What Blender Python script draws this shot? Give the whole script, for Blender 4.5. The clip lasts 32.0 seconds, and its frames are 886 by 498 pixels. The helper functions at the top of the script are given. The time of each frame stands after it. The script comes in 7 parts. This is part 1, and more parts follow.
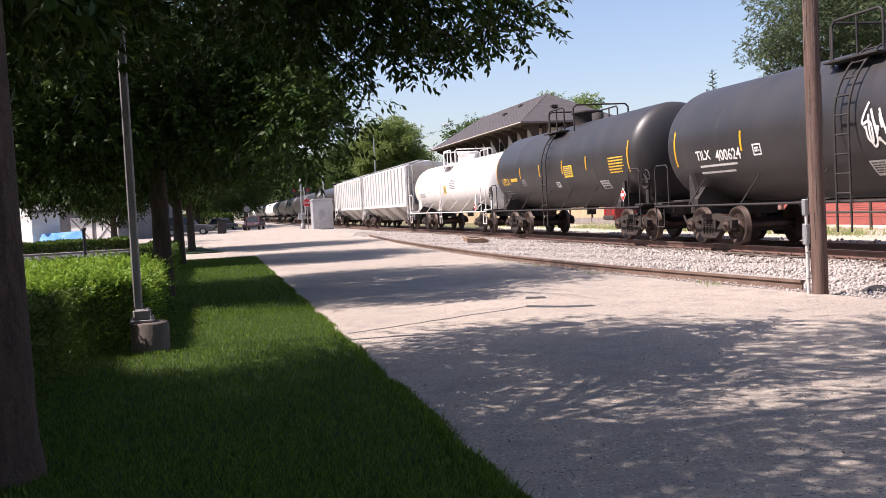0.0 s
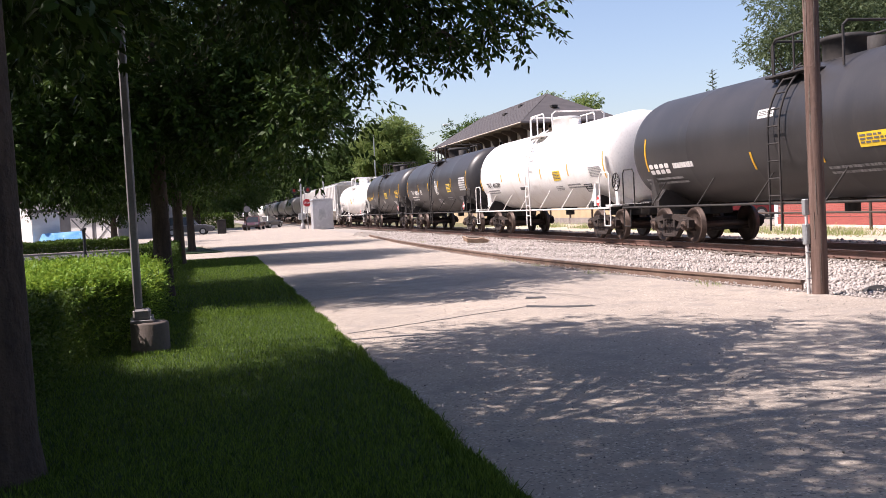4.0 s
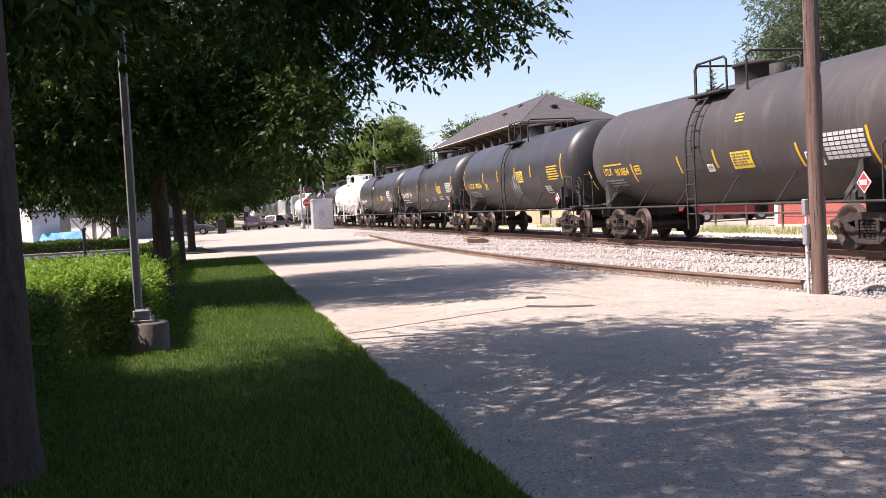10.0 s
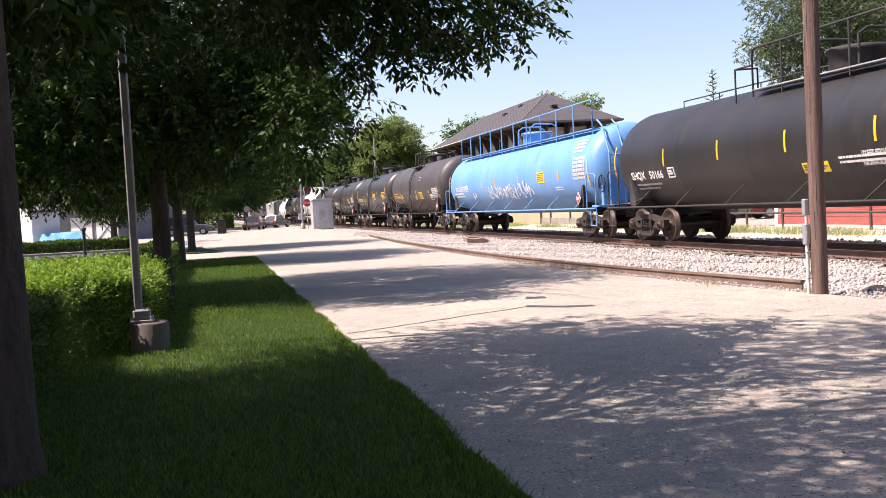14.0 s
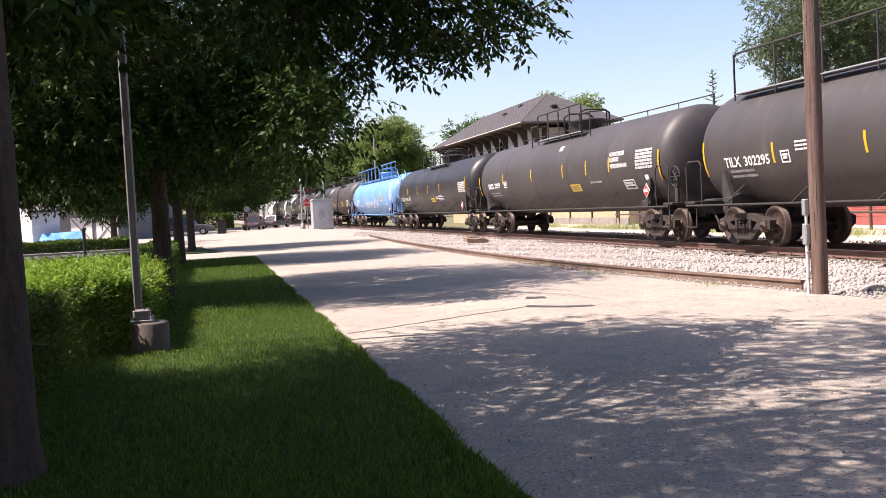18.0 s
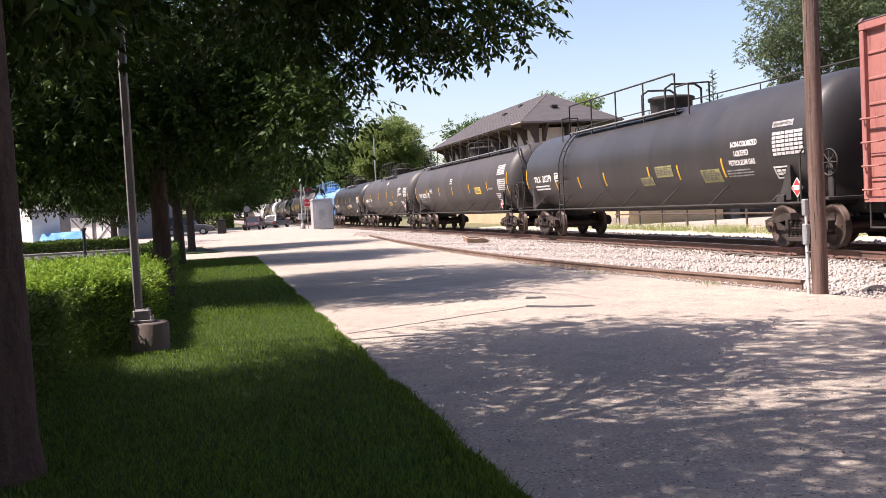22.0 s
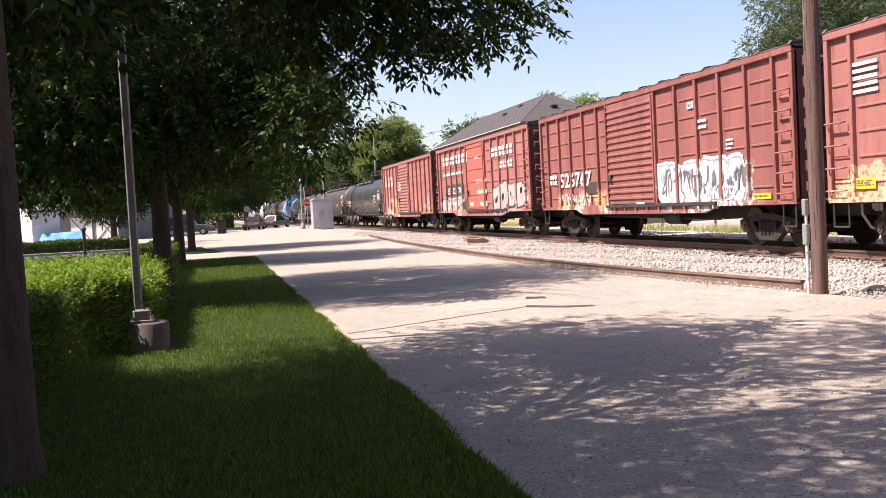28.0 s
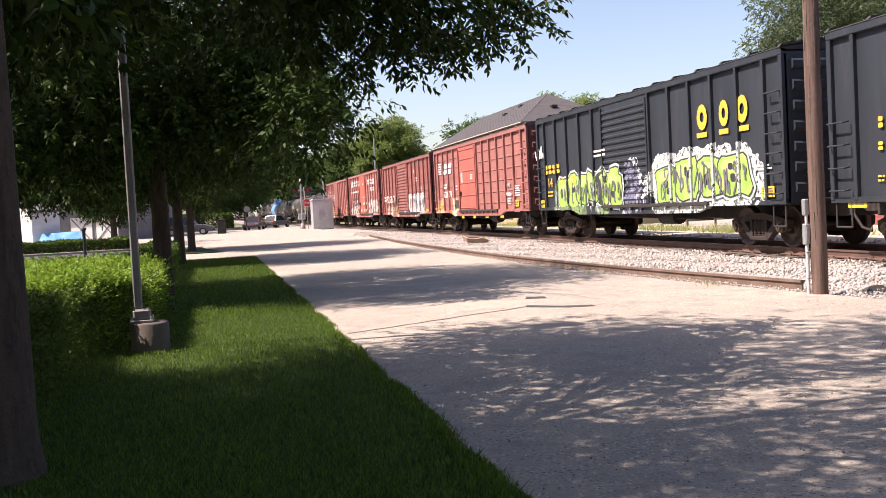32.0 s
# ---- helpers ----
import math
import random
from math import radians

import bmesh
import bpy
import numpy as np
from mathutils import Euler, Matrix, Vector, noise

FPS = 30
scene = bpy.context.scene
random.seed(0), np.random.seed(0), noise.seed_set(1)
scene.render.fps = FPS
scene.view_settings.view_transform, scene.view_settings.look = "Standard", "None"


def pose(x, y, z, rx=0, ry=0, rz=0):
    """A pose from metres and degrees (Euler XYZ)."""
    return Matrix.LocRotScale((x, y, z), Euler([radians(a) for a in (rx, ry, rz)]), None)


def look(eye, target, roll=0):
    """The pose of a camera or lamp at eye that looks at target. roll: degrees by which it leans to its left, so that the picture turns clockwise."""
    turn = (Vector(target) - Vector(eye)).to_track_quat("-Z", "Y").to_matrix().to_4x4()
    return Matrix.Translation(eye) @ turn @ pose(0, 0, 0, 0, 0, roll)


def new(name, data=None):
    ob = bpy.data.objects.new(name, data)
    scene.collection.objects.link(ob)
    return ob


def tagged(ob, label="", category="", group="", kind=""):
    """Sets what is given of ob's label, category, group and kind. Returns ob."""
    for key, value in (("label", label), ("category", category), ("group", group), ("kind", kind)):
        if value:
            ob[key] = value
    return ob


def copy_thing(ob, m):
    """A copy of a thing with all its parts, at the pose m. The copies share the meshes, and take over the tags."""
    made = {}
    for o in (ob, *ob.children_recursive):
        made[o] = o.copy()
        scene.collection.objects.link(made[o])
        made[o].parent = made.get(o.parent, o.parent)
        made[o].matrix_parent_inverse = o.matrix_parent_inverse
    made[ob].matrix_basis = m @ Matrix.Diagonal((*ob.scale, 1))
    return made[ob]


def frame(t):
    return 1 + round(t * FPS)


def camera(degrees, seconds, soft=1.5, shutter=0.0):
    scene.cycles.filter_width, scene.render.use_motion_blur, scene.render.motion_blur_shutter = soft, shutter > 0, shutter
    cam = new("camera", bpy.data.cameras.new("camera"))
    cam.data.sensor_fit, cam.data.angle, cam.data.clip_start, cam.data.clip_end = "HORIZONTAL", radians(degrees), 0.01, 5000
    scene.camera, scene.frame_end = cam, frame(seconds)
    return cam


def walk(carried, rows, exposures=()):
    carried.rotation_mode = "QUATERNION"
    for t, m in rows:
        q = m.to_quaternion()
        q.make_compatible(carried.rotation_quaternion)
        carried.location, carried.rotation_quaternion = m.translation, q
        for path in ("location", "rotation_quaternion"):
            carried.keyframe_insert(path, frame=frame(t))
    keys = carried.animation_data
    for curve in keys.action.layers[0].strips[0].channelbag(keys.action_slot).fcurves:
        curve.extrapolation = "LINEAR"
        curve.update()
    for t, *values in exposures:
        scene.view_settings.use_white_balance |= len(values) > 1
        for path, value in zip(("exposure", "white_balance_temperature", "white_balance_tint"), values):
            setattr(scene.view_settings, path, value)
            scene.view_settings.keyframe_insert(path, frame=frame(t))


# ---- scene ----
cam = camera(48.6, 32.0, soft=0.85)
EYE = Vector((0.0, 0.0, 1.41))
VIEW = look(EYE, EYE + Vector((0.22611, 0.97317, -0.04261)), -2.96)
walk(cam, [(0.0, VIEW), (32.0, VIEW)], exposures=[(0.0, 0.83, 6550, 22), (2.0, 0.90, 6550, 22), (3.2, 0.83, 6550, 22), (7.0, 0.98, 6600, 22), (12.0, 1.08, 6650, 22), (20.0, 1.11, 6750, 22), (26.0, 1.06, 6800, 22), (32.0, 1.06, 6950, 22)])

# ---- world, sun ----
SUN_EL, SUN_DIR = 54.0, Vector((-1.0, 0.08, 0.0)).normalized()
world = bpy.data.worlds.new("sky")
scene.world = world
world.use_nodes = True
wt = world.node_tree
sky = wt.nodes.new("ShaderNodeTexSky")
sky.sky_type = "NISHITA"
sky.sun_disc = False
sky.sun_elevation = radians(SUN_EL)
sky.sun_rotation = math.atan2(SUN_DIR.x, SUN_DIR.y)
sky.air_density, sky.dust_density, sky.ozone_density = 1.0, 1.2, 1.5
wt.nodes["Background"].inputs["Strength"].default_value = 0.098
wt.links.new(sky.outputs[0], wt.nodes["Background"].inputs["Color"])
sun = new("sun", bpy.data.lights.new("sun", "SUN"))
sun.data.energy, sun.data.angle, sun.data.color = 5.0, radians(0.55), (1.0, 0.95, 0.87)
sun.matrix_basis = look(SUN_DIR * 40 + Vector((0, 0, 40 * math.tan(radians(SUN_EL)))), (0, 0, 0))

# ---- materials ----


def ramp2(nt, fac, a, b, lo=0.35, hi=0.65):
    r = nt.nodes.new("ShaderNodeMapRange")
    r.inputs["From Min"].default_value, r.inputs["From Max"].default_value = lo, hi
    nt.links.new(fac, r.inputs["Value"])
    m = nt.nodes.new("ShaderNodeMix")
    m.data_type = "RGBA"
    nt.links.new(r.outputs[0], m.inputs[0])
    for sock, c in ((m.inputs[6], a), (m.inputs[7], b)):
        if isinstance(c, tuple):
            sock.default_value = (*c, 1)
        else:
            nt.links.new(c, sock)
    return m.outputs[2]


def noise_of(nt, coord, scale, detail=4, rough=0.6, stretch=None):
    if stretch:
        mp = nt.nodes.new("ShaderNodeMapping")
        mp.inputs["Scale"].default_value = stretch
        nt.links.new(coord, mp.inputs["Vector"])
        coord = mp.outputs[0]
    n = nt.nodes.new("ShaderNodeTexNoise")
    n.inputs["Scale"].default_value, n.inputs["Detail"].default_value, n.inputs["Roughness"].default_value = scale, detail, rough
    nt.links.new(coord, n.inputs["Vector"])
    return n.outputs[0]


def mat(name, c, c2=None, rough=0.7, metal=0.0, big=0.6, fine=30.0, stain=None, bump=0.15, depth=0.01, streak=None, jitter=0.0, lo=0.38, hi=0.62):
    """Two colours mixed by large and fine noise, an optional stain colour, fine relief."""
    m = bpy.data.materials.new(name)
    m.use_nodes = True
    nt = m.node_tree
    bs = nt.nodes["Principled BSDF"]
    co = nt.nodes.new("ShaderNodeTexCoord").outputs["Object"]
    c2 = c2 or tuple(0.78 * k for k in c)
    n1 = noise_of(nt, co, big, 5, 0.62, streak)
    n2 = noise_of(nt, co, fine, 3, 0.7)
    col = ramp2(nt, n1, c, c2, lo, hi)
    col = ramp2(nt, n2, col, tuple(0.72 * k for k in c2), 0.5, 0.85)
    if stain:
        n3 = noise_of(nt, co, big * 2.3, 6, 0.7, streak)
        col = ramp2(nt, n3, col, stain, 0.55, 0.72)
    if jitter:
        oi = nt.nodes.new("ShaderNodeObjectInfo")
        hs = nt.nodes.new("ShaderNodeHueSaturation")
        mr = nt.nodes.new("ShaderNodeMapRange")
        mr.inputs["To Min"].default_value, mr.inputs["To Max"].default_value = 1 - jitter, 1 + jitter
        nt.links.new(oi.outputs["Random"], mr.inputs["Value"])
        nt.links.new(mr.outputs[0], hs.inputs["Value"])
        nt.links.new(col, hs.inputs["Color"])
        col = hs.outputs[0]
    nt.links.new(col, bs.inputs["Base Color"])
    bs.inputs["Roughness"].default_value, bs.inputs["Metallic"].default_value = rough, metal
    if bump:
        b = nt.nodes.new("ShaderNodeBump")
        b.inputs["Strength"].default_value, b.inputs["Distance"].default_value = bump, depth
        nt.links.new(n2, b.inputs["Height"])
        nt.links.new(b.outputs[0], bs.inputs["Normal"])
    return m


def leaf_mat(name, c, c2, through_light=0.35, rough=0.55, gloss=0.18):
    """Foliage that lets some light through; each leaf its own shade."""
    m = bpy.data.materials.new(name)
    m.use_nodes = True
    nt = m.node_tree
    bs = nt.nodes["Principled BSDF"]
    g = nt.nodes.new("ShaderNodeNewGeometry")
    col = ramp2(nt, g.outputs["Random Per Island"], c, c2, 0.0, 1.0)
    nt.links.new(col, bs.inputs["Base Color"])
    bs.inputs["Roughness"].default_value = rough
    bs.inputs["Specular IOR Level"].default_value = gloss
    tr = nt.nodes.new("ShaderNodeBsdfTranslucent")
    hs = nt.nodes.new("ShaderNodeHueSaturation")
    hs.inputs["Hue"].default_value, hs.inputs["Value"].default_value = 0.47, 1.6
    nt.links.new(col, hs.inputs["Color"])
    nt.links.new(hs.outputs[0], tr.inputs["Color"])
    mx = nt.nodes.new("ShaderNodeMixShader")
    mx.inputs[0].default_value = through_light
    nt.links.new(bs.outputs[0], mx.inputs[1])
    nt.links.new(tr.outputs[0], mx.inputs[2])
    nt.links.new(mx.outputs[0], nt.nodes["Material Output"].inputs["Surface"])
    return m


# ---- mesh building ----


class Geo:
    """Gathers vertices and faces of one mesh."""

    def __init__(self):
        self.v, self.f, self.s = [], [], []

    def add(self, vs, fs, smooth=False):
        o = len(self.v)
        self.v += [tuple(p) for p in vs]
        self.f += [tuple(i + o for i in f) for f in fs]
        self.s += [smooth] * len(fs)
        return self

    def hull(self, vs, fs, smooth=False):
        """A convex piece, its faces turned outwards."""
        vs = [Vector(p) for p in vs]
        c = sum(vs, Vector()) / len(vs)
        out = []
        for f in fs:
            a, b, d = vs[f[0]], vs[f[1]], vs[f[2]]
            n = (b - a).cross(d - a)
            mid = sum((vs[i] for i in f), Vector()) / len(f)
            out.append(f if n.dot(mid - c) >= 0 else tuple(reversed(f)))
        return self.add(vs, out, smooth)

    def box(self, x0, x1, y0, y1, z0, z1, b=0.0, turn=None):
        lo, hi = (x0, y0, z0), (x1, y1, z1)
        if b <= 0:
            vs = [((x0, x1)[i], (y0, y1)[j], (z0, z1)[k]) for i in (0, 1) for j in (0, 1) for k in (0, 1)]
            fs = [(0, 1, 3, 2), (4, 6, 7, 5), (0, 4, 5, 1), (2, 3, 7, 6), (0, 2, 6, 4), (1, 5, 7, 3)]
        else:
            vs, at = [], {}
            for c in range(8):
                sg = (c & 1, c >> 1 & 1, c >> 2 & 1)
                for a in range(3):
                    q = [0.0] * 3
                    for k in range(3):
                        e = hi[k] if sg[k] else lo[k]
                        q[k] = e if k == a else e + (-b if sg[k] else b)
                    at[c, a] = len(vs)
                    vs.append(tuple(q))
            fs = []
            for a in range(3):
                u, w = (a + 1) % 3, (a + 2) % 3
                for s in (0, 1):
                    ring = [s << a | i << u | j << w for i, j in ((0, 0), (1, 0), (1, 1), (0, 1))]
                    fs.append(tuple(at[c, a] for c in ring))
                for i in (0, 1):
                    for j in (0, 1):
                        c0 = i << u | j << w
                        c1 = c0 | 1 << a
                        fs.append((at[c0, u], at[c1, u], at[c1, w], at[c0, w]))
            fs += [(at[c, 0], at[c, 1], at[c, 2]) for c in range(8)]
        if turn is not None:
            vs = [turn @ Vector(p) for p in vs]
        return self.hull(vs, fs)

    def cyl(self, p0, p1, r0, r1=None, n=12, smooth=True):
        p0, p1 = Vector(p0), Vector(p1)
        r1 = r0 if r1 is None else r1
        d = (p1 - p0).normalized()
        u = d.orthogonal().normalized()
        w = d.cross(u)
        vs = []
        for p, r in ((p0, r0), (p1, r1)):
            for i in range(n):
                a = 2 * math.pi * i / n
                vs.append(p + r * (math.cos(a) * u + math.sin(a) * w))
        self.add(vs, [(i, (i + 1) % n, n + (i + 1) % n, n + i) for i in range(n)], smooth)
        return self.add(vs, [tuple(range(n - 1, -1, -1)), tuple(range(n, 2 * n))])

    def tube(self, pts, r, n=6):
        pts = [Vector(p) for p in pts]
        for a, b in zip(pts, pts[1:]):
            d = (b - a).normalized() * r * 0.6
            self.cyl(a - d * 0.3, b + d * 0.3, r, n=n)
        return self

    def lathe(self, prof, n=48, cx=0.0, cz=0.0, axis="y"):
        """Rings (place along the axis, radius)."""
        vs = []
        for y, r in prof:
            for i in range(n):
                a = 2 * math.pi * i / n
                if axis == "y":
                    vs.append((cx + r * math.cos(a), y, cz + r * math.sin(a)))
                elif axis == "z":
                    vs.append((cx + r * math.cos(a), cz + r * math.sin(a), y))
                else:
                    vs.append((y, cx + r * math.cos(a), cz + r * math.sin(a)))
        fs = []
        for k in range(len(prof) - 1):
            for i in range(n):
                j = (i + 1) % n
                q = (k * n + i, k * n + j, k * n + n + j, k * n + n + i)
                fs.append(q if axis == "z" else tuple(reversed(q)))
        return self.add(vs, fs, True)

    def prism(self, outline, axis, a0, a1):
        """A flat outline (two coordinates, convex or nearly) drawn out along an axis."""
        n = len(outline)
        vs = []
        for a in (a0, a1):
            for p, q in outline:
                vs.append({"x": (a, p, q), "y": (p, a, q), "z": (p, q, a)}[axis])
        fs = [tuple(range(n)), tuple(range(2 * n - 1, n - 1, -1))]
        fs += [(i, n + i, n + (i + 1) % n, (i + 1) % n) for i in range(n)]
        return self.add(vs, fs)

    def mesh(self, name):
        me = bpy.data.meshes.new(name)
        me.from_pydata(self.v, [], self.f)
        me.polygons.foreach_set("use_smooth", self.s)
        me.update()
        return me


def part(name, geo, material, parent=None, label=""):
    me = geo.mesh(name) if isinstance(geo, Geo) else geo
    if not me.materials:
        me.materials.append(material)
    ob = new(name, me)
    ob.parent = parent
    if label:
        ob["label"] = label
    return ob


def thing(name, label, category, group="", m=None):
    ob = tagged(new(name), label, category, group)
    if m is not None:
        ob.matrix_basis = m
    return ob


def arrays(name, vs, fs, material, parent=None, smooth=False):
    """A mesh object from numpy arrays of triangles or quads."""
    me = bpy.data.meshes.new(name)
    n, k = fs.shape
    me.vertices.add(len(vs))
    me.vertices.foreach_set("co", np.asarray(vs, np.float32).ravel())
    me.loops.add(n * k)
    me.loops.foreach_set("vertex_index", fs.astype(np.int32).ravel())
    me.polygons.add(n)
    me.polygons.foreach_set("loop_start", np.arange(0, n * k, k, dtype=np.int32))
    if smooth:
        me.polygons.foreach_set("use_smooth", np.ones(n, bool))
    me.update(calc_edges=True)
    me.materials.append(material)
    ob = new(name, me)
    ob.parent = parent
    return ob


# ---- the materials of the place ----
M_ROAD = mat("road", (0.40, 0.335, 0.273), (0.325, 0.275, 0.228), 0.92, big=0.45, fine=42, stain=(0.23, 0.2, 0.175), bump=0.8, depth=0.012)
nt = M_ROAD.node_tree  # loose chips and tar spots in the worn surface
co = next(n for n in nt.nodes if n.type == "TEX_COORD").outputs["Object"]
bs = nt.nodes["Principled BSDF"]
col = bs.inputs["Base Color"].links[0].from_socket
chip = nt.nodes.new("ShaderNodeTexVoronoi")
chip.inputs["Scale"].default_value = 70
nt.links.new(co, chip.inputs["Vector"])
sep = nt.nodes.new("ShaderNodeSeparateColor")
nt.links.new(chip.outputs["Color"], sep.inputs[0])
col = ramp2(nt, sep.outputs[0], col, (0.18, 0.155, 0.135), 0.88, 0.95)
col = ramp2(nt, sep.outputs[1], col, (0.52, 0.45, 0.38), 0.88, 0.95)
col = ramp2(nt, noise_of(nt, co, 1.7, 5, 0.7), col, (0.27, 0.235, 0.205), 0.52, 0.66)
nt.links.new(col, bs.inputs["Base Color"])
M_ASPHALT = mat("asphalt", (0.09, 0.085, 0.085), (0.06, 0.058, 0.06), 0.9, big=0.4, fine=60, bump=0.4)
M_SOIL = mat("soil", (0.10, 0.12, 0.045), (0.17, 0.14, 0.08), 0.95, big=0.25, fine=20, bump=0.6, depth=0.03)
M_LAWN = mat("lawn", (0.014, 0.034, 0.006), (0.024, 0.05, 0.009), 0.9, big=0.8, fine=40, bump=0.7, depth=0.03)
M_STONE = mat("ballast", (0.53, 0.47, 0.43), (0.40, 0.355, 0.325), 0.9, big=5, fine=60, bump=0.4)
M_BED = mat("ballast_bed", (0.36, 0.32, 0.285), (0.27, 0.24, 0.215), 0.95, big=2, fine=18, bump=0.9, depth=0.04)
M_RAIL = mat("rail_rust", (0.18, 0.10, 0.078), (0.12, 0.075, 0.062), 0.65, 0.3, big=2, fine=30)
M_RAILTOP = mat("rail_head", (0.42, 0.38, 0.36), (0.3, 0.26, 0.24), 0.32, 0.9, big=3, fine=50, bump=0.05)
M_TIE = mat("tie", (0.10, 0.075, 0.06), (0.16, 0.13, 0.11), 0.9, big=3, fine=25, streak=(1, 8, 8), jitter=0.2)
M_POLE = mat("pole_wood", (0.088, 0.049, 0.037), (0.165, 0.105, 0.085), 0.85, big=3, fine=14, streak=(6, 6, 0.35), bump=0.7, depth=0.015)
M_GALV = mat("galvanised", (0.42, 0.43, 0.44), (0.33, 0.34, 0.35), 0.5, 0.5, big=2, fine=25)
M_LAMPPOST = mat("lamp_post_paint", (0.26, 0.24, 0.24), (0.2, 0.185, 0.185), 0.55, 0.2, big=2, fine=30)
M_CONC = mat("concrete", (0.27, 0.235, 0.215), (0.2, 0.175, 0.16), 0.9, big=2, fine=35, stain=(0.18, 0.165, 0.15), bump=0.4)
M_BARK = mat("bark", (0.085, 0.062, 0.048), (0.05, 0.037, 0.03), 0.95, big=6, fine=18, streak=(3, 3, 0.5), bump=1.0, depth=0.03)
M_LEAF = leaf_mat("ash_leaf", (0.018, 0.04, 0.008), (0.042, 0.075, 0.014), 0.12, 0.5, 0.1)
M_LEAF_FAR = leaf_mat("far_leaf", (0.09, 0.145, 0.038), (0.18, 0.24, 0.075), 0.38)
# hedge leaves darkened for the shaded sides, shoots brightened for the sunlit top
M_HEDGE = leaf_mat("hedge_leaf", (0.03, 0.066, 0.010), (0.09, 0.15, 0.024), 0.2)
M_SHOOT_SUNLIT = leaf_mat("hedge_shoot", (0.10, 0.20, 0.022), (0.21, 0.345, 0.05), 0.3)
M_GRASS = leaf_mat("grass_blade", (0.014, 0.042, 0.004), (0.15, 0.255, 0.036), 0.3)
M_WEED = leaf_mat("weed_blade", (0.17, 0.23, 0.08), (0.33, 0.36, 0.17), 0.35)

# ---- the train ----
TRACK_X, RAIL_Z = 12.97, 0.147
M_TRUCK = mat("truck_steel", (0.045, 0.031, 0.026), (0.028, 0.021, 0.019), 0.85, 0.1, big=4, fine=30, stain=(0.09, 0.058, 0.042))
M_WHEEL = mat("wheel_steel", (0.055, 0.038, 0.032), (0.10, 0.068, 0.055), 0.55, 0.4, big=4, fine=30)
M_UNDER = mat("underframe_black", (0.022, 0.02, 0.02), (0.045, 0.038, 0.034), 0.8, 0.1, big=3, fine=30)
M_BEARING = mat("bearing_cap", (0.17, 0.12, 0.095), (0.11, 0.078, 0.062), 0.6, 0.4, big=6, fine=40)
M_YEL = mat("reflective_yellow", (0.75, 0.42, 0.02), (0.68, 0.36, 0.015), 0.4, big=8, fine=50, bump=0)
M_YELLBL = mat("yellow_label", (0.8, 0.55, 0.03), (0.72, 0.48, 0.03), 0.5, big=8, fine=50, bump=0)
M_WHITEMARK = mat("white_lettering", (0.78, 0.76, 0.73), (0.66, 0.63, 0.60), 0.6, big=3, fine=40, bump=0)
M_YELMARK = mat("yellow_lettering", (0.75, 0.47, 0.05), (0.62, 0.38, 0.05), 0.6, big=3, fine=40, bump=0)
M_DARKMARK = mat("dark_lettering", (0.03, 0.03, 0.032), (0.05, 0.048, 0.048), 0.6, big=3, fine=40, bump=0)
M_REDMARK = mat("red_placard", (0.62, 0.05, 0.045), (0.5, 0.04, 0.04), 0.5, big=6, fine=40, bump=0)
M_SMALLPRINT = mat("small_print_ink", (0.10, 0.095, 0.09), (0.16, 0.15, 0.14), 0.6, big=6, fine=40, bump=0)
M_TABLE = mat("table_print", (0.5, 0.49, 0.475), (0.42, 0.41, 0.4), 0.6, big=3, fine=40, bump=0)
M_FADEMARK = mat("faded_lettering", (0.36, 0.35, 0.345), (0.2, 0.195, 0.19), 0.7, big=6, fine=40, bump=0)
COLOURS = {
    "black": mat("tank_black", (0.028, 0.026, 0.0268), (0.039, 0.0355, 0.0355), 0.43, 0, big=0.7, fine=22, stain=(0.045, 0.04, 0.037), streak=(1, 1.4, 0.35), bump=0.05),
    "soot": mat("tank_soot_black", (0.016, 0.0145, 0.0145), (0.024, 0.021, 0.021), 0.45, 0, big=0.7, fine=22, stain=(0.036, 0.031, 0.029), streak=(1, 1.4, 0.35), bump=0.05),
    "brown_black": mat("tank_brown_black", (0.045, 0.039, 0.038), (0.056, 0.048, 0.046), 0.54, 0, big=0.7, fine=22, stain=(0.085, 0.073, 0.067), streak=(1, 1.4, 0.35), bump=0.05),
    "white": mat("tank_white", (0.80, 0.78, 0.75), (0.75, 0.72, 0.68), 0.45, 0, big=0.6, fine=20, stain=(0.63, 0.57, 0.50), streak=(1, 1.6, 0.3), bump=0.05),
    "blue": mat("tank_blue", (0.12, 0.285, 0.56), (0.15, 0.33, 0.60), 0.45, 0, big=0.6, fine=20, stain=(0.09, 0.19, 0.36), streak=(1, 1.6, 0.3), bump=0.05),
    "grey": mat("hopper_grey", (0.60, 0.58, 0.555), (0.53, 0.51, 0.49), 0.65, 0, big=0.8, fine=22, stain=(0.30, 0.26, 0.23), streak=(1, 2, 0.3), bump=0.05),
    "red": mat("boxcar_red", (0.37, 0.147, 0.124), (0.30, 0.118, 0.102), 0.62, 0, big=1.1, fine=26, stain=(0.16, 0.052, 0.042), streak=(1, 3.2, 0.4), bump=0.12, lo=0.3, hi=0.7),
    "brown": mat("boxcar_brown", (0.30, 0.106, 0.089), (0.23, 0.082, 0.07), 0.65, 0, big=1.0, fine=22, stain=(0.13, 0.045, 0.036), streak=(1, 3, 0.3), bump=0.08),
    "navy": mat("boxcar_navy", (0.022, 0.027, 0.035), (0.031, 0.036, 0.045), 0.5, 0, big=0.7, fine=22, stain=(0.05, 0.05, 0.055), streak=(1, 3, 0.3), bump=0.06),
}
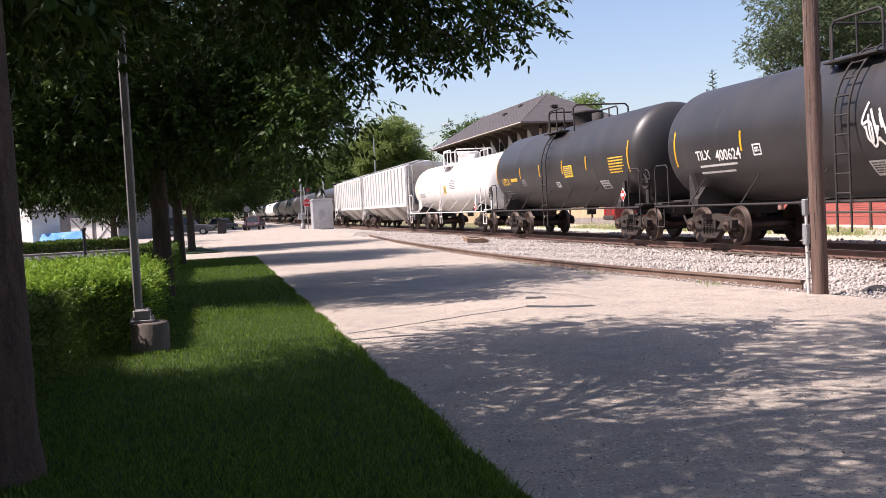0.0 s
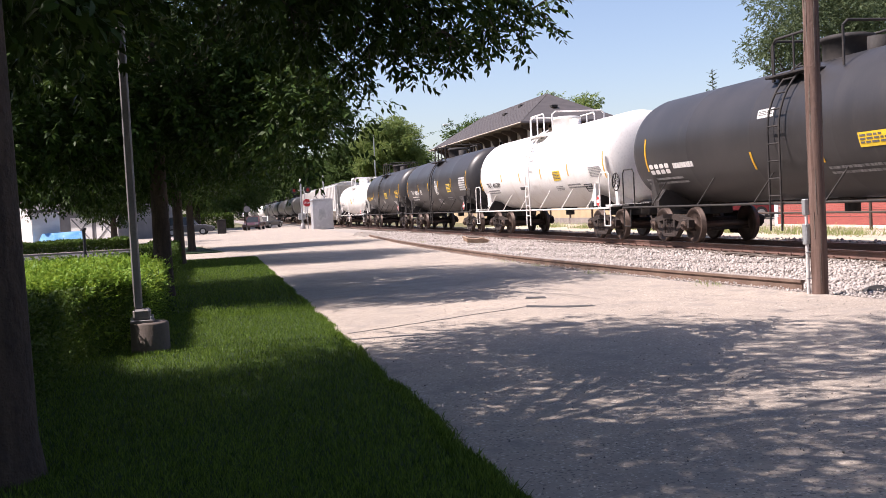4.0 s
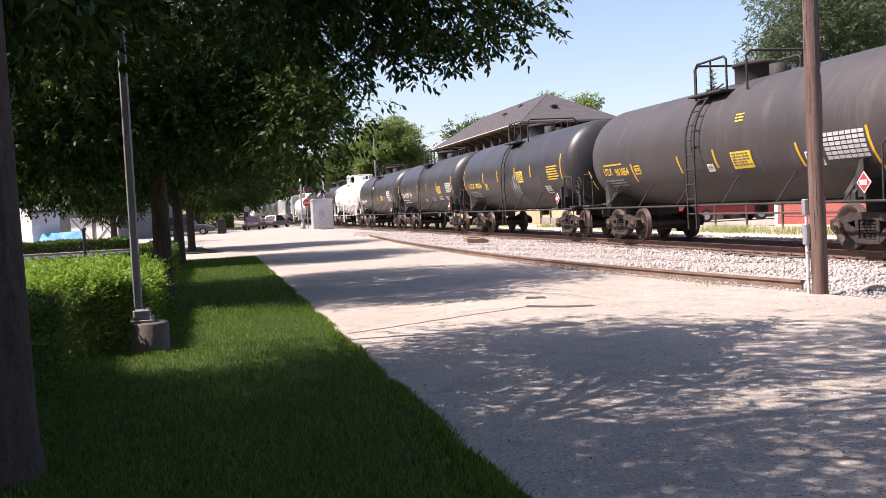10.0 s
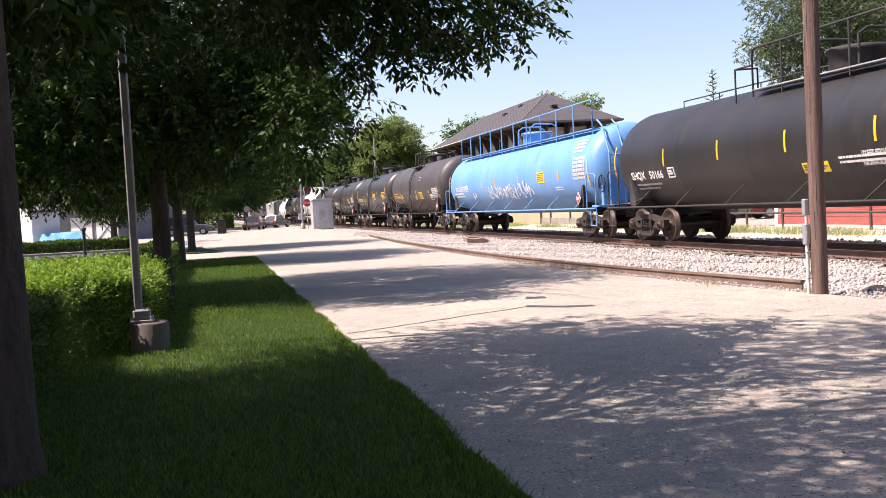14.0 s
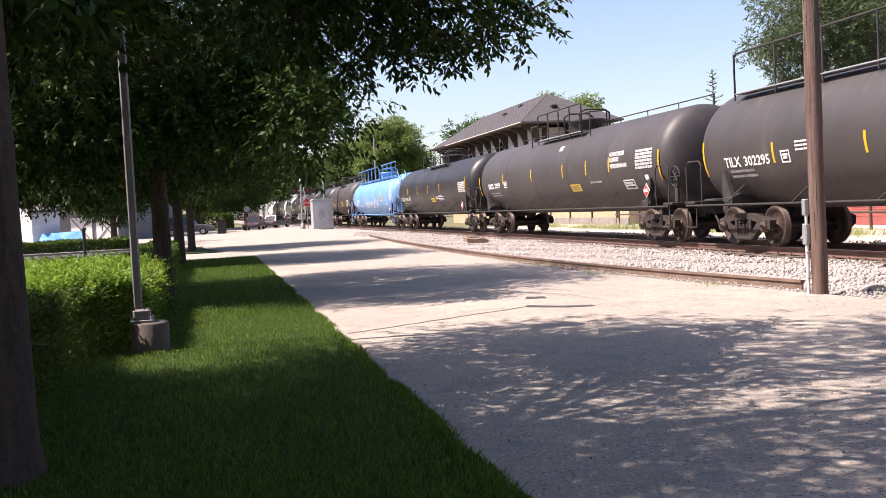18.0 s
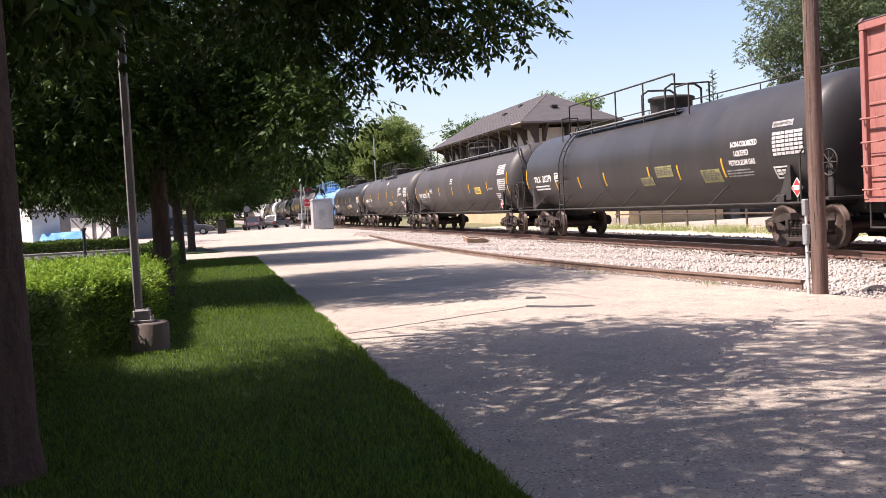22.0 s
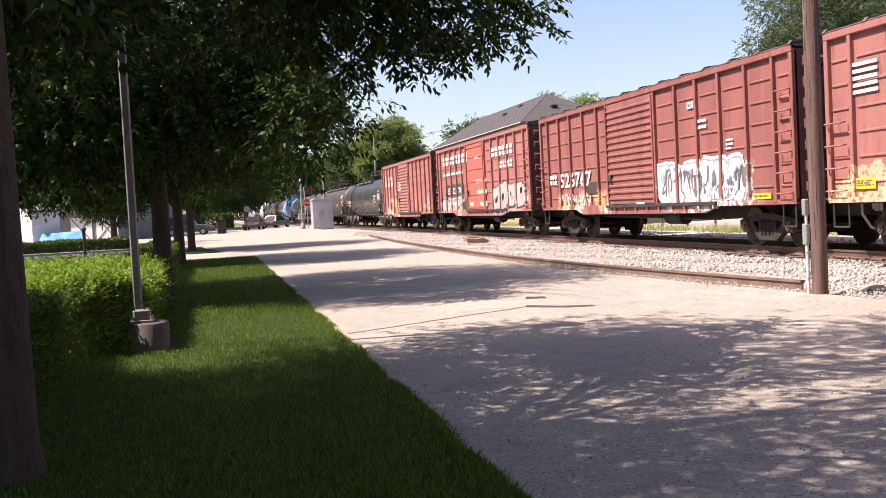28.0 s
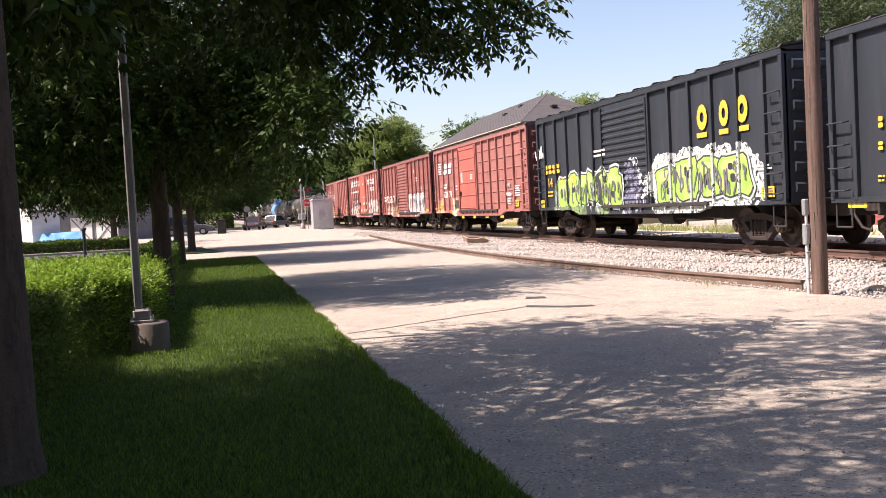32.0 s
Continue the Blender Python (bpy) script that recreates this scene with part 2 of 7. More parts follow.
M_REDDOOR = mat("boxcar_door_red", (0.48, 0.122, 0.09), (0.41, 0.108, 0.082), 0.6, 0, big=0.8, fine=22, stain=(0.24, 0.062, 0.042), streak=(1, 3, 0.3), bump=0.08)
# end walls and their ribs, a darker red than the sides
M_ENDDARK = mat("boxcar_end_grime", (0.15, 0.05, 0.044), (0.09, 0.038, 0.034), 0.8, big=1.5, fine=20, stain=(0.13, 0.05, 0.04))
M_GALVROOF = mat("boxcar_roof", (0.10, 0.055, 0.05), (0.16, 0.11, 0.10), 0.6, 0.2, big=1.2, fine=22)

KEPT = {}


def kept(key, make):
    if key not in KEPT:
        KEPT[key] = make().mesh(key)
    return KEPT[key]


def g_bolster():
    g = Geo().box(-1.0, 1.0, -0.2, 0.2, 0.36, 0.62, 0.03)
    g.box(-0.95, 0.95, -0.95, -0.82, 0.30, 0.40, 0.02).box(-0.95, 0.95, 0.82, 0.95, 0.30, 0.40, 0.02)
    return g.cyl((0, 0, 0.6), (0, 0, 0.78), 0.2, n=16)


def g_side_frame():
    g = Geo()
    top = [(-1.12, 0.42), (-1.14, 0.60), (-0.95, 0.66), (-0.62, 0.70), (-0.3, 0.76), (0.3, 0.76), (0.62, 0.70), (0.95, 0.66), (1.14, 0.60), (1.12, 0.42), (0.98, 0.36),
           (0.92, 0.52), (0.60, 0.56), (0.3, 0.62), (-0.3, 0.62), (-0.60, 0.56), (-0.92, 0.52), (-0.98, 0.36)]
    g.prism(top, "x", -0.08, 0.08)
    for s in (-1, 1):
        g.prism([(s * 0.74, 0.57), (s * 0.66, 0.40), (s * 0.34, 0.17), (s * 0.30, 0.17), (s * 0.28, 0.28), (s * 0.52, 0.50), (s * 0.60, 0.58)], "x", -0.075, 0.075)
        g.box(-0.09, 0.09, s * 0.30 - 0.05, s * 0.30 + 0.05, 0.2, 0.64, 0.015)
        g.box(-0.1, 0.1, s * 0.89 - 0.14, s * 0.89 + 0.14, 0.52, 0.64, 0.03)
    return g.box(-0.09, 0.09, -0.36, 0.36, 0.15, 0.25, 0.02)


def g_springs():
    g = Geo()
    for y in (-0.16, 0.0, 0.16):
        for k in range(6):
            z = 0.26 + 0.055 * k
            g.cyl((-0.02, y, z), (-0.02, y, z + 0.035), 0.072, n=10)
        g.cyl((-0.02, y, 0.25), (-0.02, y, 0.6), 0.05, n=8)
    return g


def g_cap():
    return Geo().cyl((-0.05, 0, 0), (0.05, 0, 0), 0.125, n=14).cyl((-0.09, 0, 0), (0.0, 0, 0), 0.075, n=10).cyl((-0.11, 0, 0), (-0.08, 0, 0), 0.03, n=6)


def g_axle():
    return Geo().cyl((-1.08, 0, 0), (1.08, 0, 0), 0.075, n=12).cyl((-0.6, 0, 0), (0.6, 0, 0), 0.085, n=12)


def g_wheel():
    # flange inwards (positive side), dished plate, thick rim
    prof = [(-0.065, 0.10), (-0.03, 0.14), (-0.01, 0.34), (-0.065, 0.385), (-0.07, 0.448), (-0.06, 0.457), (0.03, 0.460), (0.045, 0.482), (0.062, 0.482), (0.068, 0.40), (0.03, 0.34), (0.02, 0.14), (0.065, 0.11)]
    g = Geo().lathe(prof, 32, axis="x")
    for k in range(5):
        a = 2 * math.pi * k / 5
        g.cyl((-0.02, 0.25 * math.cos(a), 0.25 * math.sin(a)), (-0.035, 0.25 * math.cos(a), 0.25 * math.sin(a)), 0.028, n=6)
    return g


def g_coupler():
    g = Geo().box(-0.07, 0.07, -0.55, 0.05, 0.76, 0.92, 0.02)
    return g.box(-0.14, 0.14, -0.02, 0.2, 0.71, 0.97, 0.04).box(-0.16, -0.04, 0.12, 0.3, 0.72, 0.96, 0.03).tube([(0.28, -0.25, 0.7), (0.3, 0.05, 0.42), (0.26, 0.28, 0.36)], 0.03)


WHEELSETS = []


def running_gear(car, half, tc, wheels=True, keyed=True):
    """Two trucks at +-tc/2, couplers at the ends."""
    for sy in (1, -1):
        y = sy * tc / 2
        tk = part("truck", kept("truck_bolster", g_bolster), M_TRUCK, car)
        tk.location = (0, y, 0)
        for sx in (-1, 1):
            o = part("side_frame", kept("side_frame", g_side_frame), M_TRUCK, tk)
            o.location = (sx * 1.0, 0, 0)
            o = part("spring_nest", kept("spring_nest", g_springs), M_TRUCK, tk)
            o.location = (sx * 1.0, 0, 0)
            for dy in (-0.89, 0.89):
                o = part("bearing_cap", kept("bearing_cap", g_cap), M_BEARING, tk)
                o.location = (sx * 1.07, dy, 0.457)
                o.rotation_euler = (0, 0, 0 if sx < 0 else math.pi)
        for dy in (-0.89, 0.89):
            ws = part("wheelset", kept("axle", g_axle), M_WHEEL, car)
            ws.location = (0, y + dy, 0.457)
            for sx in (-1, 1):
                o = part("wheel", kept("wheel", g_wheel), M_WHEEL, ws)
                o.location = (sx * 0.755, 0, 0)
                o.rotation_euler = (0, 0, 0 if sx < 0 else math.pi)
            if keyed:
                WHEELSETS.append((ws, (0, y + dy, 0.457)))
        o = part("coupler", kept("coupler", g_coupler), M_TRUCK, car)
        o.location = (0, sy * half, 0)
        o.rotation_euler = (0, 0, 0 if sy > 0 else math.pi)
        o.location.y -= sy * 0.12


# flat lettering, kept as vertex and face lists
LETTERS = {}


def letters(text):
    if text not in LETTERS:
        cu = bpy.data.curves.new("letters", "FONT")
        cu.body, cu.size, cu.resolution_u, cu.offset = text, 1.0, 2, 0.024
        ob = bpy.data.objects.new("letters", cu)
        me = bpy.data.meshes.new_from_object(ob)
        LETTERS[text] = ([tuple(v.co) for v in me.vertices], [tuple(f.vertices) for f in me.polygons])
        bpy.data.objects.remove(ob)
        bpy.data.meshes.remove(me)
        bpy.data.curves.remove(cu)
    return LETTERS[text]


class Side:
    """Maps (distance from the front end, height) onto the near side of a car: a tank's round or a boxcar's flat side."""

    def __init__(self, half, radius=0.0, zc=0.0, flat=1.5, door=None):
        self.half, self.r, self.zc, self.flat, self.door = half, radius, zc, flat, door  # door: from, to, how far out its face stands

    def at(self, d, z, out=0.0):
        if not self.r:
            if self.door and self.door[0] <= d <= self.door[1]:
                return (-self.door[2] - out, self.half - d, z)
            return (-self.flat - out, self.half - d + 0.1, z)
        a = (z - self.zc) / self.r  # height measured along the round
        return (-(self.r + out) * math.cos(a), self.half - d, self.zc + (self.r + out) * math.sin(a))

    def text(self, g, text, d, z, size, squeeze=1.0, out=0.012):
        vs, fs = letters(text)
        g.add([self.at(d + x * size * squeeze, z + y * size, out) for x, y, _ in vs], fs)
        return g

    def patch(self, g, d0, d1, z0, z1, out=0.01, slant=0.0, n=4):
        vs = []
        for k in range(n + 1):
            z = z0 + (z1 - z0) * k / n
            s = slant * k / n
            vs += [self.at(d0 + s, z, out), self.at(d1 + s, z, out), self.at(d1 + s, z, 0), self.at(d0 + s, z, 0)]
        fs = []
        for k in range(n):
            a = 4 * k
            fs += [(a, a + 1, a + 5, a + 4), (a + 1, a + 2, a + 6, a + 5), (a + 3, a, a + 4, a + 7)]
        g.add(vs, fs)
        return g

    def bars(self, g, d, z, width, height, rows, fill=0.75, rng=None, fine=False):
        """Lines of small print too small to read, as bars."""
        rng = rng or random.Random(int(d * 100))
        step = height / rows
        for k in range(rows):
            x = d
            while x < d + width * rng.uniform(0.75, 1.0):
                w = min(rng.uniform(0.05, 0.14) if fine else rng.uniform(0.07, 0.2), d + width - x)
                if w < 0.02:
                    break
                self.patch(g, x, x + w, z + height - step * (k + fill), z + height - step * k, 0.01, n=1)
                x += w + (0.022 if fine else 0.04)
        return g

    def diamond(self, g, d, z, r, out=0.02):
        pts = [(d - r, z), (d, z - r), (d + r, z), (d, z + r)]
        g.add([self.at(a, b, out) for a, b in pts] + [self.at(a, b, out - 0.008) for a, b in pts], [(0, 1, 2, 3), (0, 4, 5, 1), (1, 5, 6, 2), (2, 6, 7, 3), (3, 7, 4, 0)])
        return g


def marks_on(car, side, marks):
    """marks: (kind, d, z, ...) each becomes one thin part."""
    for mk in marks:
        kind, d, z = mk[:3]
        g = Geo()
        if kind == "bar":
            w, h, slant = (mk[3:] + (0.07, 0.55, 0.0)[len(mk) - 3:])[:3]
            part("reflective_stripe", side.patch(g, d, d + w, z, z + h, 0.008, slant), M_YEL, car, "yellow reflective stripe")
        elif kind == "text":
            txt, size, m = mk[3:6]
            part("lettering", side.text(g, txt, d, z, size, mk[6] if len(mk) > 6 else 0.95), m, car)
        elif kind == "mark":  # a company's mark, as plain blocks
            n, w, h, m = mk[3:7]
            if n == 1 and h > 0.3:  # one large mark: a plain ring
                ring = [[(d + w / 2 + w / 2 * q * math.cos(a), z + h / 2 + h / 2 * q * math.sin(a)) for a in [math.pi * i / 6 for i in range(12)]] for q in (1.0, 0.4)]
                g.add([side.at(u, v, 0.01) for r_ in ring for u, v in r_], [(i, (i + 1) % 12, 12 + (i + 1) % 12, 12 + i) for i in range(12)])
                n = 0
            for k in range(n):  # plain split blocks, slanted where they are large
                a, q, slant = d + k * w * 1.3, 0.14 * w, 0.3 * w if h > 0.45 else 0.0
                for z0, z1 in ((z, z + 0.44 * h), (z + 0.56 * h, z + h)):
                    pts = [(a + q, z0), (a + w - q, z0), (a + w, z0 + q), (a + w, z1 - q), (a + w - q, z1), (a + q, z1), (a, z1 - q), (a, z0 + q)]
                    g.add([side.at(u + slant * (v - z) / h, v, 0.01) for u, v in pts], [tuple(range(8))])
            part("company_mark", g, m, car)
        elif kind == "code":  # letters before the car's number, fitted to a width
            txt, w, h, m = mk[3:7]
            wide = max(v[0] for v in letters(txt)[0])
            part("lettering", side.text(g, txt, d, z, h / 0.7, w / (wide * h / 0.7)), m, car)
        elif kind == "print":
            w, h, rows, m = mk[3:7]
            part("small_print", side.bars(g, d, z, w, h, rows + 1 if h > 0.3 else rows, 0.5, fine=True), m, car)["kind"] = "stuff"
        elif kind == "label":
            w, h, m = mk[3:6]
            if m is M_WHITEMARK and h > 0.4:  # a printed table: white cells on the paint
                for j in range(6):
                    for k in range(7):
                        side.patch(g, d + w * k / 7, d + w * (k + 0.86) / 7, z + h * j / 6, z + h * (j + 0.74) / 6, 0.01, 0.0, 1)
                part("printed_table", g, M_TABLE, car)
                continue
            part("label_plate", side.patch(g, d, d + w, z, z + h, 0.01), m, car)
            if w > 0.25:
                part("small_print", side.bars(Geo(), d + 0.05, z + 0.04, w - 0.1, h - 0.08, 3 if h < 0.3 else 5 if h < 0.48 else 9, 0.55, fine=m is M_WHITEMARK), M_SMALLPRINT, car).location.x = -0.006
        elif kind == "stripes":
            w, h, n, m = mk[3:7]
            for k in range(n):
                side.patch(g, d, d + w, z + h * k / n, z + h * (k + 0.55) / n, 0.01, 0.0, 1)
            part("company_mark", g, m, car)
        elif kind == "panel":
            w, h, m = mk[3:6]
            part("painted_panel", side.patch(g, d, d + w, z, z + h, 0.004), m, car)
        elif kind == "frame":
            w, h, m = mk[3:6]
            t = 0.035
            for a in ((d, d + w, z, z + t), (d, d + w, z + h - t, z + h), (d, d + t, z, z + h), (d + w - t, d + w, z, z + h)):
                side.patch(g, *a, 0.01, 0.0, 2)
            side.bars(g, d + 0.07, z + 0.07, w - 0.14, h - 0.14, 2)
            part("stencil_box", g, m, car)
        elif kind == "placard":
            y, xo = side.half - d, -1.47
            rim = lambda r, a: Geo().prism([(y - r, z), (y, z - r), (y + r, z), (y, z + r)], "x", xo - a, xo - a + 0.012)
            part("placard_bracket", Geo().box(xo + 0.01, xo + 0.04, y - 0.03, y + 0.03, 0.98, z + 0.1, 0.004), M_UNDER, car)
            part("placard_holder", rim(0.2, 0.0), M_WHITEMARK, car, "white diamond placard holder")
            part("placard", rim(0.17, 0.008), M_REDMARK, car, "red diamond hazard placard")
            part("placard_print", Geo().box(xo - 0.014, xo, y - 0.1, y + 0.1, z - 0.045, z + 0.045), M_WHITEMARK, car)
        elif kind == "throwup":  # a row of swollen blocks with outlines, slots and a pale glow round them
            w, h, n, fill, edge, seed = mk[3:9]
            halo = mk[9] if len(mk) > 9 else None
            second = M_PALELIME if fill is M_LIME else M_SPRAYTAN if fill is M_SPRAYGREY else M_PALEBLUE
            rng = random.Random(seed)
            line = 0.028 + 0.012 * h

            def blob(cx, cz, a, b, power, tilt, wob, out, m):
                pts = []
                for i in range(18):
                    q = 2 * math.pi * i / 18
                    c_, s_ = math.cos(q), math.sin(q)
                    u, v = a * wob[i] * math.copysign(abs(c_) ** (2 / power), c_), b * wob[i] * math.copysign(abs(s_) ** (2 / power), s_)
                    pts.append(side.at(cx + u + tilt * v, max(0.93, cz + v), out))
                part("graffiti", Geo().add(pts, [tuple(range(18))]), m, car, "sprayed graffiti shape")

            plain = [1.0] * 18
            for k in range(n):
                cx, cz = d + w * (k + 0.5) / n + rng.uniform(-0.06, 0.06) * w / n, z + h * (0.5 + rng.uniform(-0.06, 0.06))
                a, b, tilt = 0.56 * w / n * rng.uniform(0.9, 1.12), 0.5 * h * rng.uniform(0.86, 1.05), rng.uniform(-0.22, 0.22)
                wob = [rng.uniform(0.84, 1.1) for _ in range(18)]
                if halo:
                    blob(cx, cz, a + 0.13, b + 0.12, 3, tilt, wob, 0.002 + 0.0002 * k, halo)
                o = 0.005 + 0.0016 * k
                blob(cx, cz, a + line, b + line, 3.6, tilt, wob, o, edge)
                blob(cx, cz, a, b, 3.6, tilt, wob, o + 0.0004, fill)
                blob(cx - 0.2 * a, cz + 0.42 * b, a * 0.62, b * 0.34, 2.6, tilt, wob, o + 0.0008, second)
                for j in range(rng.randint(1, 2)):
                    blob(cx + rng.uniform(-0.35, 0.35) * a, cz + rng.uniform(-0.5, 0.4) * b, a * rng.uniform(0.1, 0.24), b * rng.uniform(0.14, 0.3), 3, tilt, plain, o + 0.0012, edge)
        elif kind == "scrawl":
            w, h, m = mk[3:6]
            rng = random.Random(mk[6] if len(mk) > 6 else 3)
            x = d
            while x < d + w:
                lw = rng.uniform(0.25, 0.45) * min(1, h * 1.4)
                pts = [(x + rng.uniform(0, lw), z + rng.uniform(0, h)) for _ in range(rng.randint(6, 9))]
                fine_pts = []
                for a, b, c in zip(pts, pts[1:], pts[2:]):
                    for k in range(5):
                        u = k / 5
                        fine_pts.append(tuple((1 - u) ** 2 * (a[i] + b[i]) / 2 + 2 * u * (1 - u) * b[i] + u * u * (b[i] + c[i]) / 2 for i in (0, 1)))
                for (x0, z0), (x1, z1) in zip(fine_pts, fine_pts[1:]):
                    o = 0.012 + 0.00004 * len(g.f)
                    ln = math.hypot(x1 - x0, z1 - z0) or 1
                    nx, nz = -(z1 - z0) / ln * 0.026, (x1 - x0) / ln * 0.026
                    g.add([side.at(x0 + nx, z0 + nz, o), side.at(x0 - nx, z0 - nz, o), side.at(x1 - nx, z1 - nz, o), side.at(x1 + nx, z1 + nz, o)], [(0, 1, 2, 3)])
                x += lw * 0.62
            part("graffiti", g, m, car, "sprayed graffiti scrawl")


def arc_ladder(car, y, r, zc, z_low, m, sx=-1, top_deg=78):
    """A ladder that follows the tank's round."""
    def path(dy):
        pts = [(sx * (r + 0.14), y + dy, z_low), (sx * (r + 0.14), y + dy, zc)]
        for k in range(1, 9):
            a = radians(top_deg) * k / 8
            pts.append((sx * (r + 0.14) * math.cos(a), y + dy, zc + (r + 0.14) * math.sin(a)))
        return pts
    a, b = path(-0.21), path(0.21)
    part("ladder_rail", Geo().tube(a, 0.023), m, car)
    part("ladder_rail", Geo().tube(b, 0.023), m, car)
    length, spots = 0.0, []
    for p, q in zip(a, a[1:]):
        p, q = Vector(p), Vector(q)
        while length < (q - p).length:
            spots.append(p.lerp(q, length / (q - p).length))
            length += 0.36
        length -= (q - p).length
    for s in spots[1:]:
        part("rung", Geo().cyl(s, s + Vector((0, 0.42, 0)), 0.018, n=6), m, car)


def tank_car(label, front, back, colour, tc=11.6, r=1.46, zc=2.48, lpg=False, dome=0.0, ladder=None, fittings=None, marks=(), saddle=0.16, tank=None, end_cage=False, keyed=True, detail=True, rail_m=None):
    half = (front - back) / 2
    car = thing("tank_car", label, "tank car", "freight train")
    paint = COLOURS[colour]
    fit = rail_m or (paint if colour in ("white", "blue") else M_UNDER)
    tl = tank or 2 * half - 1.5
    hd = 0.42 * r  # depth of the heads
    prof = []
    for k in range(9):  # flattened heads with a tight knuckle
        a = math.pi / 2 * k / 8
        prof.append((tl / 2 - hd + hd * math.cos(a) ** 0.8 if 0 < k < 8 else tl / 2 - hd * (k == 8), max(0.001, r * math.sin(a) ** 0.8)))
    prof = prof + [(-y, q) for y, q in reversed(prof)]
    barrel = []
    for (ya, ra), (yb, rb) in zip(prof, prof[1:]):
        barrel.append((ya, ra))
        if ra == rb == r:
            for k in range(1, 5):
                s = ya + (yb - ya) * k / 5
                barrel += [(s + 0.03, r), (s + 0.015, r + 0.0012), (s - 0.015, r + 0.0012), (s - 0.03, r)]
    barrel.append(prof[-1])
    part("tank", Geo().lathe(barrel, 56, 0, zc), paint, car)
    side = Side(half, r, zc)
    running_gear(car, half, tc, keyed=keyed)
    for sy in (1, -1):
        y0 = sy * (tl / 2 - 2.6)
        y1 = sy * (half - 0.35)
        part("stub_sill", Geo().box(-0.33, 0.33, min(y0, y1), max(y0, y1), 0.72, 1.12, 0.03), M_UNDER, car)
        yb = sy * tc / 2
        g = Geo().prism([(-1.42, 0.98), (-1.42, 1.14), (-1.2, zc - r * 0.72), (0, zc - r * 0.99), (1.2, zc - r * 0.72), (1.42, 1.14), (1.42, 0.98), (0, 0.78)], "y", yb - saddle, yb + saddle)
        part("body_bolster", g, M_UNDER, car)
        g = Geo().box(-1.5, 1.5, min(sy * (tl / 2 - 0.1), y1), max(sy * (tl / 2 - 0.1), y1), 1.02, 1.08, 0.01)
        part("end_platform", g, fit, car)
        if detail:
            for sx in (-1, 1):
                ye, yi = sy * (half - 0.5), sy * (half - 1.25)
                g = Geo().tube([(sx * 1.5, ye, 0.45), (sx * 1.5, ye, 1.95), (sx * 1.5, ye - sy * 0.1, 2.05), (sx * 1.5, yi + sy * 0.1, 2.05), (sx * 1.5, yi, 1.95), (sx * 1.5, yi, 1.0)], 0.019)
                g.tube([(sx * 1.5, ye, 0.45), (sx * 1.5, ye - sy * 0.45, 0.45), (sx * 1.5, ye - sy * 0.45, 1.0)], 0.018)
                part("end_grab_rail", g, fit, car)
                g = Geo().prism([(sy * (tc / 2 - 0.1), 1.05), (sy * (tc / 2 + 0.25), 1.75), (sy * (tc / 2 + 0.35), 1.75), (sy * (tc / 2 + 0.35), 1.05)], "x", sx * 1.32 - 0.05, sx * 1.32 + 0.05)
                part("side_gusset", g, fit if colour == "white" else M_UNDER, car)
            if sy < 0:
                g = Geo().cyl((-0.62, sy * (half - 2.0), 1.32), (-0.62, sy * (half - 1.1), 1.32), 0.24, n=16)
                part("air_reservoir", g, fit, car)
                w = Geo().lathe([(0.0, 0.26), (0.02, 0.28), (0.04, 0.26), (0.02, 0.24), (0.0, 0.26)], 20, axis="x")
                for k in range(4):
                    a = math.pi * k / 4
                    w.cyl((0.02, -0.25 * math.cos(a), -0.25 * math.sin(a)), (0.02, 0.25 * math.cos(a), 0.25 * math.sin(a)), 0.014, n=5)
                o = part("brake_wheel", w, M_UNDER, car)
                o.location = (-1.2, sy * (half - 0.75), 1.75)
                part("brake_stand", Geo().box(-1.18, -1.1, sy * (half - 0.75) - 0.08, sy * (half - 0.75) + 0.08, 1.05, 1.85, 0.02), fit, car)
    # handrail along each side with its slanting stays
    for sx in (-1, 1):
        g = Geo().tube([(sx * 1.53, half - 0.5, 0.98), (sx * 1.53, -half + 0.5, 0.98)], 0.026, 8)
        part("side_rail", g, fit, car)
        if detail:
            n = 7 if lpg else 6
            for k in range(n):
                y = (k - (n - 1) / 2) * (tl - 3.2) / (n - 1)
                a = -0.62
                part("rail_stay", Geo().cyl((sx * 1.53, y, 0.98), (sx * r * math.cos(a), y - 0.28, zc + r * math.sin(a)), 0.017, n=6), fit, car)
    # top works
    top = zc + r
    yd = -dome
    if lpg:
        part("manway_housing", Geo().lathe([(top - 0.14, 0.58), (top + 0.28, 0.6), (top + 0.3, 0.66), (top + 0.38, 0.66), (top + 0.41, 0.58), (top + 0.43, 0.0)], 24, 0, yd, axis="z"), fit if colour == "blue" else M_UNDER, car)
        y0, y1 = fittings or (half - 2.0, -half + 1.6)
        part("roof_walk", Geo().box(-1.0, -0.7, y1, y0, top - 0.16, top - 0.125, 0.008), fit if colour == "blue" else M_GALV, car)
        n = max(4, round((y0 - y1) / 1.75))
        for k in range(n + 1):
            y = y0 + (y1 - y0) * k / n
            part("railing_post", Geo().cyl((-0.98, y, top - 0.3), (-0.98, y, top + 0.78), 0.024, n=6), fit, car)
        part("railing", Geo().tube([(-0.98, y0, top - 0.2), (-0.98, y0, top + 0.68), (-0.98, y0 - 0.1, top + 0.78), (-0.98, y1 + 0.1, top + 0.78), (-0.98, y1, top + 0.68), (-0.98, y1, top - 0.2)], 0.024), fit, car)
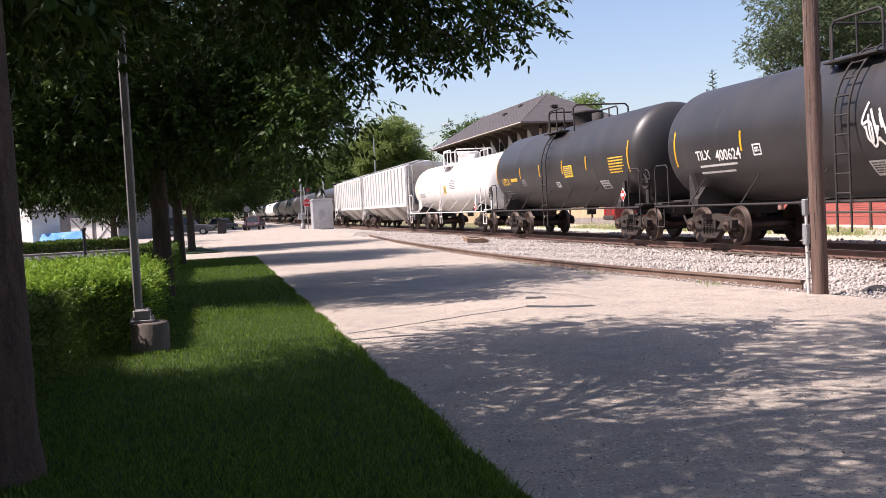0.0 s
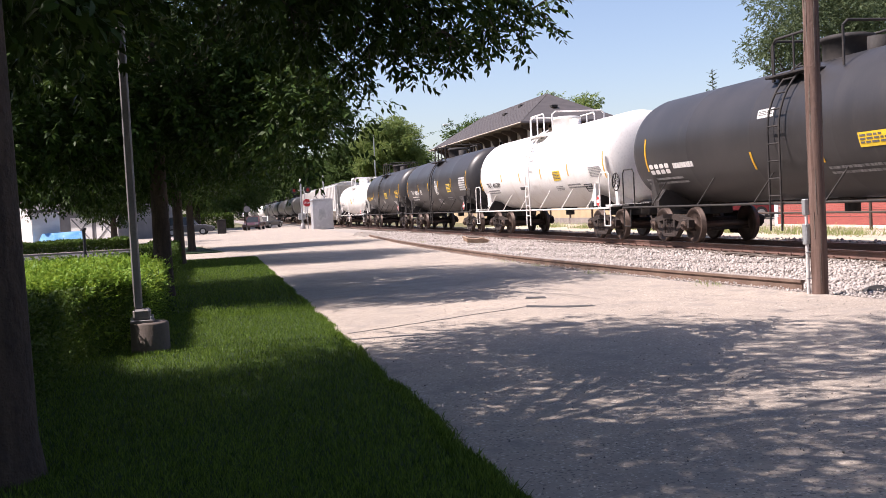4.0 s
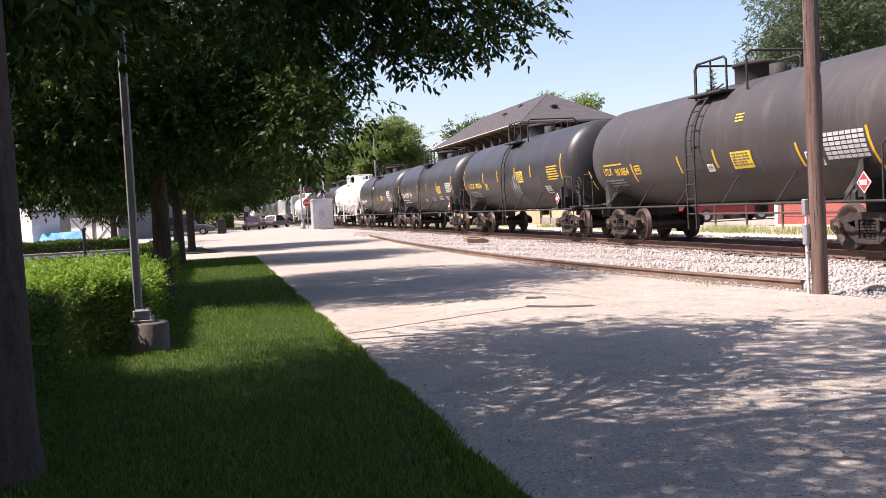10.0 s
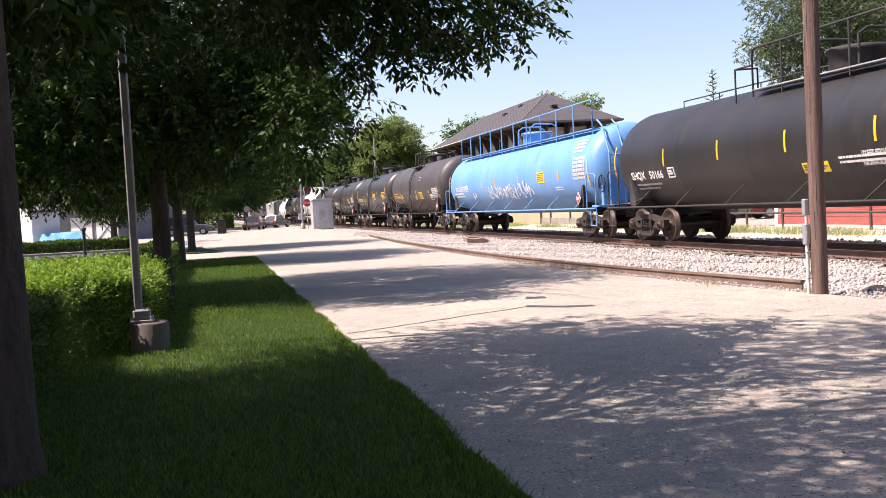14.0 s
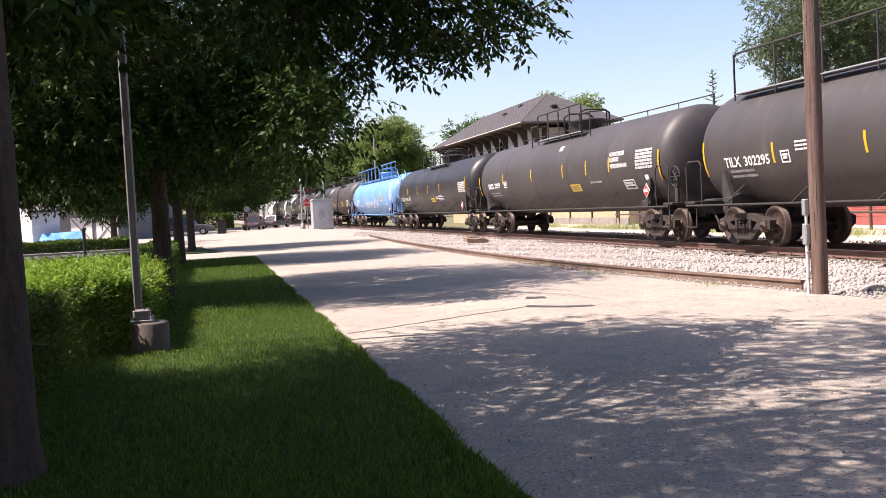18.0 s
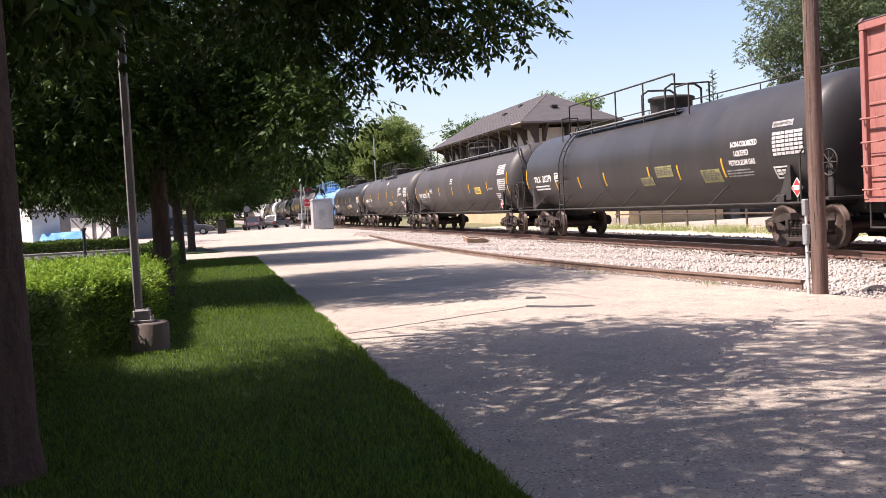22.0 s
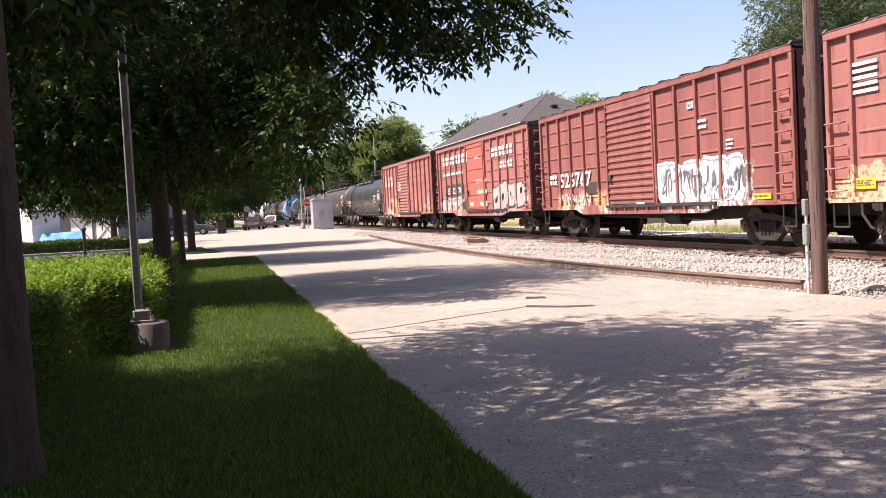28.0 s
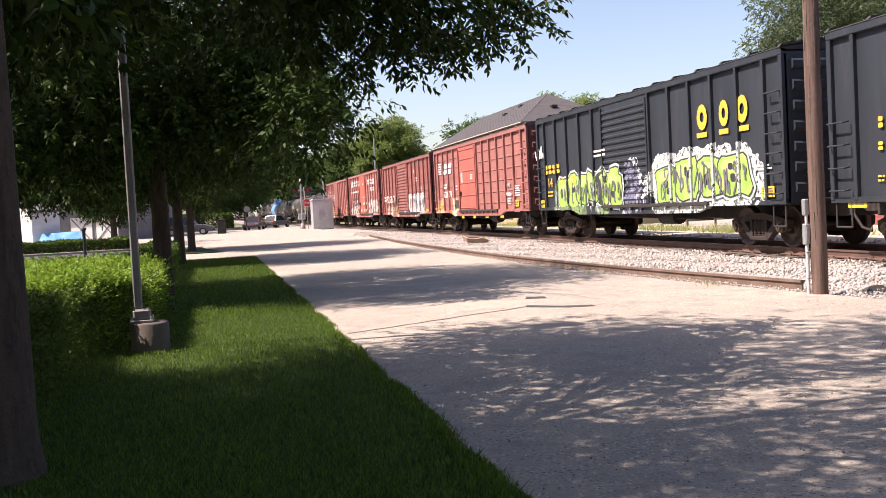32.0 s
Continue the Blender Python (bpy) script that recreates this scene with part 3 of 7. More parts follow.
        if y0 - y1 < 8:  # lower frames at the ends of a short platform
            for ye, q in ((y0, 1), (y1, -1)):
                part("end_frame", Geo().tube([(-0.98, ye, top + 0.42), (-0.98, ye + q * 0.75, top + 0.42), (-0.98, ye + q * 0.75, top - 0.35)], 0.022).tube([(-0.98, ye + q * 0.75, top + 0.42), (-0.4, ye + q * 0.75, top + 0.45), (-0.4, ye + q * 0.75, top - 0.1)], 0.022), fit, car)
            part("low_rail", Geo().tube([(0.5, half - 1.6, top + 0.28), (0.5, -half + 1.6, top + 0.28)], 0.018), fit, car)
            for k in range(9):
                y = (half - 1.6) * (1 - k / 4)
                part("low_rail_post", Geo().cyl((0.5, y, top - 0.15), (0.5, y, top + 0.28), 0.016, n=5), fit, car)
        for s in (-1, 1):
            part("dome_guard", Geo().tube([(-0.55, yd + s * 0.75, top - 0.05), (-0.55, yd + s * 0.75, top + 0.55), (-0.35, yd + s * 0.75, top + 0.68), (0.35, yd + s * 0.75, top + 0.68), (0.55, yd + s * 0.75, top + 0.55), (0.55, yd + s * 0.75, top - 0.05)], 0.03), fit, car)
    else:
        part("manway", Geo().lathe([(top - 0.15, 0.5), (top + 0.30, 0.5), (top + 0.32, 0.55), (top + 0.40, 0.55), (top + 0.43, 0.45), (top + 0.46, 0.0)], 24, 0, yd, axis="z"), paint if colour == "white" else M_UNDER, car)
        part("valve_bonnet", Geo().lathe([(top - 0.1, 0.2), (top + 0.25, 0.2), (top + 0.28, 0.0)], 14, 0, yd - 0.95, axis="z"), fit, car)
        ya, yb, yc = yd + 1.15, yd - 0.35, yd - 1.25
        if detail:
            for sx in (-1, 1):
                part("dome_platform", Geo().box(sx * 0.95 - 0.28, sx * 0.95 + 0.28, yb - 0.1, ya, top - 0.30, top - 0.25, 0.01), fit, car)
                x = sx * 0.99
                part("dome_railing", Geo().tube([(x, ya, top - 0.35), (x, ya, top + 0.46), (x, ya - 0.1, top + 0.54), (x, yb + 0.1, top + 0.54), (x, yb, top + 0.46), (x, yb, top - 0.35)], 0.028), fit, car)
                part("railing_post", Geo().cyl((x, (ya + yb) / 2, top - 0.3), (x, (ya + yb) / 2, top + 0.54), 0.024, n=6), fit, car)
            for y in (ya + 0.05, yc):
                part("dome_railing", Geo().tube([(-0.99, y, top - 0.35), (-0.99, y, top + 0.42), (-0.88, y, top + 0.52), (0.88, y, top + 0.52), (0.99, y, top + 0.42), (0.99, y, top - 0.35)], 0.028), fit, car)
        part("bottom_outlet", Geo().cyl((0, yd, zc - r - 0.28), (0, yd, zc - r + 0.1), 0.16, n=12).box(-0.22, 0.22, yd - 0.2, yd + 0.2, zc - r - 0.1, zc - r + 0.05, 0.03), M_UNDER, car)
    if detail and ladder is not None:
        arc_ladder(car, -ladder, r, zc, 0.42, fit, -1, 70 if lpg else 62)
    if end_cage:  # ladder frame on the rear head up to the roof walk
        for dx in (-0.95, -0.45):
            part("ladder_rail", Geo().tube([(dx, -tl / 2 - 0.15, 1.1), (dx, -tl / 2 - 0.15, zc + 0.3 * r), (dx, -tl / 2 + hd * 0.6, top - 0.1), (dx, -tl / 2 + hd * 1.2, top + 0.1)], 0.03), fit, car)
        for k in range(7):
            z = 1.3 + 0.33 * k
            if z < zc + 0.5:
                part("rung", Geo().cyl((-0.95, -tl / 2 - 0.15, z), (-0.45, -tl / 2 - 0.15, z), 0.02, n=6), fit, car)
    marks_on(car, side, marks)
    return car, (front + back) / 2


def sprayed(name, like, regions):
    """A copy of a paint with sprayed graffiti: regions of (y0, y1, z0, z1, fill, second fill, outline, size)."""
    m = COLOURS[like].copy()
    m.name = name
    nt = m.node_tree
    bs = nt.nodes["Principled BSDF"]
    col = bs.inputs["Base Color"].links[0].from_socket
    co = next(n for n in nt.nodes if n.type == "TEX_COORD").outputs["Object"]
    sp = nt.nodes.new("ShaderNodeSeparateXYZ")
    nt.links.new(co, sp.inputs[0])

    def op(kind, a, b=None, c=None):
        n = nt.nodes.new("ShaderNodeMath")
        n.operation = kind
        for i, q in enumerate((a, b, c)):
            if q is None:
                continue
            if isinstance(q, (int, float)):
                n.inputs[i].default_value = q
            else:
                nt.links.new(q, n.inputs[i])
        return n.outputs[0]

    wob = op("SUBTRACT", noise_of(nt, co, 1.6, 3, 0.6), 0.5)
    for y0, y1, z0, z1, fill, second, edge, size in regions:
        yc, zc, hy, hz = (y0 + y1) / 2, (z0 + z1) / 2, abs(y1 - y0) / 2, (z1 - z0) / 2
        ny = op("POWER", op("DIVIDE", op("ABSOLUTE", op("SUBTRACT", sp.outputs[1], yc)), hy), 4.0)
        nz = op("POWER", op("DIVIDE", op("ABSOLUTE", op("SUBTRACT", sp.outputs[2], zc)), hz), 4.0)
        field = op("ADD", op("ADD", ny, nz), op("MULTIPLY", wob, 2.6))
        inside = op("LESS_THAN", field, 1.0)
        mp = nt.nodes.new("ShaderNodeMapping")
        mp.inputs["Scale"].default_value = (0.01, 1.0, 0.55)
        wn = nt.nodes.new("ShaderNodeTexNoise")
        wn.inputs["Scale"].default_value = 2.0
        nt.links.new(co, wn.inputs["Vector"])
        vadd = nt.nodes.new("ShaderNodeVectorMath")
        vadd.operation = "MULTIPLY_ADD"
        vadd.inputs[1].default_value = (0.0, 0.7, 0.7)
        nt.links.new(wn.outputs["Color"], vadd.inputs[0])
        nt.links.new(co, vadd.inputs[2])
        nt.links.new(vadd.outputs[0], mp.inputs["Vector"])
        vo = nt.nodes.new("ShaderNodeTexVoronoi")
        vo.feature = "DISTANCE_TO_EDGE"
        vo.inputs["Scale"].default_value = size
        nt.links.new(mp.outputs[0], vo.inputs["Vector"])
        vc = nt.nodes.new("ShaderNodeTexVoronoi")
        vc.inputs["Scale"].default_value = size
        nt.links.new(mp.outputs[0], vc.inputs["Vector"])
        vs = nt.nodes.new("ShaderNodeSeparateColor")
        nt.links.new(vc.outputs["Color"], vs.inputs[0])
        c = ramp2(nt, op("ADD", vs.outputs[0], op("MULTIPLY", sp.outputs[2], 0.0)), fill, second, 0.45, 0.55)
        c = ramp2(nt, vo.outputs["Distance"], edge, c, 0.055, 0.075)
        rim = op("LESS_THAN", field, 0.72)
        c = ramp2(nt, rim, edge, c, 0.4, 0.6)
        worn = op("MULTIPLY", op("MULTIPLY", inside, op("GREATER_THAN", vs.outputs[1], 0.28)), op("GREATER_THAN", noise_of(nt, co, 9, 4, 0.7), 0.43))
        col = ramp2(nt, worn, col, c, 0.4, 0.6)
    nt.links.new(col, bs.inputs["Base Color"])
    return m


def boxcar(label, front, back, colour, body=15.6, door="rib", eave=4.03, paint=None, marks=(), posts=None, door_at=(6.0, 9.2), door_m=None, end_m=None, sill_dip=0.80):
    half, hb = (front - back) / 2, body / 2
    car = thing("boxcar", label, "boxcar", "freight train")
    p = paint or COLOURS[colour]
    dm = door_m or p
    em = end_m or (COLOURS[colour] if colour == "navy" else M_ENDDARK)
    x = 1.46
    running_gear(car, half, body - 3.7)
    posts = posts or [0.0, 0.75, 1.85, 2.9, 4.05, 5.2, 6.0, 9.2, 10.4, 11.5, 12.6, 13.75, 14.85, body]
    for sx in (-1, 1):
        far = sx > 0
        for a, b in zip(posts, posts[1:]):
            if abs(a - door_at[0]) < 0.05:
                continue
            g = Geo().box(min(sx * (x - 0.04), sx * x), max(sx * (x - 0.04), sx * x), hb - b, hb - a, 1.0, eave)
            pn = part("side_panel", g, p, car)
            if not far and b - a > 0.6 and colour != "navy":
                for k in range(6):
                    z = 1.32 + 0.45 * k
                    part("bead", Geo().box(-x - 0.026, -x + 0.01, hb - b + 0.14, hb - a - 0.14, z, z + 0.055, 0.012), p, pn)
        for d in posts:
            w = 0.09 if 0 < d < body else 0.12
            y = hb - min(max(d, w / 2), body - w / 2)
            part("side_post", Geo().box(min(sx * (x - 0.02), sx * (x + 0.085)), max(sx * (x - 0.02), sx * (x + 0.085)), y - w / 2, y + w / 2, 1.0, eave - 0.02, 0.012), p, car)
        part("top_chord", Geo().box(min(sx * (x - 0.02), sx * (x + 0.09)), max(sx * (x - 0.02), sx * (x + 0.09)), -hb, hb, eave - 0.02, eave + 0.13, 0.015), p, car)
        # side sill, deeper between the trucks
        o = [(hb, 1.06), (hb, 0.96), (hb - 3.2, 0.96), (hb - 3.9, sill_dip), (-hb + 3.9, sill_dip), (-hb + 3.2, 0.96), (-hb, 0.96), (-hb, 1.06)]
        part("side_sill", Geo().prism(o, "x", sx * (x + 0.02) - 0.05, sx * (x + 0.02) + 0.05), p, car)
        # door
        d0, d1 = door_at
        y0, y1 = hb - d1, hb - d0
        g = Geo().box(min(sx * x, sx * (x + 0.06)), max(sx * x, sx * (x + 0.06)), y0 + 0.02, y1 - 0.02, 1.08, eave - 0.02, 0.01)
        dr = part("door", g, dm, car, "ribbed sliding door" if door == "rib" else "flat plug door with crossbars")
        if not far:
            if door == "rib":
                for k in range(15):
                    z = 1.2 + 0.182 * k
                    part("rib", Geo().box(-x - 0.10, -x - 0.05, y0 + 0.08, y1 - 0.08, z, z + 0.085, 0.02), dm, dr)
            else:
                for z in (1.15, 1.72, 2.3, 2.85, 3.4, eave - 0.2):
                    part("crossbar", Geo().box(-x - 0.085, -x - 0.05, y0 + 0.04, y1 - 0.04, z, z + 0.05, 0.012), dm, dr)
        if not far:
            for yy in (y0 + 0.05, y1 - 0.05):
                part("door_bar", Geo().cyl((-x - 0.10, yy, 1.1), (-x - 0.10, yy, eave - 0.1), 0.03, n=6), dm, car)
            part("door_track", Geo().box(-x - 0.14, -x, y0 - 3.2, y1 + 0.1, 0.98, 1.07, 0.01), M_UNDER, car)
            for k in range(9):
                yy = y0 - 3.1 + 0.72 * k
                part("track_bracket", Geo().box(-x - 0.13, -x, yy - 0.03, yy + 0.03, 0.9, 1.0), p, car)
            part("door_lock", Geo().box(-x - 0.15, -x - 0.06, y1 - 0.35, y1 - 0.15, 1.75, 1.95, 0.02), M_UNDER, car)
        # ladder and grabs at the rear corner, grabs at the front corner
        for sy in (-1, 1):
            for k in range(6 if sy < 0 else 4):
                z = 1.2 + 0.42 * k
                y = sy * (hb - 0.08)
                part("grab_iron", Geo().tube([(sx * (x + 0.05), y, z), (sx * (x + 0.16), y, z - 0.02), (sx * (x + 0.16), y - sy * 0.48, z - 0.02), (sx * (x + 0.05), y - sy * 0.48, z)], 0.018, 5), p, car)
            part("sill_step", Geo().tube([(sx * (x + 0.02), sy * (hb - 0.1), 1.0), (sx * (x + 0.02), sy * (hb - 0.1), 0.5), (sx * (x + 0.02), sy * (hb - 0.55), 0.5), (sx * (x + 0.02), sy * (hb - 0.55), 1.0)], 0.022, 5), M_UNDER, car)
    # roof: a shallow ridge with cross seams
    g = Geo().prism([(-1.56, eave + 0.13), (-1.5, eave + 0.16), (0, eave + 0.34), (1.5, eave + 0.16), (1.56, eave + 0.13), (1.5, eave + 0.05), (-1.5, eave + 0.05)], "y", -hb, hb)
    rm = M_UNDER if colour == "navy" else M_GALVROOF
    part("roof", g, rm, car)
    for k in range(14):
        y = -hb + 0.05 + (2 * hb - 0.1) * k / 13
        part("roof_seam", Geo().prism([(-1.57, eave + 0.13), (-1.5, eave + 0.21), (0, eave + 0.39), (1.5, eave + 0.21), (1.57, eave + 0.13), (0, eave + 0.31)], "y", y - 0.05, y + 0.05), rm, car)
    for sy in (-1, 1):
        g = Geo().box(-x, x, min(sy * (hb - 0.06), sy * hb), max(sy * (hb - 0.06), sy * hb), 0.98, eave + 0.08)
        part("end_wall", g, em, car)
        for k in range(7):
            z = 1.3 + 0.42 * k
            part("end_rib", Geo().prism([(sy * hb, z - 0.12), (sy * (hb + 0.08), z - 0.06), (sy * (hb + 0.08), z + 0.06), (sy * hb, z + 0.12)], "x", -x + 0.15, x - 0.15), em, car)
        part("crossover_platform", Geo().box(-1.0, 1.0, min(sy * hb, sy * (hb + 0.28)), max(sy * hb, sy * (hb + 0.28)), 1.0, 1.05, 0.01), M_UNDER, car)
        part("draft_sill", Geo().box(-0.28, 0.28, min(sy * (hb - 3.0), sy * (half - 0.35)), max(sy * (hb - 3.0), sy * (half - 0.35)), 0.66, 0.98, 0.02), M_UNDER, car)
    part("center_sill", Geo().box(-0.25, 0.25, -hb + 3.0, hb - 3.0, 0.62, 0.95, 0.02), M_UNDER, car)
    part("underframe", Geo().box(-x + 0.06, x - 0.06, -hb + 0.1, hb - 0.1, 0.93, 1.02), M_UNDER, car)
    part("brake_cylinder", Geo().cyl((-0.8, -1.6, 0.68), (-0.8, -0.7, 0.68), 0.2, n=14), M_UNDER, car)
    part("brake_rod", Geo().tube([(-0.9, hb - 4.2, 0.72), (-0.9, -hb + 4.2, 0.62)], 0.025), M_UNDER, car)
    marks_on(car, Side(hb, 0, 0, x + 0.028, (d0, d1, x + (0.102 if door == "rib" else 0.064))), marks)
    return car, (front + back) / 2


def hopper_car(label, front, back):
    half = (front - back) / 2
    hb = half - 0.55
    car = thing("hopper_car", label, "hopper car", "freight train")
    p = COLOURS["grey"]
    running_gear(car, half, 2 * hb - 3.2)
    for sx in (-1, 1):
        part("side_panel", Geo().prism([(hb, 1.55), (hb, 3.85), (-hb, 3.85), (-hb, 1.55)], "x", sx * 1.42 - 0.03, sx * 1.42 + 0.03), p, car)
        n = 15
        for k in range(n):
            y = hb - 0.1 - (2 * hb - 0.2) * k / (n - 1)
            part("side_post", Geo().box(min(sx * 1.43, sx * 1.52), max(sx * 1.43, sx * 1.52), y - 0.05, y + 0.05, 1.5, 3.85, 0.01), p, car)
        part("side_sill", Geo().box(sx * 1.46 - 0.06, sx * 1.46 + 0.06, -hb, hb, 1.4, 1.56, 0.015), p, car)
        for sy in (-1, 1):
            part("ladder", Geo().tube([(sx * 1.5, sy * (hb + 0.25), 0.6), (sx * 1.5, sy * (hb + 0.25), 3.9)], 0.03).tube([(sx * 1.1, sy * (hb + 0.25), 0.6), (sx * 1.1, sy * (hb + 0.25), 3.9)], 0.03), p, car)
            for k in range(8):
                part("rung", Geo().cyl((sx * 1.1, sy * (hb + 0.25), 0.8 + 0.4 * k), (sx * 1.5, sy * (hb + 0.25), 0.8 + 0.4 * k), 0.02, n=5), p, car)
    part("roof", Geo().prism([(-1.45, 3.83), (-1.2, 3.98), (0, 4.1), (1.2, 3.98), (1.45, 3.83)], "y", -hb, hb), p, car)
    part("roof_walk", Geo().box(-0.75, -0.35, -hb - 0.2, hb + 0.2, 4.14, 4.19, 0.01), M_GALV, car)
    for k in range(4):
        y = hb - 2.2 - (2 * hb - 4.4) * k / 3
        part("hatch", Geo().box(-0.3, 0.3, y - 1.2, y + 1.2, 4.05, 4.22, 0.04), p, car)
        part("hopper_bay", Geo().hull([(-1.38, y - 1.7, 1.5), (1.38, y - 1.7, 1.5), (1.38, y + 1.7, 1.5), (-1.38, y + 1.7, 1.5), (-0.4, y - 0.45, 0.5), (0.4, y - 0.45, 0.5), (0.4, y + 0.45, 0.5), (-0.4, y + 0.45, 0.5)],
                                      [(0, 1, 2, 3), (4, 5, 6, 7), (0, 1, 5, 4), (1, 2, 6, 5), (2, 3, 7, 6), (3, 0, 4, 7)]), p, car)
    for sy in (-1, 1):
        part("end_wall", Geo().hull([(-1.4, sy * hb, 3.85), (1.4, sy * hb, 3.85), (1.4, sy * (hb - 2.4), 1.5), (-1.4, sy * (hb - 2.4), 1.5), (-1.4, sy * (hb - 0.05), 3.85), (1.4, sy * (hb - 0.05), 3.85), (1.4, sy * (hb - 2.5), 1.5), (-1.4, sy * (hb - 2.5), 1.5)],
                                    [(0, 1, 2, 3), (4, 5, 6, 7), (0, 1, 5, 4), (2, 3, 7, 6), (1, 2, 6, 5), (0, 3, 7, 4)]), p, car)
        part("end_sill", Geo().box(-1.45, 1.45, sy * (hb + 0.15) - 0.12, sy * (hb + 0.15) + 0.12, 0.98, 1.14, 0.02), p, car)
        part("draft_sill", Geo().box(-0.3, 0.3, min(sy * (hb - 3), sy * (half - 0.3)), max(sy * (hb - 3), sy * (half - 0.3)), 0.7, 1.05, 0.02), M_UNDER, car)
        for sx in (-1, 1):
            part("end_post", Geo().cyl((sx * 1.3, sy * (hb + 0.1), 1.1), (sx * 1.3, sy * (hb - 0.05), 3.85), 0.05, n=6), p, car)
    return car, (front + back) / 2

W, Y_, D_ = M_WHITEMARK, M_YELMARK, M_DARKMARK
M_OLDYEL = mat("old_yellow_label", (0.30, 0.28, 0.10), (0.2, 0.19, 0.09), 0.6, big=5, fine=40, bump=0)
M_STENCIL = mat("stencil_panel", (0.05, 0.03, 0.028), (0.08, 0.05, 0.045), 0.6, big=5, fine=40, bump=0)
M_PALEYEL = mat("pale_spray", (0.72, 0.66, 0.45), (0.6, 0.54, 0.36), 0.6, big=5, fine=40, bump=0)
M_LIME = mat("lime_spray", (0.24, 0.43, 0.07), (0.36, 0.54, 0.13), 0.6, big=2.5, fine=40, bump=0)
M_PALELIME = mat("pale_lime_spray", (0.42, 0.58, 0.2), (0.34, 0.52, 0.14), 0.6, big=2.5, fine=40, bump=0)
M_PALEBLUE = mat("pale_blue_spray", (0.42, 0.55, 0.58), (0.6, 0.5, 0.5), 0.6, big=2.5, fine=40, bump=0)
M_GLOW = mat("pale_grey_spray", (0.46, 0.49, 0.47), (0.38, 0.41, 0.41), 0.65, big=2.5, fine=40, bump=0)
M_SPRAYTAN = mat("tan_spray", (0.44, 0.36, 0.31), (0.52, 0.46, 0.40), 0.65, big=2.5, fine=40, bump=0)
M_INK = mat("ink_spray", (0.10, 0.10, 0.12), (0.16, 0.15, 0.16), 0.6, big=2.5, fine=40, bump=0)
M_SPRAYGREY = mat("grey_spray", (0.33, 0.29, 0.28), (0.43, 0.38, 0.34), 0.65, big=2.5, fine=40, bump=0)
M_SPRAYWHITE = mat("white_spray", (0.62, 0.61, 0.59), (0.48, 0.57, 0.57), 0.6, big=2.5, fine=40, bump=0)
M_C = (("bar", 1.6, 1.9, 0.07, 0.6), ("bar", 5.0, 2.0, 0.07, 0.4), ("label", 8.5, 1.95, 0.5, 0.4, M_YELLBL), ("print", 2.4, 1.8, 1.6, 0.25, 2, M_FADEMARK), ("print", 9.8, 2.1, 1.2, 0.5, 5, M_FADEMARK), ("placard", 15.2, 1.2))
# marks on the cars: kind, distance from the front end, height, sizes
# D
M_D = (
    ("bar", 1.22, 2.07, 0.07, 1.09, 0.0),
    ("bar", 4.34, 2.19, 0.07, 0.39, 0.0),
    ("bar", 6.61, 2.16, 0.07, 0.44, 0.0),
    ("bar", 8.96, 2.16, 0.07, 0.45, 0.0),
    ("bar", 11.13, 2.19, 0.07, 0.44, 0.0),
    ("bar", 14.34, 1.99, 0.07, 0.89, 0.0),
    ("code", 1.97, 2.00, "UTLX", 0.98, 0.25, Y_),
    ("print", 3.10, 1.96, 1.06, 0.27, 1, Y_),
    ("label", 9.15, 2.03, 0.77, 0.39, M_YELLBL),
    ("print", 12.97, 1.96, 1.08, 0.51, 5, Y_),
    ("label", 8.12, 1.70, 0.32, 0.21, W),
    ("frame", 11.94, 1.50, 0.63, 0.30, W),
    ("placard", 13.98, 1.35),
    ("frame", 4.47, 1.90, 0.40, 0.24, M_FADEMARK),
    ("print", 1.67, 1.53, 1.45, 0.21, 2, M_FADEMARK),
)
# E
M_E = (
    ("bar", 1.57, 1.96, 0.07, 0.89, 0.0),
    ("bar", 4.75, 2.17, 0.07, 0.45, 0.0),
    ("bar", 7.33, 2.17, 0.07, 0.45, 0.0),
    ("bar", 9.75, 2.19, 0.07, 0.45, 0.0),
    ("bar", 12.56, 2.20, 0.07, 0.46, 0.0),
    ("bar", 15.51, 2.00, 0.07, 0.90, 0.0),
    ("code", 2.68, 2.07, "TILX", 0.69, 0.22, W),
    ("text", 3.61, 2.01, "400624", 0.36, W, 1.03),
    ("frame", 5.24, 2.03, 0.33, 0.26, W),
    ("print", 2.74, 1.82, 1.71, 0.11, 1, W),
    ("print", 2.67, 1.65, 1.80, 0.11, 1, W),
    ("scrawl", 8.92, 1.86, 0.69, 0.95, W, 5),
    ("label", 11.62, 1.99, 0.75, 0.42, M_YELLBL),
    ("label", 14.23, 2.01, 1.14, 0.64, W),
    ("print", 9.43, 1.46, 0.78, 0.20, 2, M_FADEMARK),
    ("print", 11.20, 1.49, 0.93, 0.23, 2, M_FADEMARK),
    ("frame", 13.41, 1.38, 0.70, 0.33, M_FADEMARK),
    ("label", 8.87, 1.31, 0.45, 0.36, W),
    ("placard", 15.04, 1.27),
)
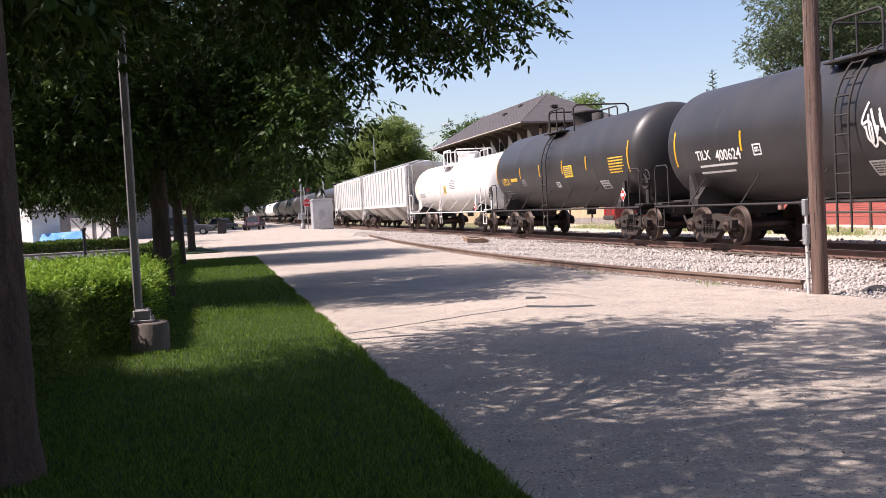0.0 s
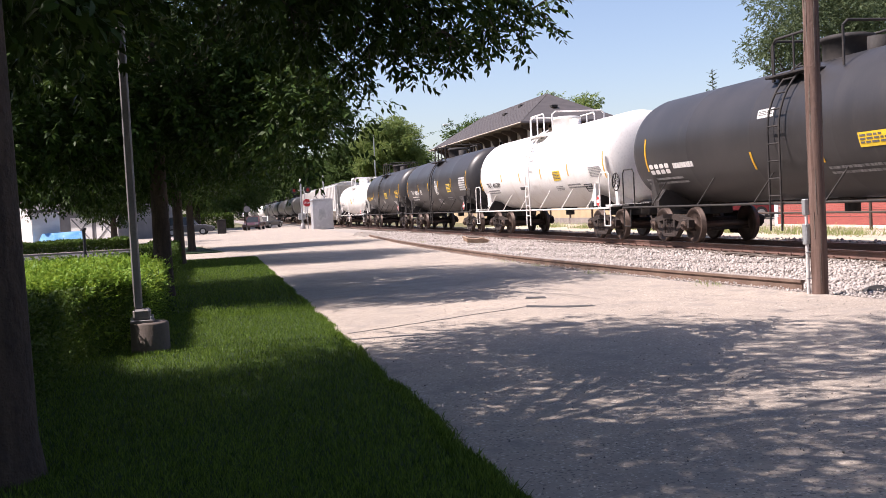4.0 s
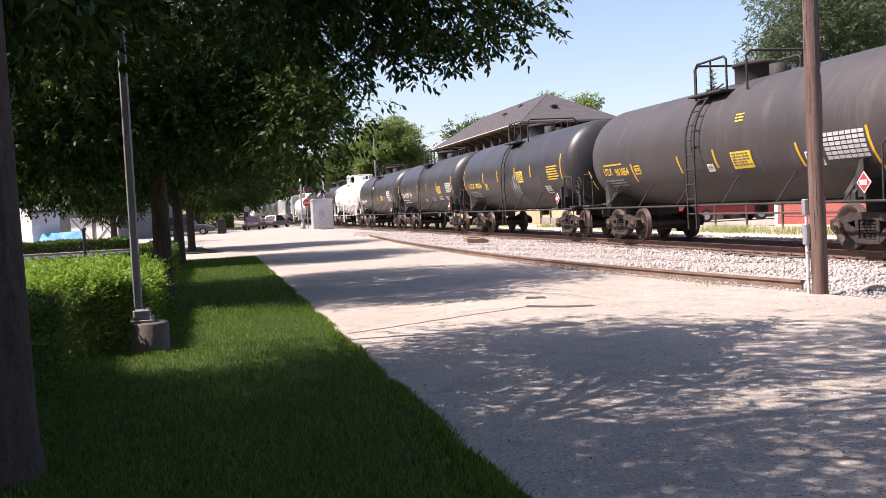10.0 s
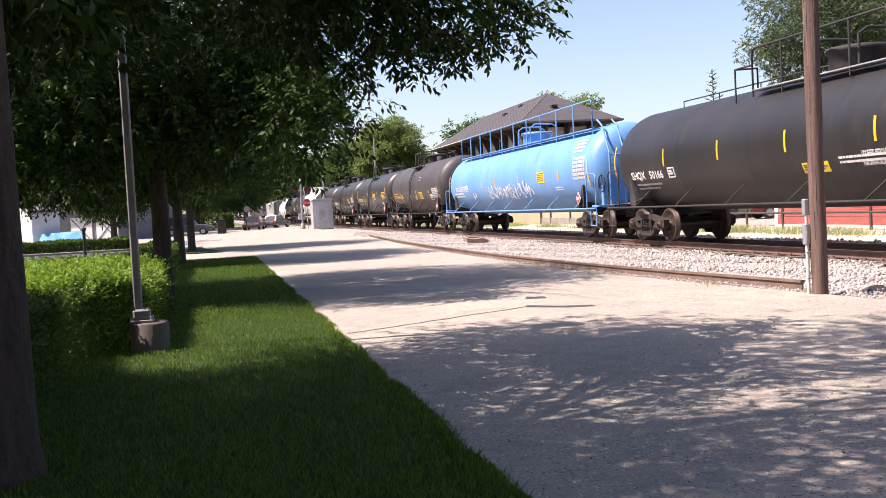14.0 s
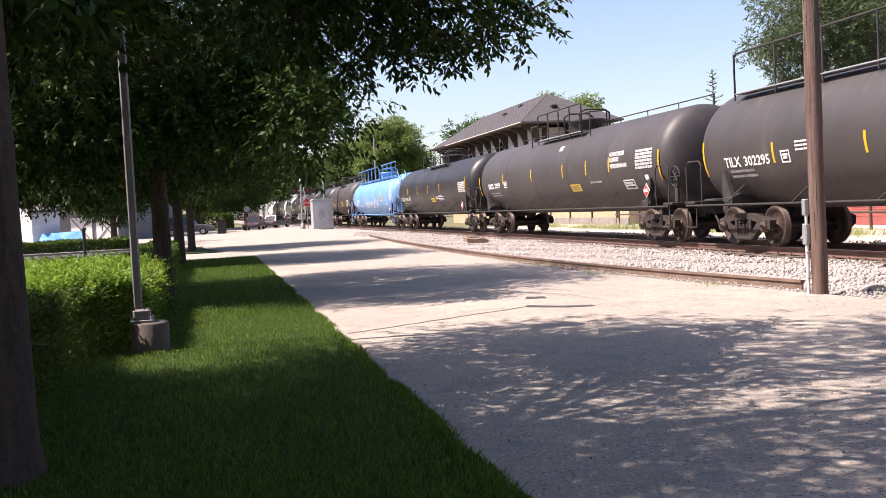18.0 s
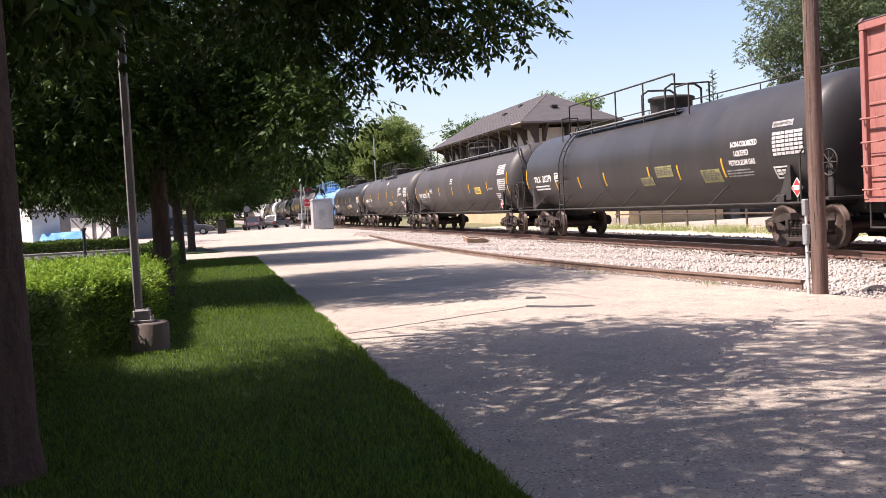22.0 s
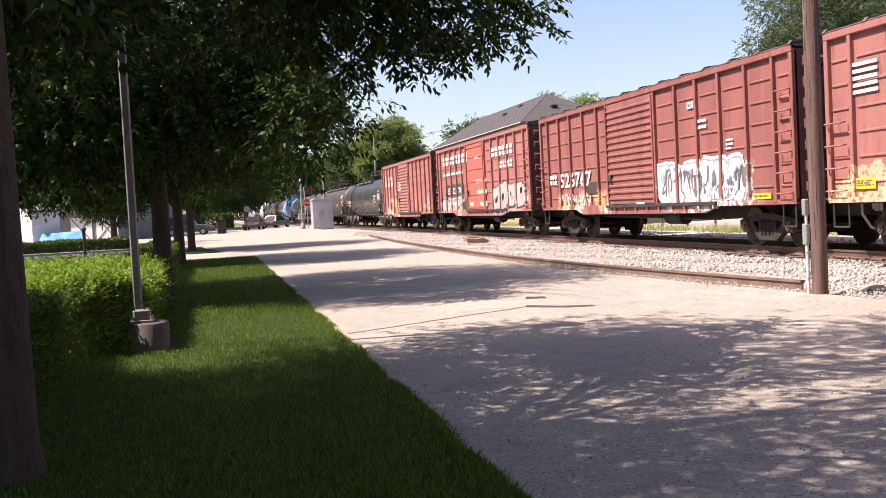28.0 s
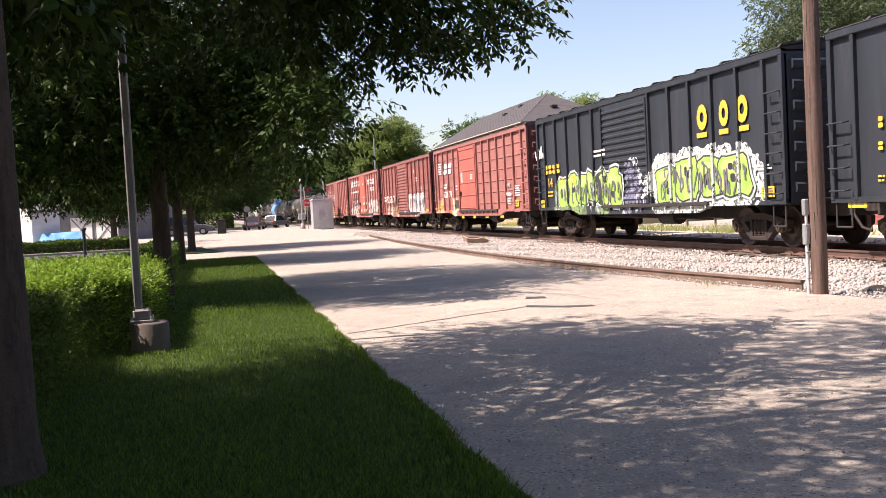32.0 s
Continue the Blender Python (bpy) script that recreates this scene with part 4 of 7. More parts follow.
# F
M_F = (
    ("bar", 1.15, 1.88, 0.07, 0.50, 0.0),
    ("bar", 4.29, 2.16, 0.07, 0.29, 0.0),
    ("bar", 6.67, 2.05, 0.07, 0.35, 0.0),
    ("bar", 9.17, 2.08, 0.07, 0.36, 0.0),
    ("bar", 11.94, 2.08, 0.07, 0.40, 0.0),
    ("bar", 15.02, 1.87, 0.07, 0.83, 0.0),
    ("code", 2.08, 1.98, "TILX", 0.69, 0.18, D_),
    ("text", 2.95, 1.96, "401289", 0.26, D_, 1.35),
    ("print", 2.00, 1.62, 1.88, 0.21, 2, M_FADEMARK),
    ("placard", 14.62, 1.20),
    ("label", 10.49, 1.96, 0.70, 0.34, M_YELLBL),
    ("print", 13.83, 1.92, 1.06, 0.35, 6, M_FADEMARK),
    ("frame", 13.00, 1.44, 0.64, 0.30, D_),
    ("panel", 6.41, 1.73, 0.68, 0.12, D_),
    ("print", 10.38, 1.55, 0.77, 0.19, 3, M_FADEMARK),
    ("print", 11.57, 1.57, 1.37, 0.21, 2, M_FADEMARK),
)
# G
M_G = (
    ("mark", 2.08, 1.82, 4, 0.23, 0.28, W),
    ("print", 3.44, 1.80, 1.24, 0.28, 1, W),
    ("bar", 1.93, 1.92, 0.07, 0.89, 0.0),
    ("bar", 7.18, 1.70, 0.07, 0.42, 0.0),
    ("bar", 9.66, 1.72, 0.07, 0.44, 0.0),
    ("bar", 12.55, 1.76, 0.07, 0.44, 0.0),
    ("bar", 15.25, 1.34, 0.07, 0.98, 0.0),
    ("label", 10.95, 1.95, 0.87, 0.28, M_YELLBL),
    ("label", 13.59, 1.81, 1.19, 0.74, W),
    ("label", 7.57, 2.81, 0.61, 0.19, W),
    ("placard", 15.17, 1.22),
    ("print", 9.74, 1.37, 3.05, 0.25, 2, M_FADEMARK),
    ("print", 1.61, 1.44, 2.55, 0.27, 2, M_FADEMARK),
)
# H
M_H = (
    ("bar", 0.61, 1.87, 0.07, 0.87, 0.0),
    ("bar", 3.70, 2.11, 0.07, 0.42, 0.0),
    ("bar", 6.36, 2.10, 0.07, 0.47, 0.0),
    ("bar", 8.79, 2.10, 0.07, 0.48, 0.0),
    ("bar", 11.23, 2.11, 0.07, 0.46, 0.0),
    ("bar", 14.63, 1.91, 0.07, 0.88, 0.0),
    ("code", 1.71, 1.94, "TILX", 0.64, 0.25, W),
    ("text", 2.61, 1.95, "401290", 0.37, W, 0.98),
    ("frame", 4.08, 1.92, 0.38, 0.30, W),
    ("print", 1.56, 1.51, 1.98, 0.28, 2, W),
    ("scrawl", 3.05, 0.68, 2.09, 0.87, M_FADEMARK, 8),
    ("label", 7.78, 1.56, 0.36, 0.19, W),
    ("print", 9.64, 1.55, 0.78, 0.23, 3, W),
    ("print", 11.27, 1.55, 1.00, 0.25, 3, W),
    ("label", 11.40, 1.98, 0.78, 0.37, M_YELLBL),
    ("label", 13.33, 1.98, 1.15, 0.50, W),
    ("frame", 12.80, 1.46, 0.59, 0.32, W),
    ("placard", 14.12, 1.29),
)
# I
M_I = (
    ("bar", 1.26, 1.97, 0.07, 0.93, 0.0),
    ("bar", 4.52, 2.20, 0.07, 0.43, 0.0),
    ("bar", 6.72, 2.20, 0.07, 0.45, 0.0),
    ("bar", 9.10, 2.19, 0.07, 0.45, 0.0),
    ("bar", 11.03, 2.21, 0.07, 0.41, 0.0),
    ("bar", 14.29, 2.01, 0.07, 0.86, 0.0),
    ("code", 2.05, 2.02, "UTLX", 0.93, 0.21, Y_),
    ("text", 3.20, 2.01, "903266", 0.30, Y_, 1.10),
    ("frame", 4.75, 1.89, 0.32, 0.28, Y_),
    ("print", 2.04, 1.55, 1.70, 0.31, 3, M_FADEMARK),
    ("scrawl", 8.17, 0.80, 1.03, 1.75, M_FADEMARK, 4),
    ("label", 9.33, 2.04, 0.76, 0.43, M_YELLBL),
    ("frame", 12.27, 1.50, 0.56, 0.31, W),
    ("print", 12.89, 1.97, 1.18, 0.53, 5, Y_),
    ("placard", 13.92, 1.35),
)
# J
M_J = (
    ("bar", 0.84, 1.50, 0.07, 0.64, -0.06),
    ("bar", 4.01, 1.64, 0.07, 0.56, -0.06),
    ("bar", 6.84, 1.78, 0.07, 0.46, -0.06),
    ("bar", 8.69, 1.83, 0.07, 0.46, -0.06),
    ("bar", 12.06, 1.67, 0.07, 0.53, -0.08),
    ("bar", 14.33, 1.39, 0.07, 0.96, -0.1),
    ("code", 1.99, 1.94, "UTLX", 0.59, 0.20, Y_),
    ("text", 2.80, 1.90, "901854", 0.31, Y_, 1.01),
    ("print", 2.05, 2.17, 1.35, 0.09, 1, Y_),
    ("print", 1.85, 1.51, 1.64, 0.27, 3, M_FADEMARK),
    ("label", 8.24, 1.75, 0.29, 0.20, W),
    ("label", 9.43, 1.76, 0.85, 0.41, M_YELLBL),
    ("print", 9.69, 2.80, 0.35, 0.22, 3, Y_),
    ("frame", 4.15, 1.88, 0.37, 0.26, Y_),
    ("label", 12.93, 1.77, 1.28, 0.56, W),
    ("frame", 12.24, 1.66, 0.54, 0.33, W),
    ("placard", 14.18, 1.32),
)
# K
M_K = (
    ("bar", 0.99, 2.00, 0.07, 0.72, 0.0),
    ("bar", 6.97, 1.83, 0.07, 0.42, 0.0),
    ("bar", 8.98, 1.91, 0.07, 0.46, 0.0),
    ("bar", 12.23, 1.94, 0.07, 0.41, 0.0),
    ("bar", 16.79, 1.92, 0.07, 0.37, 0.0),
    ("bar", 19.47, 1.71, 0.07, 0.78, 0.0),
    ("code", 2.29, 1.95, "TILX", 0.69, 0.20, W),
    ("text", 3.12, 1.94, "301730", 0.32, W, 0.99),
    ("frame", 4.14, 1.92, 0.42, 0.27, W),
    ("print", 2.00, 1.60, 1.95, 0.27, 2, W),
    ("scrawl", 7.76, 1.38, 5.86, 0.72, W, 21),
    ("scrawl", 5.15, 1.47, 0.54, 0.38, W, 2),
    ("label", 14.53, 1.94, 0.79, 0.40, M_YELLBL),
    ("label", 18.20, 1.93, 1.08, 0.77, W),
    ("print", 18.00, 2.77, 1.02, 0.52, 3, W),
    ("placard", 18.73, 1.32),
    ("print", 16.25, 1.58, 0.76, 0.16, 2, W),
)
# L
M_L = (
    ("bar", 0.85, 1.86, 0.07, 0.90, 0.0),
    ("bar", 4.01, 2.03, 0.07, 0.46, 0.0),
    ("bar", 6.83, 2.04, 0.07, 0.45, 0.0),
    ("bar", 9.62, 2.03, 0.07, 0.46, 0.0),
    ("bar", 12.46, 2.04, 0.07, 0.46, 0.0),
    ("code", 1.93, 1.74, "SHQX", 0.88, 0.21, W),
    ("text", 3.07, 1.73, "50166", 0.30, W, 1.10),
    ("frame", 4.19, 1.71, 0.37, 0.28, W),
    ("print", 2.07, 1.36, 1.63, 0.24, 2, M_FADEMARK),
    ("label", 10.11, 1.54, 0.87, 0.23, M_YELLBL),
    ("text", 12.04, 1.79, "LIQUEFIED PETROLEUM GAS", 0.16, W, 0.48),
    ("text", 12.01, 1.61, "NON-ODORIZED", 0.17, W, 0.83),
    ("label", 16.54, 1.94, 1.23, 0.50, W),
    ("bar", 17.81, 1.85, 0.07, 0.81, 0.0),
    ("placard", 17.39, 1.30),
    ("print", 11.34, 1.64, 1.95, 0.19, 2, W),
)
# M
M_M = (
    ("bar", 0.90, 1.64, 0.07, 0.83, 0.0),
    ("bar", 4.42, 2.06, 0.07, 0.40, 0.0),
    ("bar", 8.07, 2.03, 0.07, 0.45, 0.0),
    ("bar", 11.42, 2.04, 0.07, 0.44, 0.0),
    ("bar", 13.55, 2.03, 0.07, 0.46, 0.0),
    ("bar", 15.40, 2.04, 0.07, 0.46, 0.0),
    ("bar", 18.75, 1.66, 0.07, 0.83, 0.0),
    ("mark", 2.31, 1.91, 4, 0.15, 0.21, W),
    ("text", 3.25, 1.93, "220997", 0.28, W, 0.90),
    ("frame", 4.57, 1.90, 0.39, 0.26, W),
    ("print", 2.46, 1.52, 1.54, 0.21, 2, M_FADEMARK),
    ("label", 11.97, 1.52, 0.86, 0.26, M_YELLBL),
    ("print", 13.80, 1.69, 0.96, 0.13, 1, M_FADEMARK),
    ("text", 15.49, 2.50, "NON ODORIZED", 0.17, W, 0.80),
    ("text", 15.54, 2.34, "LIQUEFIED", 0.17, W, 0.82),
    ("text", 15.57, 2.15, "PETROLEUM GAS", 0.16, W, 0.98),
    ("label", 17.33, 2.04, 1.10, 0.56, W),
    ("label", 17.81, 1.71, 0.22, 0.15, W),
    ("placard", 18.09, 1.43),
    ("label", 10.71, 3.00, 0.37, 0.18, W),
    ("frame", 16.30, 1.47, 0.72, 0.30, W),
)
# N
M_N = (
    ("bar", 1.23, 1.65, 0.07, 0.83, 0.0),
    ("bar", 4.19, 1.83, 0.07, 0.44, 0.0),
    ("bar", 7.21, 1.85, 0.07, 0.41, 0.0),
    ("bar", 10.04, 1.80, 0.07, 0.45, 0.0),
    ("bar", 13.33, 1.83, 0.07, 0.44, 0.0),
    ("bar", 16.36, 1.85, 0.07, 0.41, 0.0),
    ("bar", 19.37, 1.62, 0.07, 0.90, 0.0),
    ("code", 2.20, 1.83, "TILX", 0.69, 0.22, W),
    ("text", 3.03, 1.83, "302295", 0.30, W, 1.17),
    ("frame", 4.50, 1.81, 0.32, 0.27, W),
    ("print", 2.35, 1.50, 1.06, 0.25, 2, M_FADEMARK),
    ("print", 5.05, 2.00, 0.62, 0.24, 3, W),
    ("print", 9.72, 2.32, 0.46, 0.30, 3, W),
    ("label", 14.38, 1.76, 0.92, 0.30, M_YELLBL),
    ("label", 18.00, 2.47, 1.06, 0.43, W),
    ("label", 18.09, 1.83, 1.11, 0.48, W),
    ("frame", 17.55, 1.41, 0.58, 0.30, W),
    ("print", 16.62, 1.83, 0.63, 0.15, 1, M_FADEMARK),
    ("placard", 18.79, 1.27),
)
# O
M_O = (
    ("bar", 1.28, 1.77, 0.07, 0.67, 0.0),
    ("bar", 4.37, 1.61, 0.07, 0.55, 0.0),
    ("bar", 6.52, 1.62, 0.07, 0.39, 0.0),
    ("bar", 8.66, 1.62, 0.07, 0.43, 0.0),
    ("bar", 11.76, 1.59, 0.07, 0.47, 0.0),
    ("bar", 13.48, 1.63, 0.07, 0.39, 0.0),
    ("bar", 15.73, 1.60, 0.07, 0.46, 0.0),
    ("code", 2.21, 1.96, "TILX", 0.73, 0.21, W),
    ("text", 3.09, 1.96, "302379", 0.32, W, 0.95),
    ("frame", 4.36, 1.94, 0.37, 0.29, W),
    ("print", 2.22, 1.62, 1.70, 0.22, 2, W),
    ("label", 11.21, 1.53, 0.74, 0.25, M_OLDYEL),
    ("label", 12.24, 1.74, 0.97, 0.30, M_OLDYEL),
    ("label", 14.68, 1.49, 0.91, 0.34, M_OLDYEL),
    ("text", 16.24, 2.27, "NON-ODORIZED", 0.17, W, 0.84),
    ("text", 16.37, 2.07, "LIQUEFIED", 0.17, W, 0.77),
    ("text", 16.10, 1.86, "PETROLEUM GAS", 0.17, W, 0.85),
    ("print", 15.91, 1.56, 1.12, 0.20, 3, M_FADEMARK),
    ("label", 17.95, 1.98, 1.12, 0.51, W),
    ("label", 17.92, 2.57, 0.76, 0.13, M_FADEMARK),
    ("frame", 17.83, 1.46, 0.53, 0.29, W),
    ("placard", 18.87, 1.29),
)
# P
M_P = (
    ("stripes", 1.24, 2.84, 0.73, 0.74, 5, W),
    ("mark", 2.31, 2.77, 2, 0.74, 0.65, W),
    ("mark", 2.35, 2.13, 3, 0.20, 0.23, W),
    ("text", 2.25, 1.73, "531 310", 0.37, W, 1.38),
    ("label", 14.24, 1.22, 0.87, 0.13, M_YELLBL),
    ("frame", 13.38, 1.21, 0.54, 0.28, W),
    ("print", 14.22, 1.39, 0.74, 0.50, 5, W),
    ("label", 7.55, 1.02, 0.54, 0.11, M_YELLBL),
    ("label", 8.48, 1.04, 0.31, 0.09, W),
    ("print", 4.80, 2.14, 0.52, 0.17, 2, W),
    ("print", 14.43, 0.96, 0.51, 0.22, 3, W),
    ("print", 6.05, 2.36, 0.95, 0.59, 3, W),
    ("label", 12.22, 1.23, 0.37, 0.09, M_YELLBL),
)
# Q
M_Q = (
    ("throwup", 1.0, 0.98, 4.9, 0.66, 4, M_SPRAYGREY, M_DARKMARK, 12),
    ("throwup", 10.0, 1.05, 4.4, 1.05, 4, M_SPRAYGREY, M_DARKMARK, 15),
    ("mark", 1.34, 3.29, 8, 0.49, 0.42, W),
    ("print", 1.32, 2.66, 4.90, 0.25, 1, W),
    ("panel", 2.09, 1.80, 3.22, 0.54, D_),
    ("text", 2.2, 1.87, "53", 0.42, W, 1.2),
    ("text", 3.25, 1.87, "22", 0.42, W, 1.2),
    ("text", 4.35, 1.87, "74", 0.42, W, 1.2),
    ("print", 2.24, 1.57, 2.71, 0.10, 1, W),
    ("print", 2.21, 1.32, 1.56, 0.10, 1, W),
    ("panel", 4.51, 1.25, 0.71, 0.41, M_STENCIL),
    ("label", 3.47, 1.07, 0.53, 0.13, M_YELLBL),
    ("label", 5.74, 1.09, 0.39, 0.13, M_YELLBL),
    ("text", 7.67, 2.27, "DOOR OPENING W 10-0 H 10-5", 0.18, W, 0.64),
    ("print", 7.53, 3.27, 0.75, 0.19, 3, W),
    ("scrawl", 7.71, 1.72, 1.64, 0.26, M_PALEYEL, 7),
    ("scrawl", 6.43, 1.20, 0.57, 0.25, M_PALEYEL, 9),
    ("scrawl", 8.18, 1.18, 1.10, 0.26, M_PALEYEL, 10),
    ("mark", 10.23, 3.23, 6, 0.39, 0.38, W),
    ("mark", 11.13, 2.73, 6, 0.26, 0.27, W),
)
# R
M_R = (
    ("throwup", 9.4, 1.04, 4.3, 1.05, 6, M_SPRAYWHITE, M_FADEMARK, 21, M_SPRAYWHITE),
    ("scrawl", 9.5, 1.08, 4.0, 0.95, M_INK, 52),
    ("scrawl", 10.6, 1.1, 2.6, 0.5, M_PALEBLUE, 53),
    ("scrawl", 1.6, 1.05, 3.0, 0.5, M_SPRAYTAN, 54),
    ("mark", 0.92, 1.82, 3, 0.18, 0.33, W),
    ("text", 1.89, 1.71, "526767", 0.63, W, 1.48),
    ("panel", 4.07, 1.44, 1.12, 0.37, M_STENCIL),
    ("label", 14.01, 1.08, 0.71, 0.13, M_YELLBL),
    ("print", 11.66, 2.75, 0.41, 0.29, 2, W),
    ("print", 12.94, 2.19, 0.30, 0.29, 3, W),
    ("print", 13.26, 1.54, 0.36, 0.16, 2, W),
    ("label", 11.13, 3.35, 0.32, 0.16, W),
    ("label", 2.03, 0.94, 0.54, 0.15, M_YELLBL),
    ("label", 8.03, 1.03, 0.51, 0.09, W),
)
# S
M_S = (
    ("stripes", 0.78, 2.92, 0.79, 0.62, 5, W),
    ("mark", 1.99, 2.89, 2, 0.72, 0.51, W),
    ("mark", 1.92, 2.17, 3, 0.19, 0.23, W),
    ("text", 1.87, 1.74, "528876", 0.41, W, 1.45),
    ("print", 13.78, 1.51, 0.78, 0.45, 4, W),
    ("label", 13.84, 1.14, 0.49, 0.26, M_YELLBL),
    ("frame", 12.86, 1.25, 0.48, 0.24, W),
    ("scrawl", 12.67, 1.55, 0.76, 0.18, W, 12),
    ("label", 5.36, 0.69, 0.49, 0.12, M_YELLBL),
    ("label", 7.51, 0.69, 0.42, 0.11, M_YELLBL),
    ("label", 9.51, 0.70, 0.47, 0.10, M_YELLBL),
    ("label", 11.75, 0.71, 0.50, 0.09, M_YELLBL),
    ("label", 0.86, 1.20, 0.58, 0.20, M_YELLBL),
    ("label", 2.95, 0.93, 0.42, 0.15, M_YELLBL),
    ("print", 4.45, 1.98, 0.33, 0.28, 2, W),
    ("panel", 4.21, 1.19, 0.71, 0.37, M_STENCIL),
    ("label", 7.27, 2.46, 0.35, 0.22, W),
    ("label", 5.54, 2.36, 0.40, 0.56, W),
    ("print", 13.73, 0.88, 0.81, 0.18, 2, W),
    ("scrawl", 12.86, 1.88, 0.38, 0.23, M_FADEMARK, 14),
)
# T
M_T = (
    ("mark", 11.98, 2.77, 1, 0.50, 0.62, Y_),
    ("mark", 13.04, 2.77, 1, 0.42, 0.61, Y_),
    ("mark", 13.81, 2.78, 1, 0.48, 0.62, Y_),
    ("panel", 11.94, 2.6, 0.50, 0.12, Y_),
    ("panel", 13.01, 2.6, 0.42, 0.12, Y_),
    ("panel", 13.78, 2.6, 0.52, 0.12, Y_),
    ("throwup", 2.1, 1.02, 5.2, 1.1, 6, M_LIME, M_DARKMARK, 4, M_GLOW),
    ("scrawl", 2.2, 1.06, 4.8, 0.9, M_INK, 61),
    ("scrawl", 9.8, 1.1, 4.2, 0.95, M_INK, 62),
    ("throwup", 9.7, 1.06, 4.5, 1.1, 4, M_LIME, M_DARKMARK, 7, M_GLOW),
    ("mark", 0.75, 2.21, 4, 0.31, 0.31, Y_),
    ("text", 1.02, 1.78, "14", 0.40, Y_, 1.25),
    ("text", 2.12, 1.78, "11", 0.40, Y_, 1.25),
    ("text", 3.2, 1.78, "38", 0.40, Y_, 1.25),
    ("label", 14.72, 1.12, 0.50, 0.23, M_YELLBL),
    ("label", -0.04, 1.02, 0.62, 0.30, M_YELLBL),
    ("scrawl", -0.22, 2.60, 0.74, 0.74, W, 3),
    ("print", 5.36, 2.48, 0.97, 0.27, 2, W),
    ("print", 14.53, 1.68, 0.70, 0.14, 2, W),
    ("print", 0.99, 1.37, 0.52, 0.25, 2, Y_),
    ("scrawl", 0.10, 2.73, 0.68, 0.31, W, 31),
)
# U
M_U = (
    ("throwup", 9.2, 1.08, 4.0, 0.8, 5, M_SPRAYGREY, M_DARKMARK, 25),
    ("label", 0.56, 0.86, 0.53, 0.18, M_YELLBL),
    ("mark", 1.47, 2.26, 1, 0.12, 0.20, Y_),
    ("mark", 1.45, 1.87, 1, 0.13, 0.15, Y_),
    ("print", 1.42, 1.28, 0.18, 0.15, 2, Y_),
)

# ---- ground ----


def sheet(name, outline, z, material, label, category, step=None):
    """A flat sheet with a small thickness."""
    ob = part(name, Geo().prism(outline, "z", z - 0.14, z), material)
    return tagged(ob, label, category, kind="structure")


sheet("ground", [(-2500, -2500), (2500, -2500), (2500, 3500), (-2500, 3500)], -0.11, M_SOIL, "dry grass and earth reaching to the horizon", "ground")
sheet("road", [(0.9, -40), (12, -40), (9.3, -2), (8.5, 6), (7.95, 10.5), (7.35, 14.75), (6.95, 19), (7.0, 29), (7.5, 41), (8.6, 56), (9.2, 80), (9.8, 140), (-30, 140), (-30, 54), (-0.6, 53), (0.44, 41.7), (1.24, 33), (0.9, 26)], 0.0, M_ROAD, "sun-bleached patched road surface beside the track", "road")
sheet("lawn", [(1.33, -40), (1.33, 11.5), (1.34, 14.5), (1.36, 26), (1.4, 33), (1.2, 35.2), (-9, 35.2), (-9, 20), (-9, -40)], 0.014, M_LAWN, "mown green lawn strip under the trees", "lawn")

# ---- track ----
bed = [(6.6, -0.05), (8.0, -0.045), (9.6, -0.07), (11.4, -0.075), (14.6, -0.075), (16.6, -0.12), (16.6, -0.3), (6.6, -0.3)]
tagged(part("track_bed", Geo().prism(bed, "y", -120, 700), M_BED), "pale crushed stone bed of the railway", "track bed", kind="structure")


def rail_geo(x, y0, y1, top=RAIL_Z):
    pr = [(-0.065, -0.16), (0.065, -0.16), (0.065, -0.145), (0.014, -0.125), (0.014, -0.045), (0.036, -0.035), (0.036, 0.0), (-0.036, 0.0), (-0.036, -0.035), (-0.014, -0.045), (-0.014, -0.125), (-0.065, -0.145)]
    return Geo().prism([(x + a, top + b) for a, b in pr], "y", y0, y1)


for sx in (-1, 1):
    x = TRACK_X + sx * 0.755
    ob = tagged(part("rail", rail_geo(x, -120, 700), M_RAIL), "long rusty steel rail of the main track", "rail", "main track rails")
    part("running_surface", Geo().box(x - 0.032, x + 0.032, -120, 700, RAIL_Z, RAIL_Z + 0.002), M_RAILTOP, ob, "polished rail head")

# ---- utility pole ----
up = thing("utility_pole", "weathered brown wooden utility pole with grey metal boxes", "utility pole")
g = Geo()
for k in range(10):
    z0, z1 = -0.3 + k * 1.1, 0.8 + k * 1.1
    g.cyl((7.81 + 0.006 * math.sin(k * 1.7), 11.56, z0), (7.81 + 0.006 * math.sin((k + 1) * 1.7), 11.56, z1), 0.106 - 0.0022 * k, 0.1038 - 0.0022 * k, 20)
part("pole", g, M_POLE, up)
rg = random.Random(5)
for k in range(26):
    a, z = rg.uniform(2.6, 5.6), rg.uniform(0.1, 4.0)
    ln = rg.uniform(0.25, 0.9)
    x, y = 7.81 + 0.102 * math.cos(a), 11.56 + 0.102 * math.sin(a)
    part("crack", Geo().box(-0.004, 0.004, -0.004, 0.004, z, z + ln, 0, pose(x, y, 0, 0, 0, math.degrees(a))), M_TIE, up)
part("meter_box", Geo().box(7.648, 7.722, 11.605, 11.68, 1.05, 1.27, 0.012), M_GALV, up)
part("switch_box", Geo().box(7.645, 7.725, 11.6, 11.68, 0.66, 0.94, 0.012).box(7.66, 7.71, 11.592, 11.602, 0.7, 0.9, 0.003), M_GALV, up)
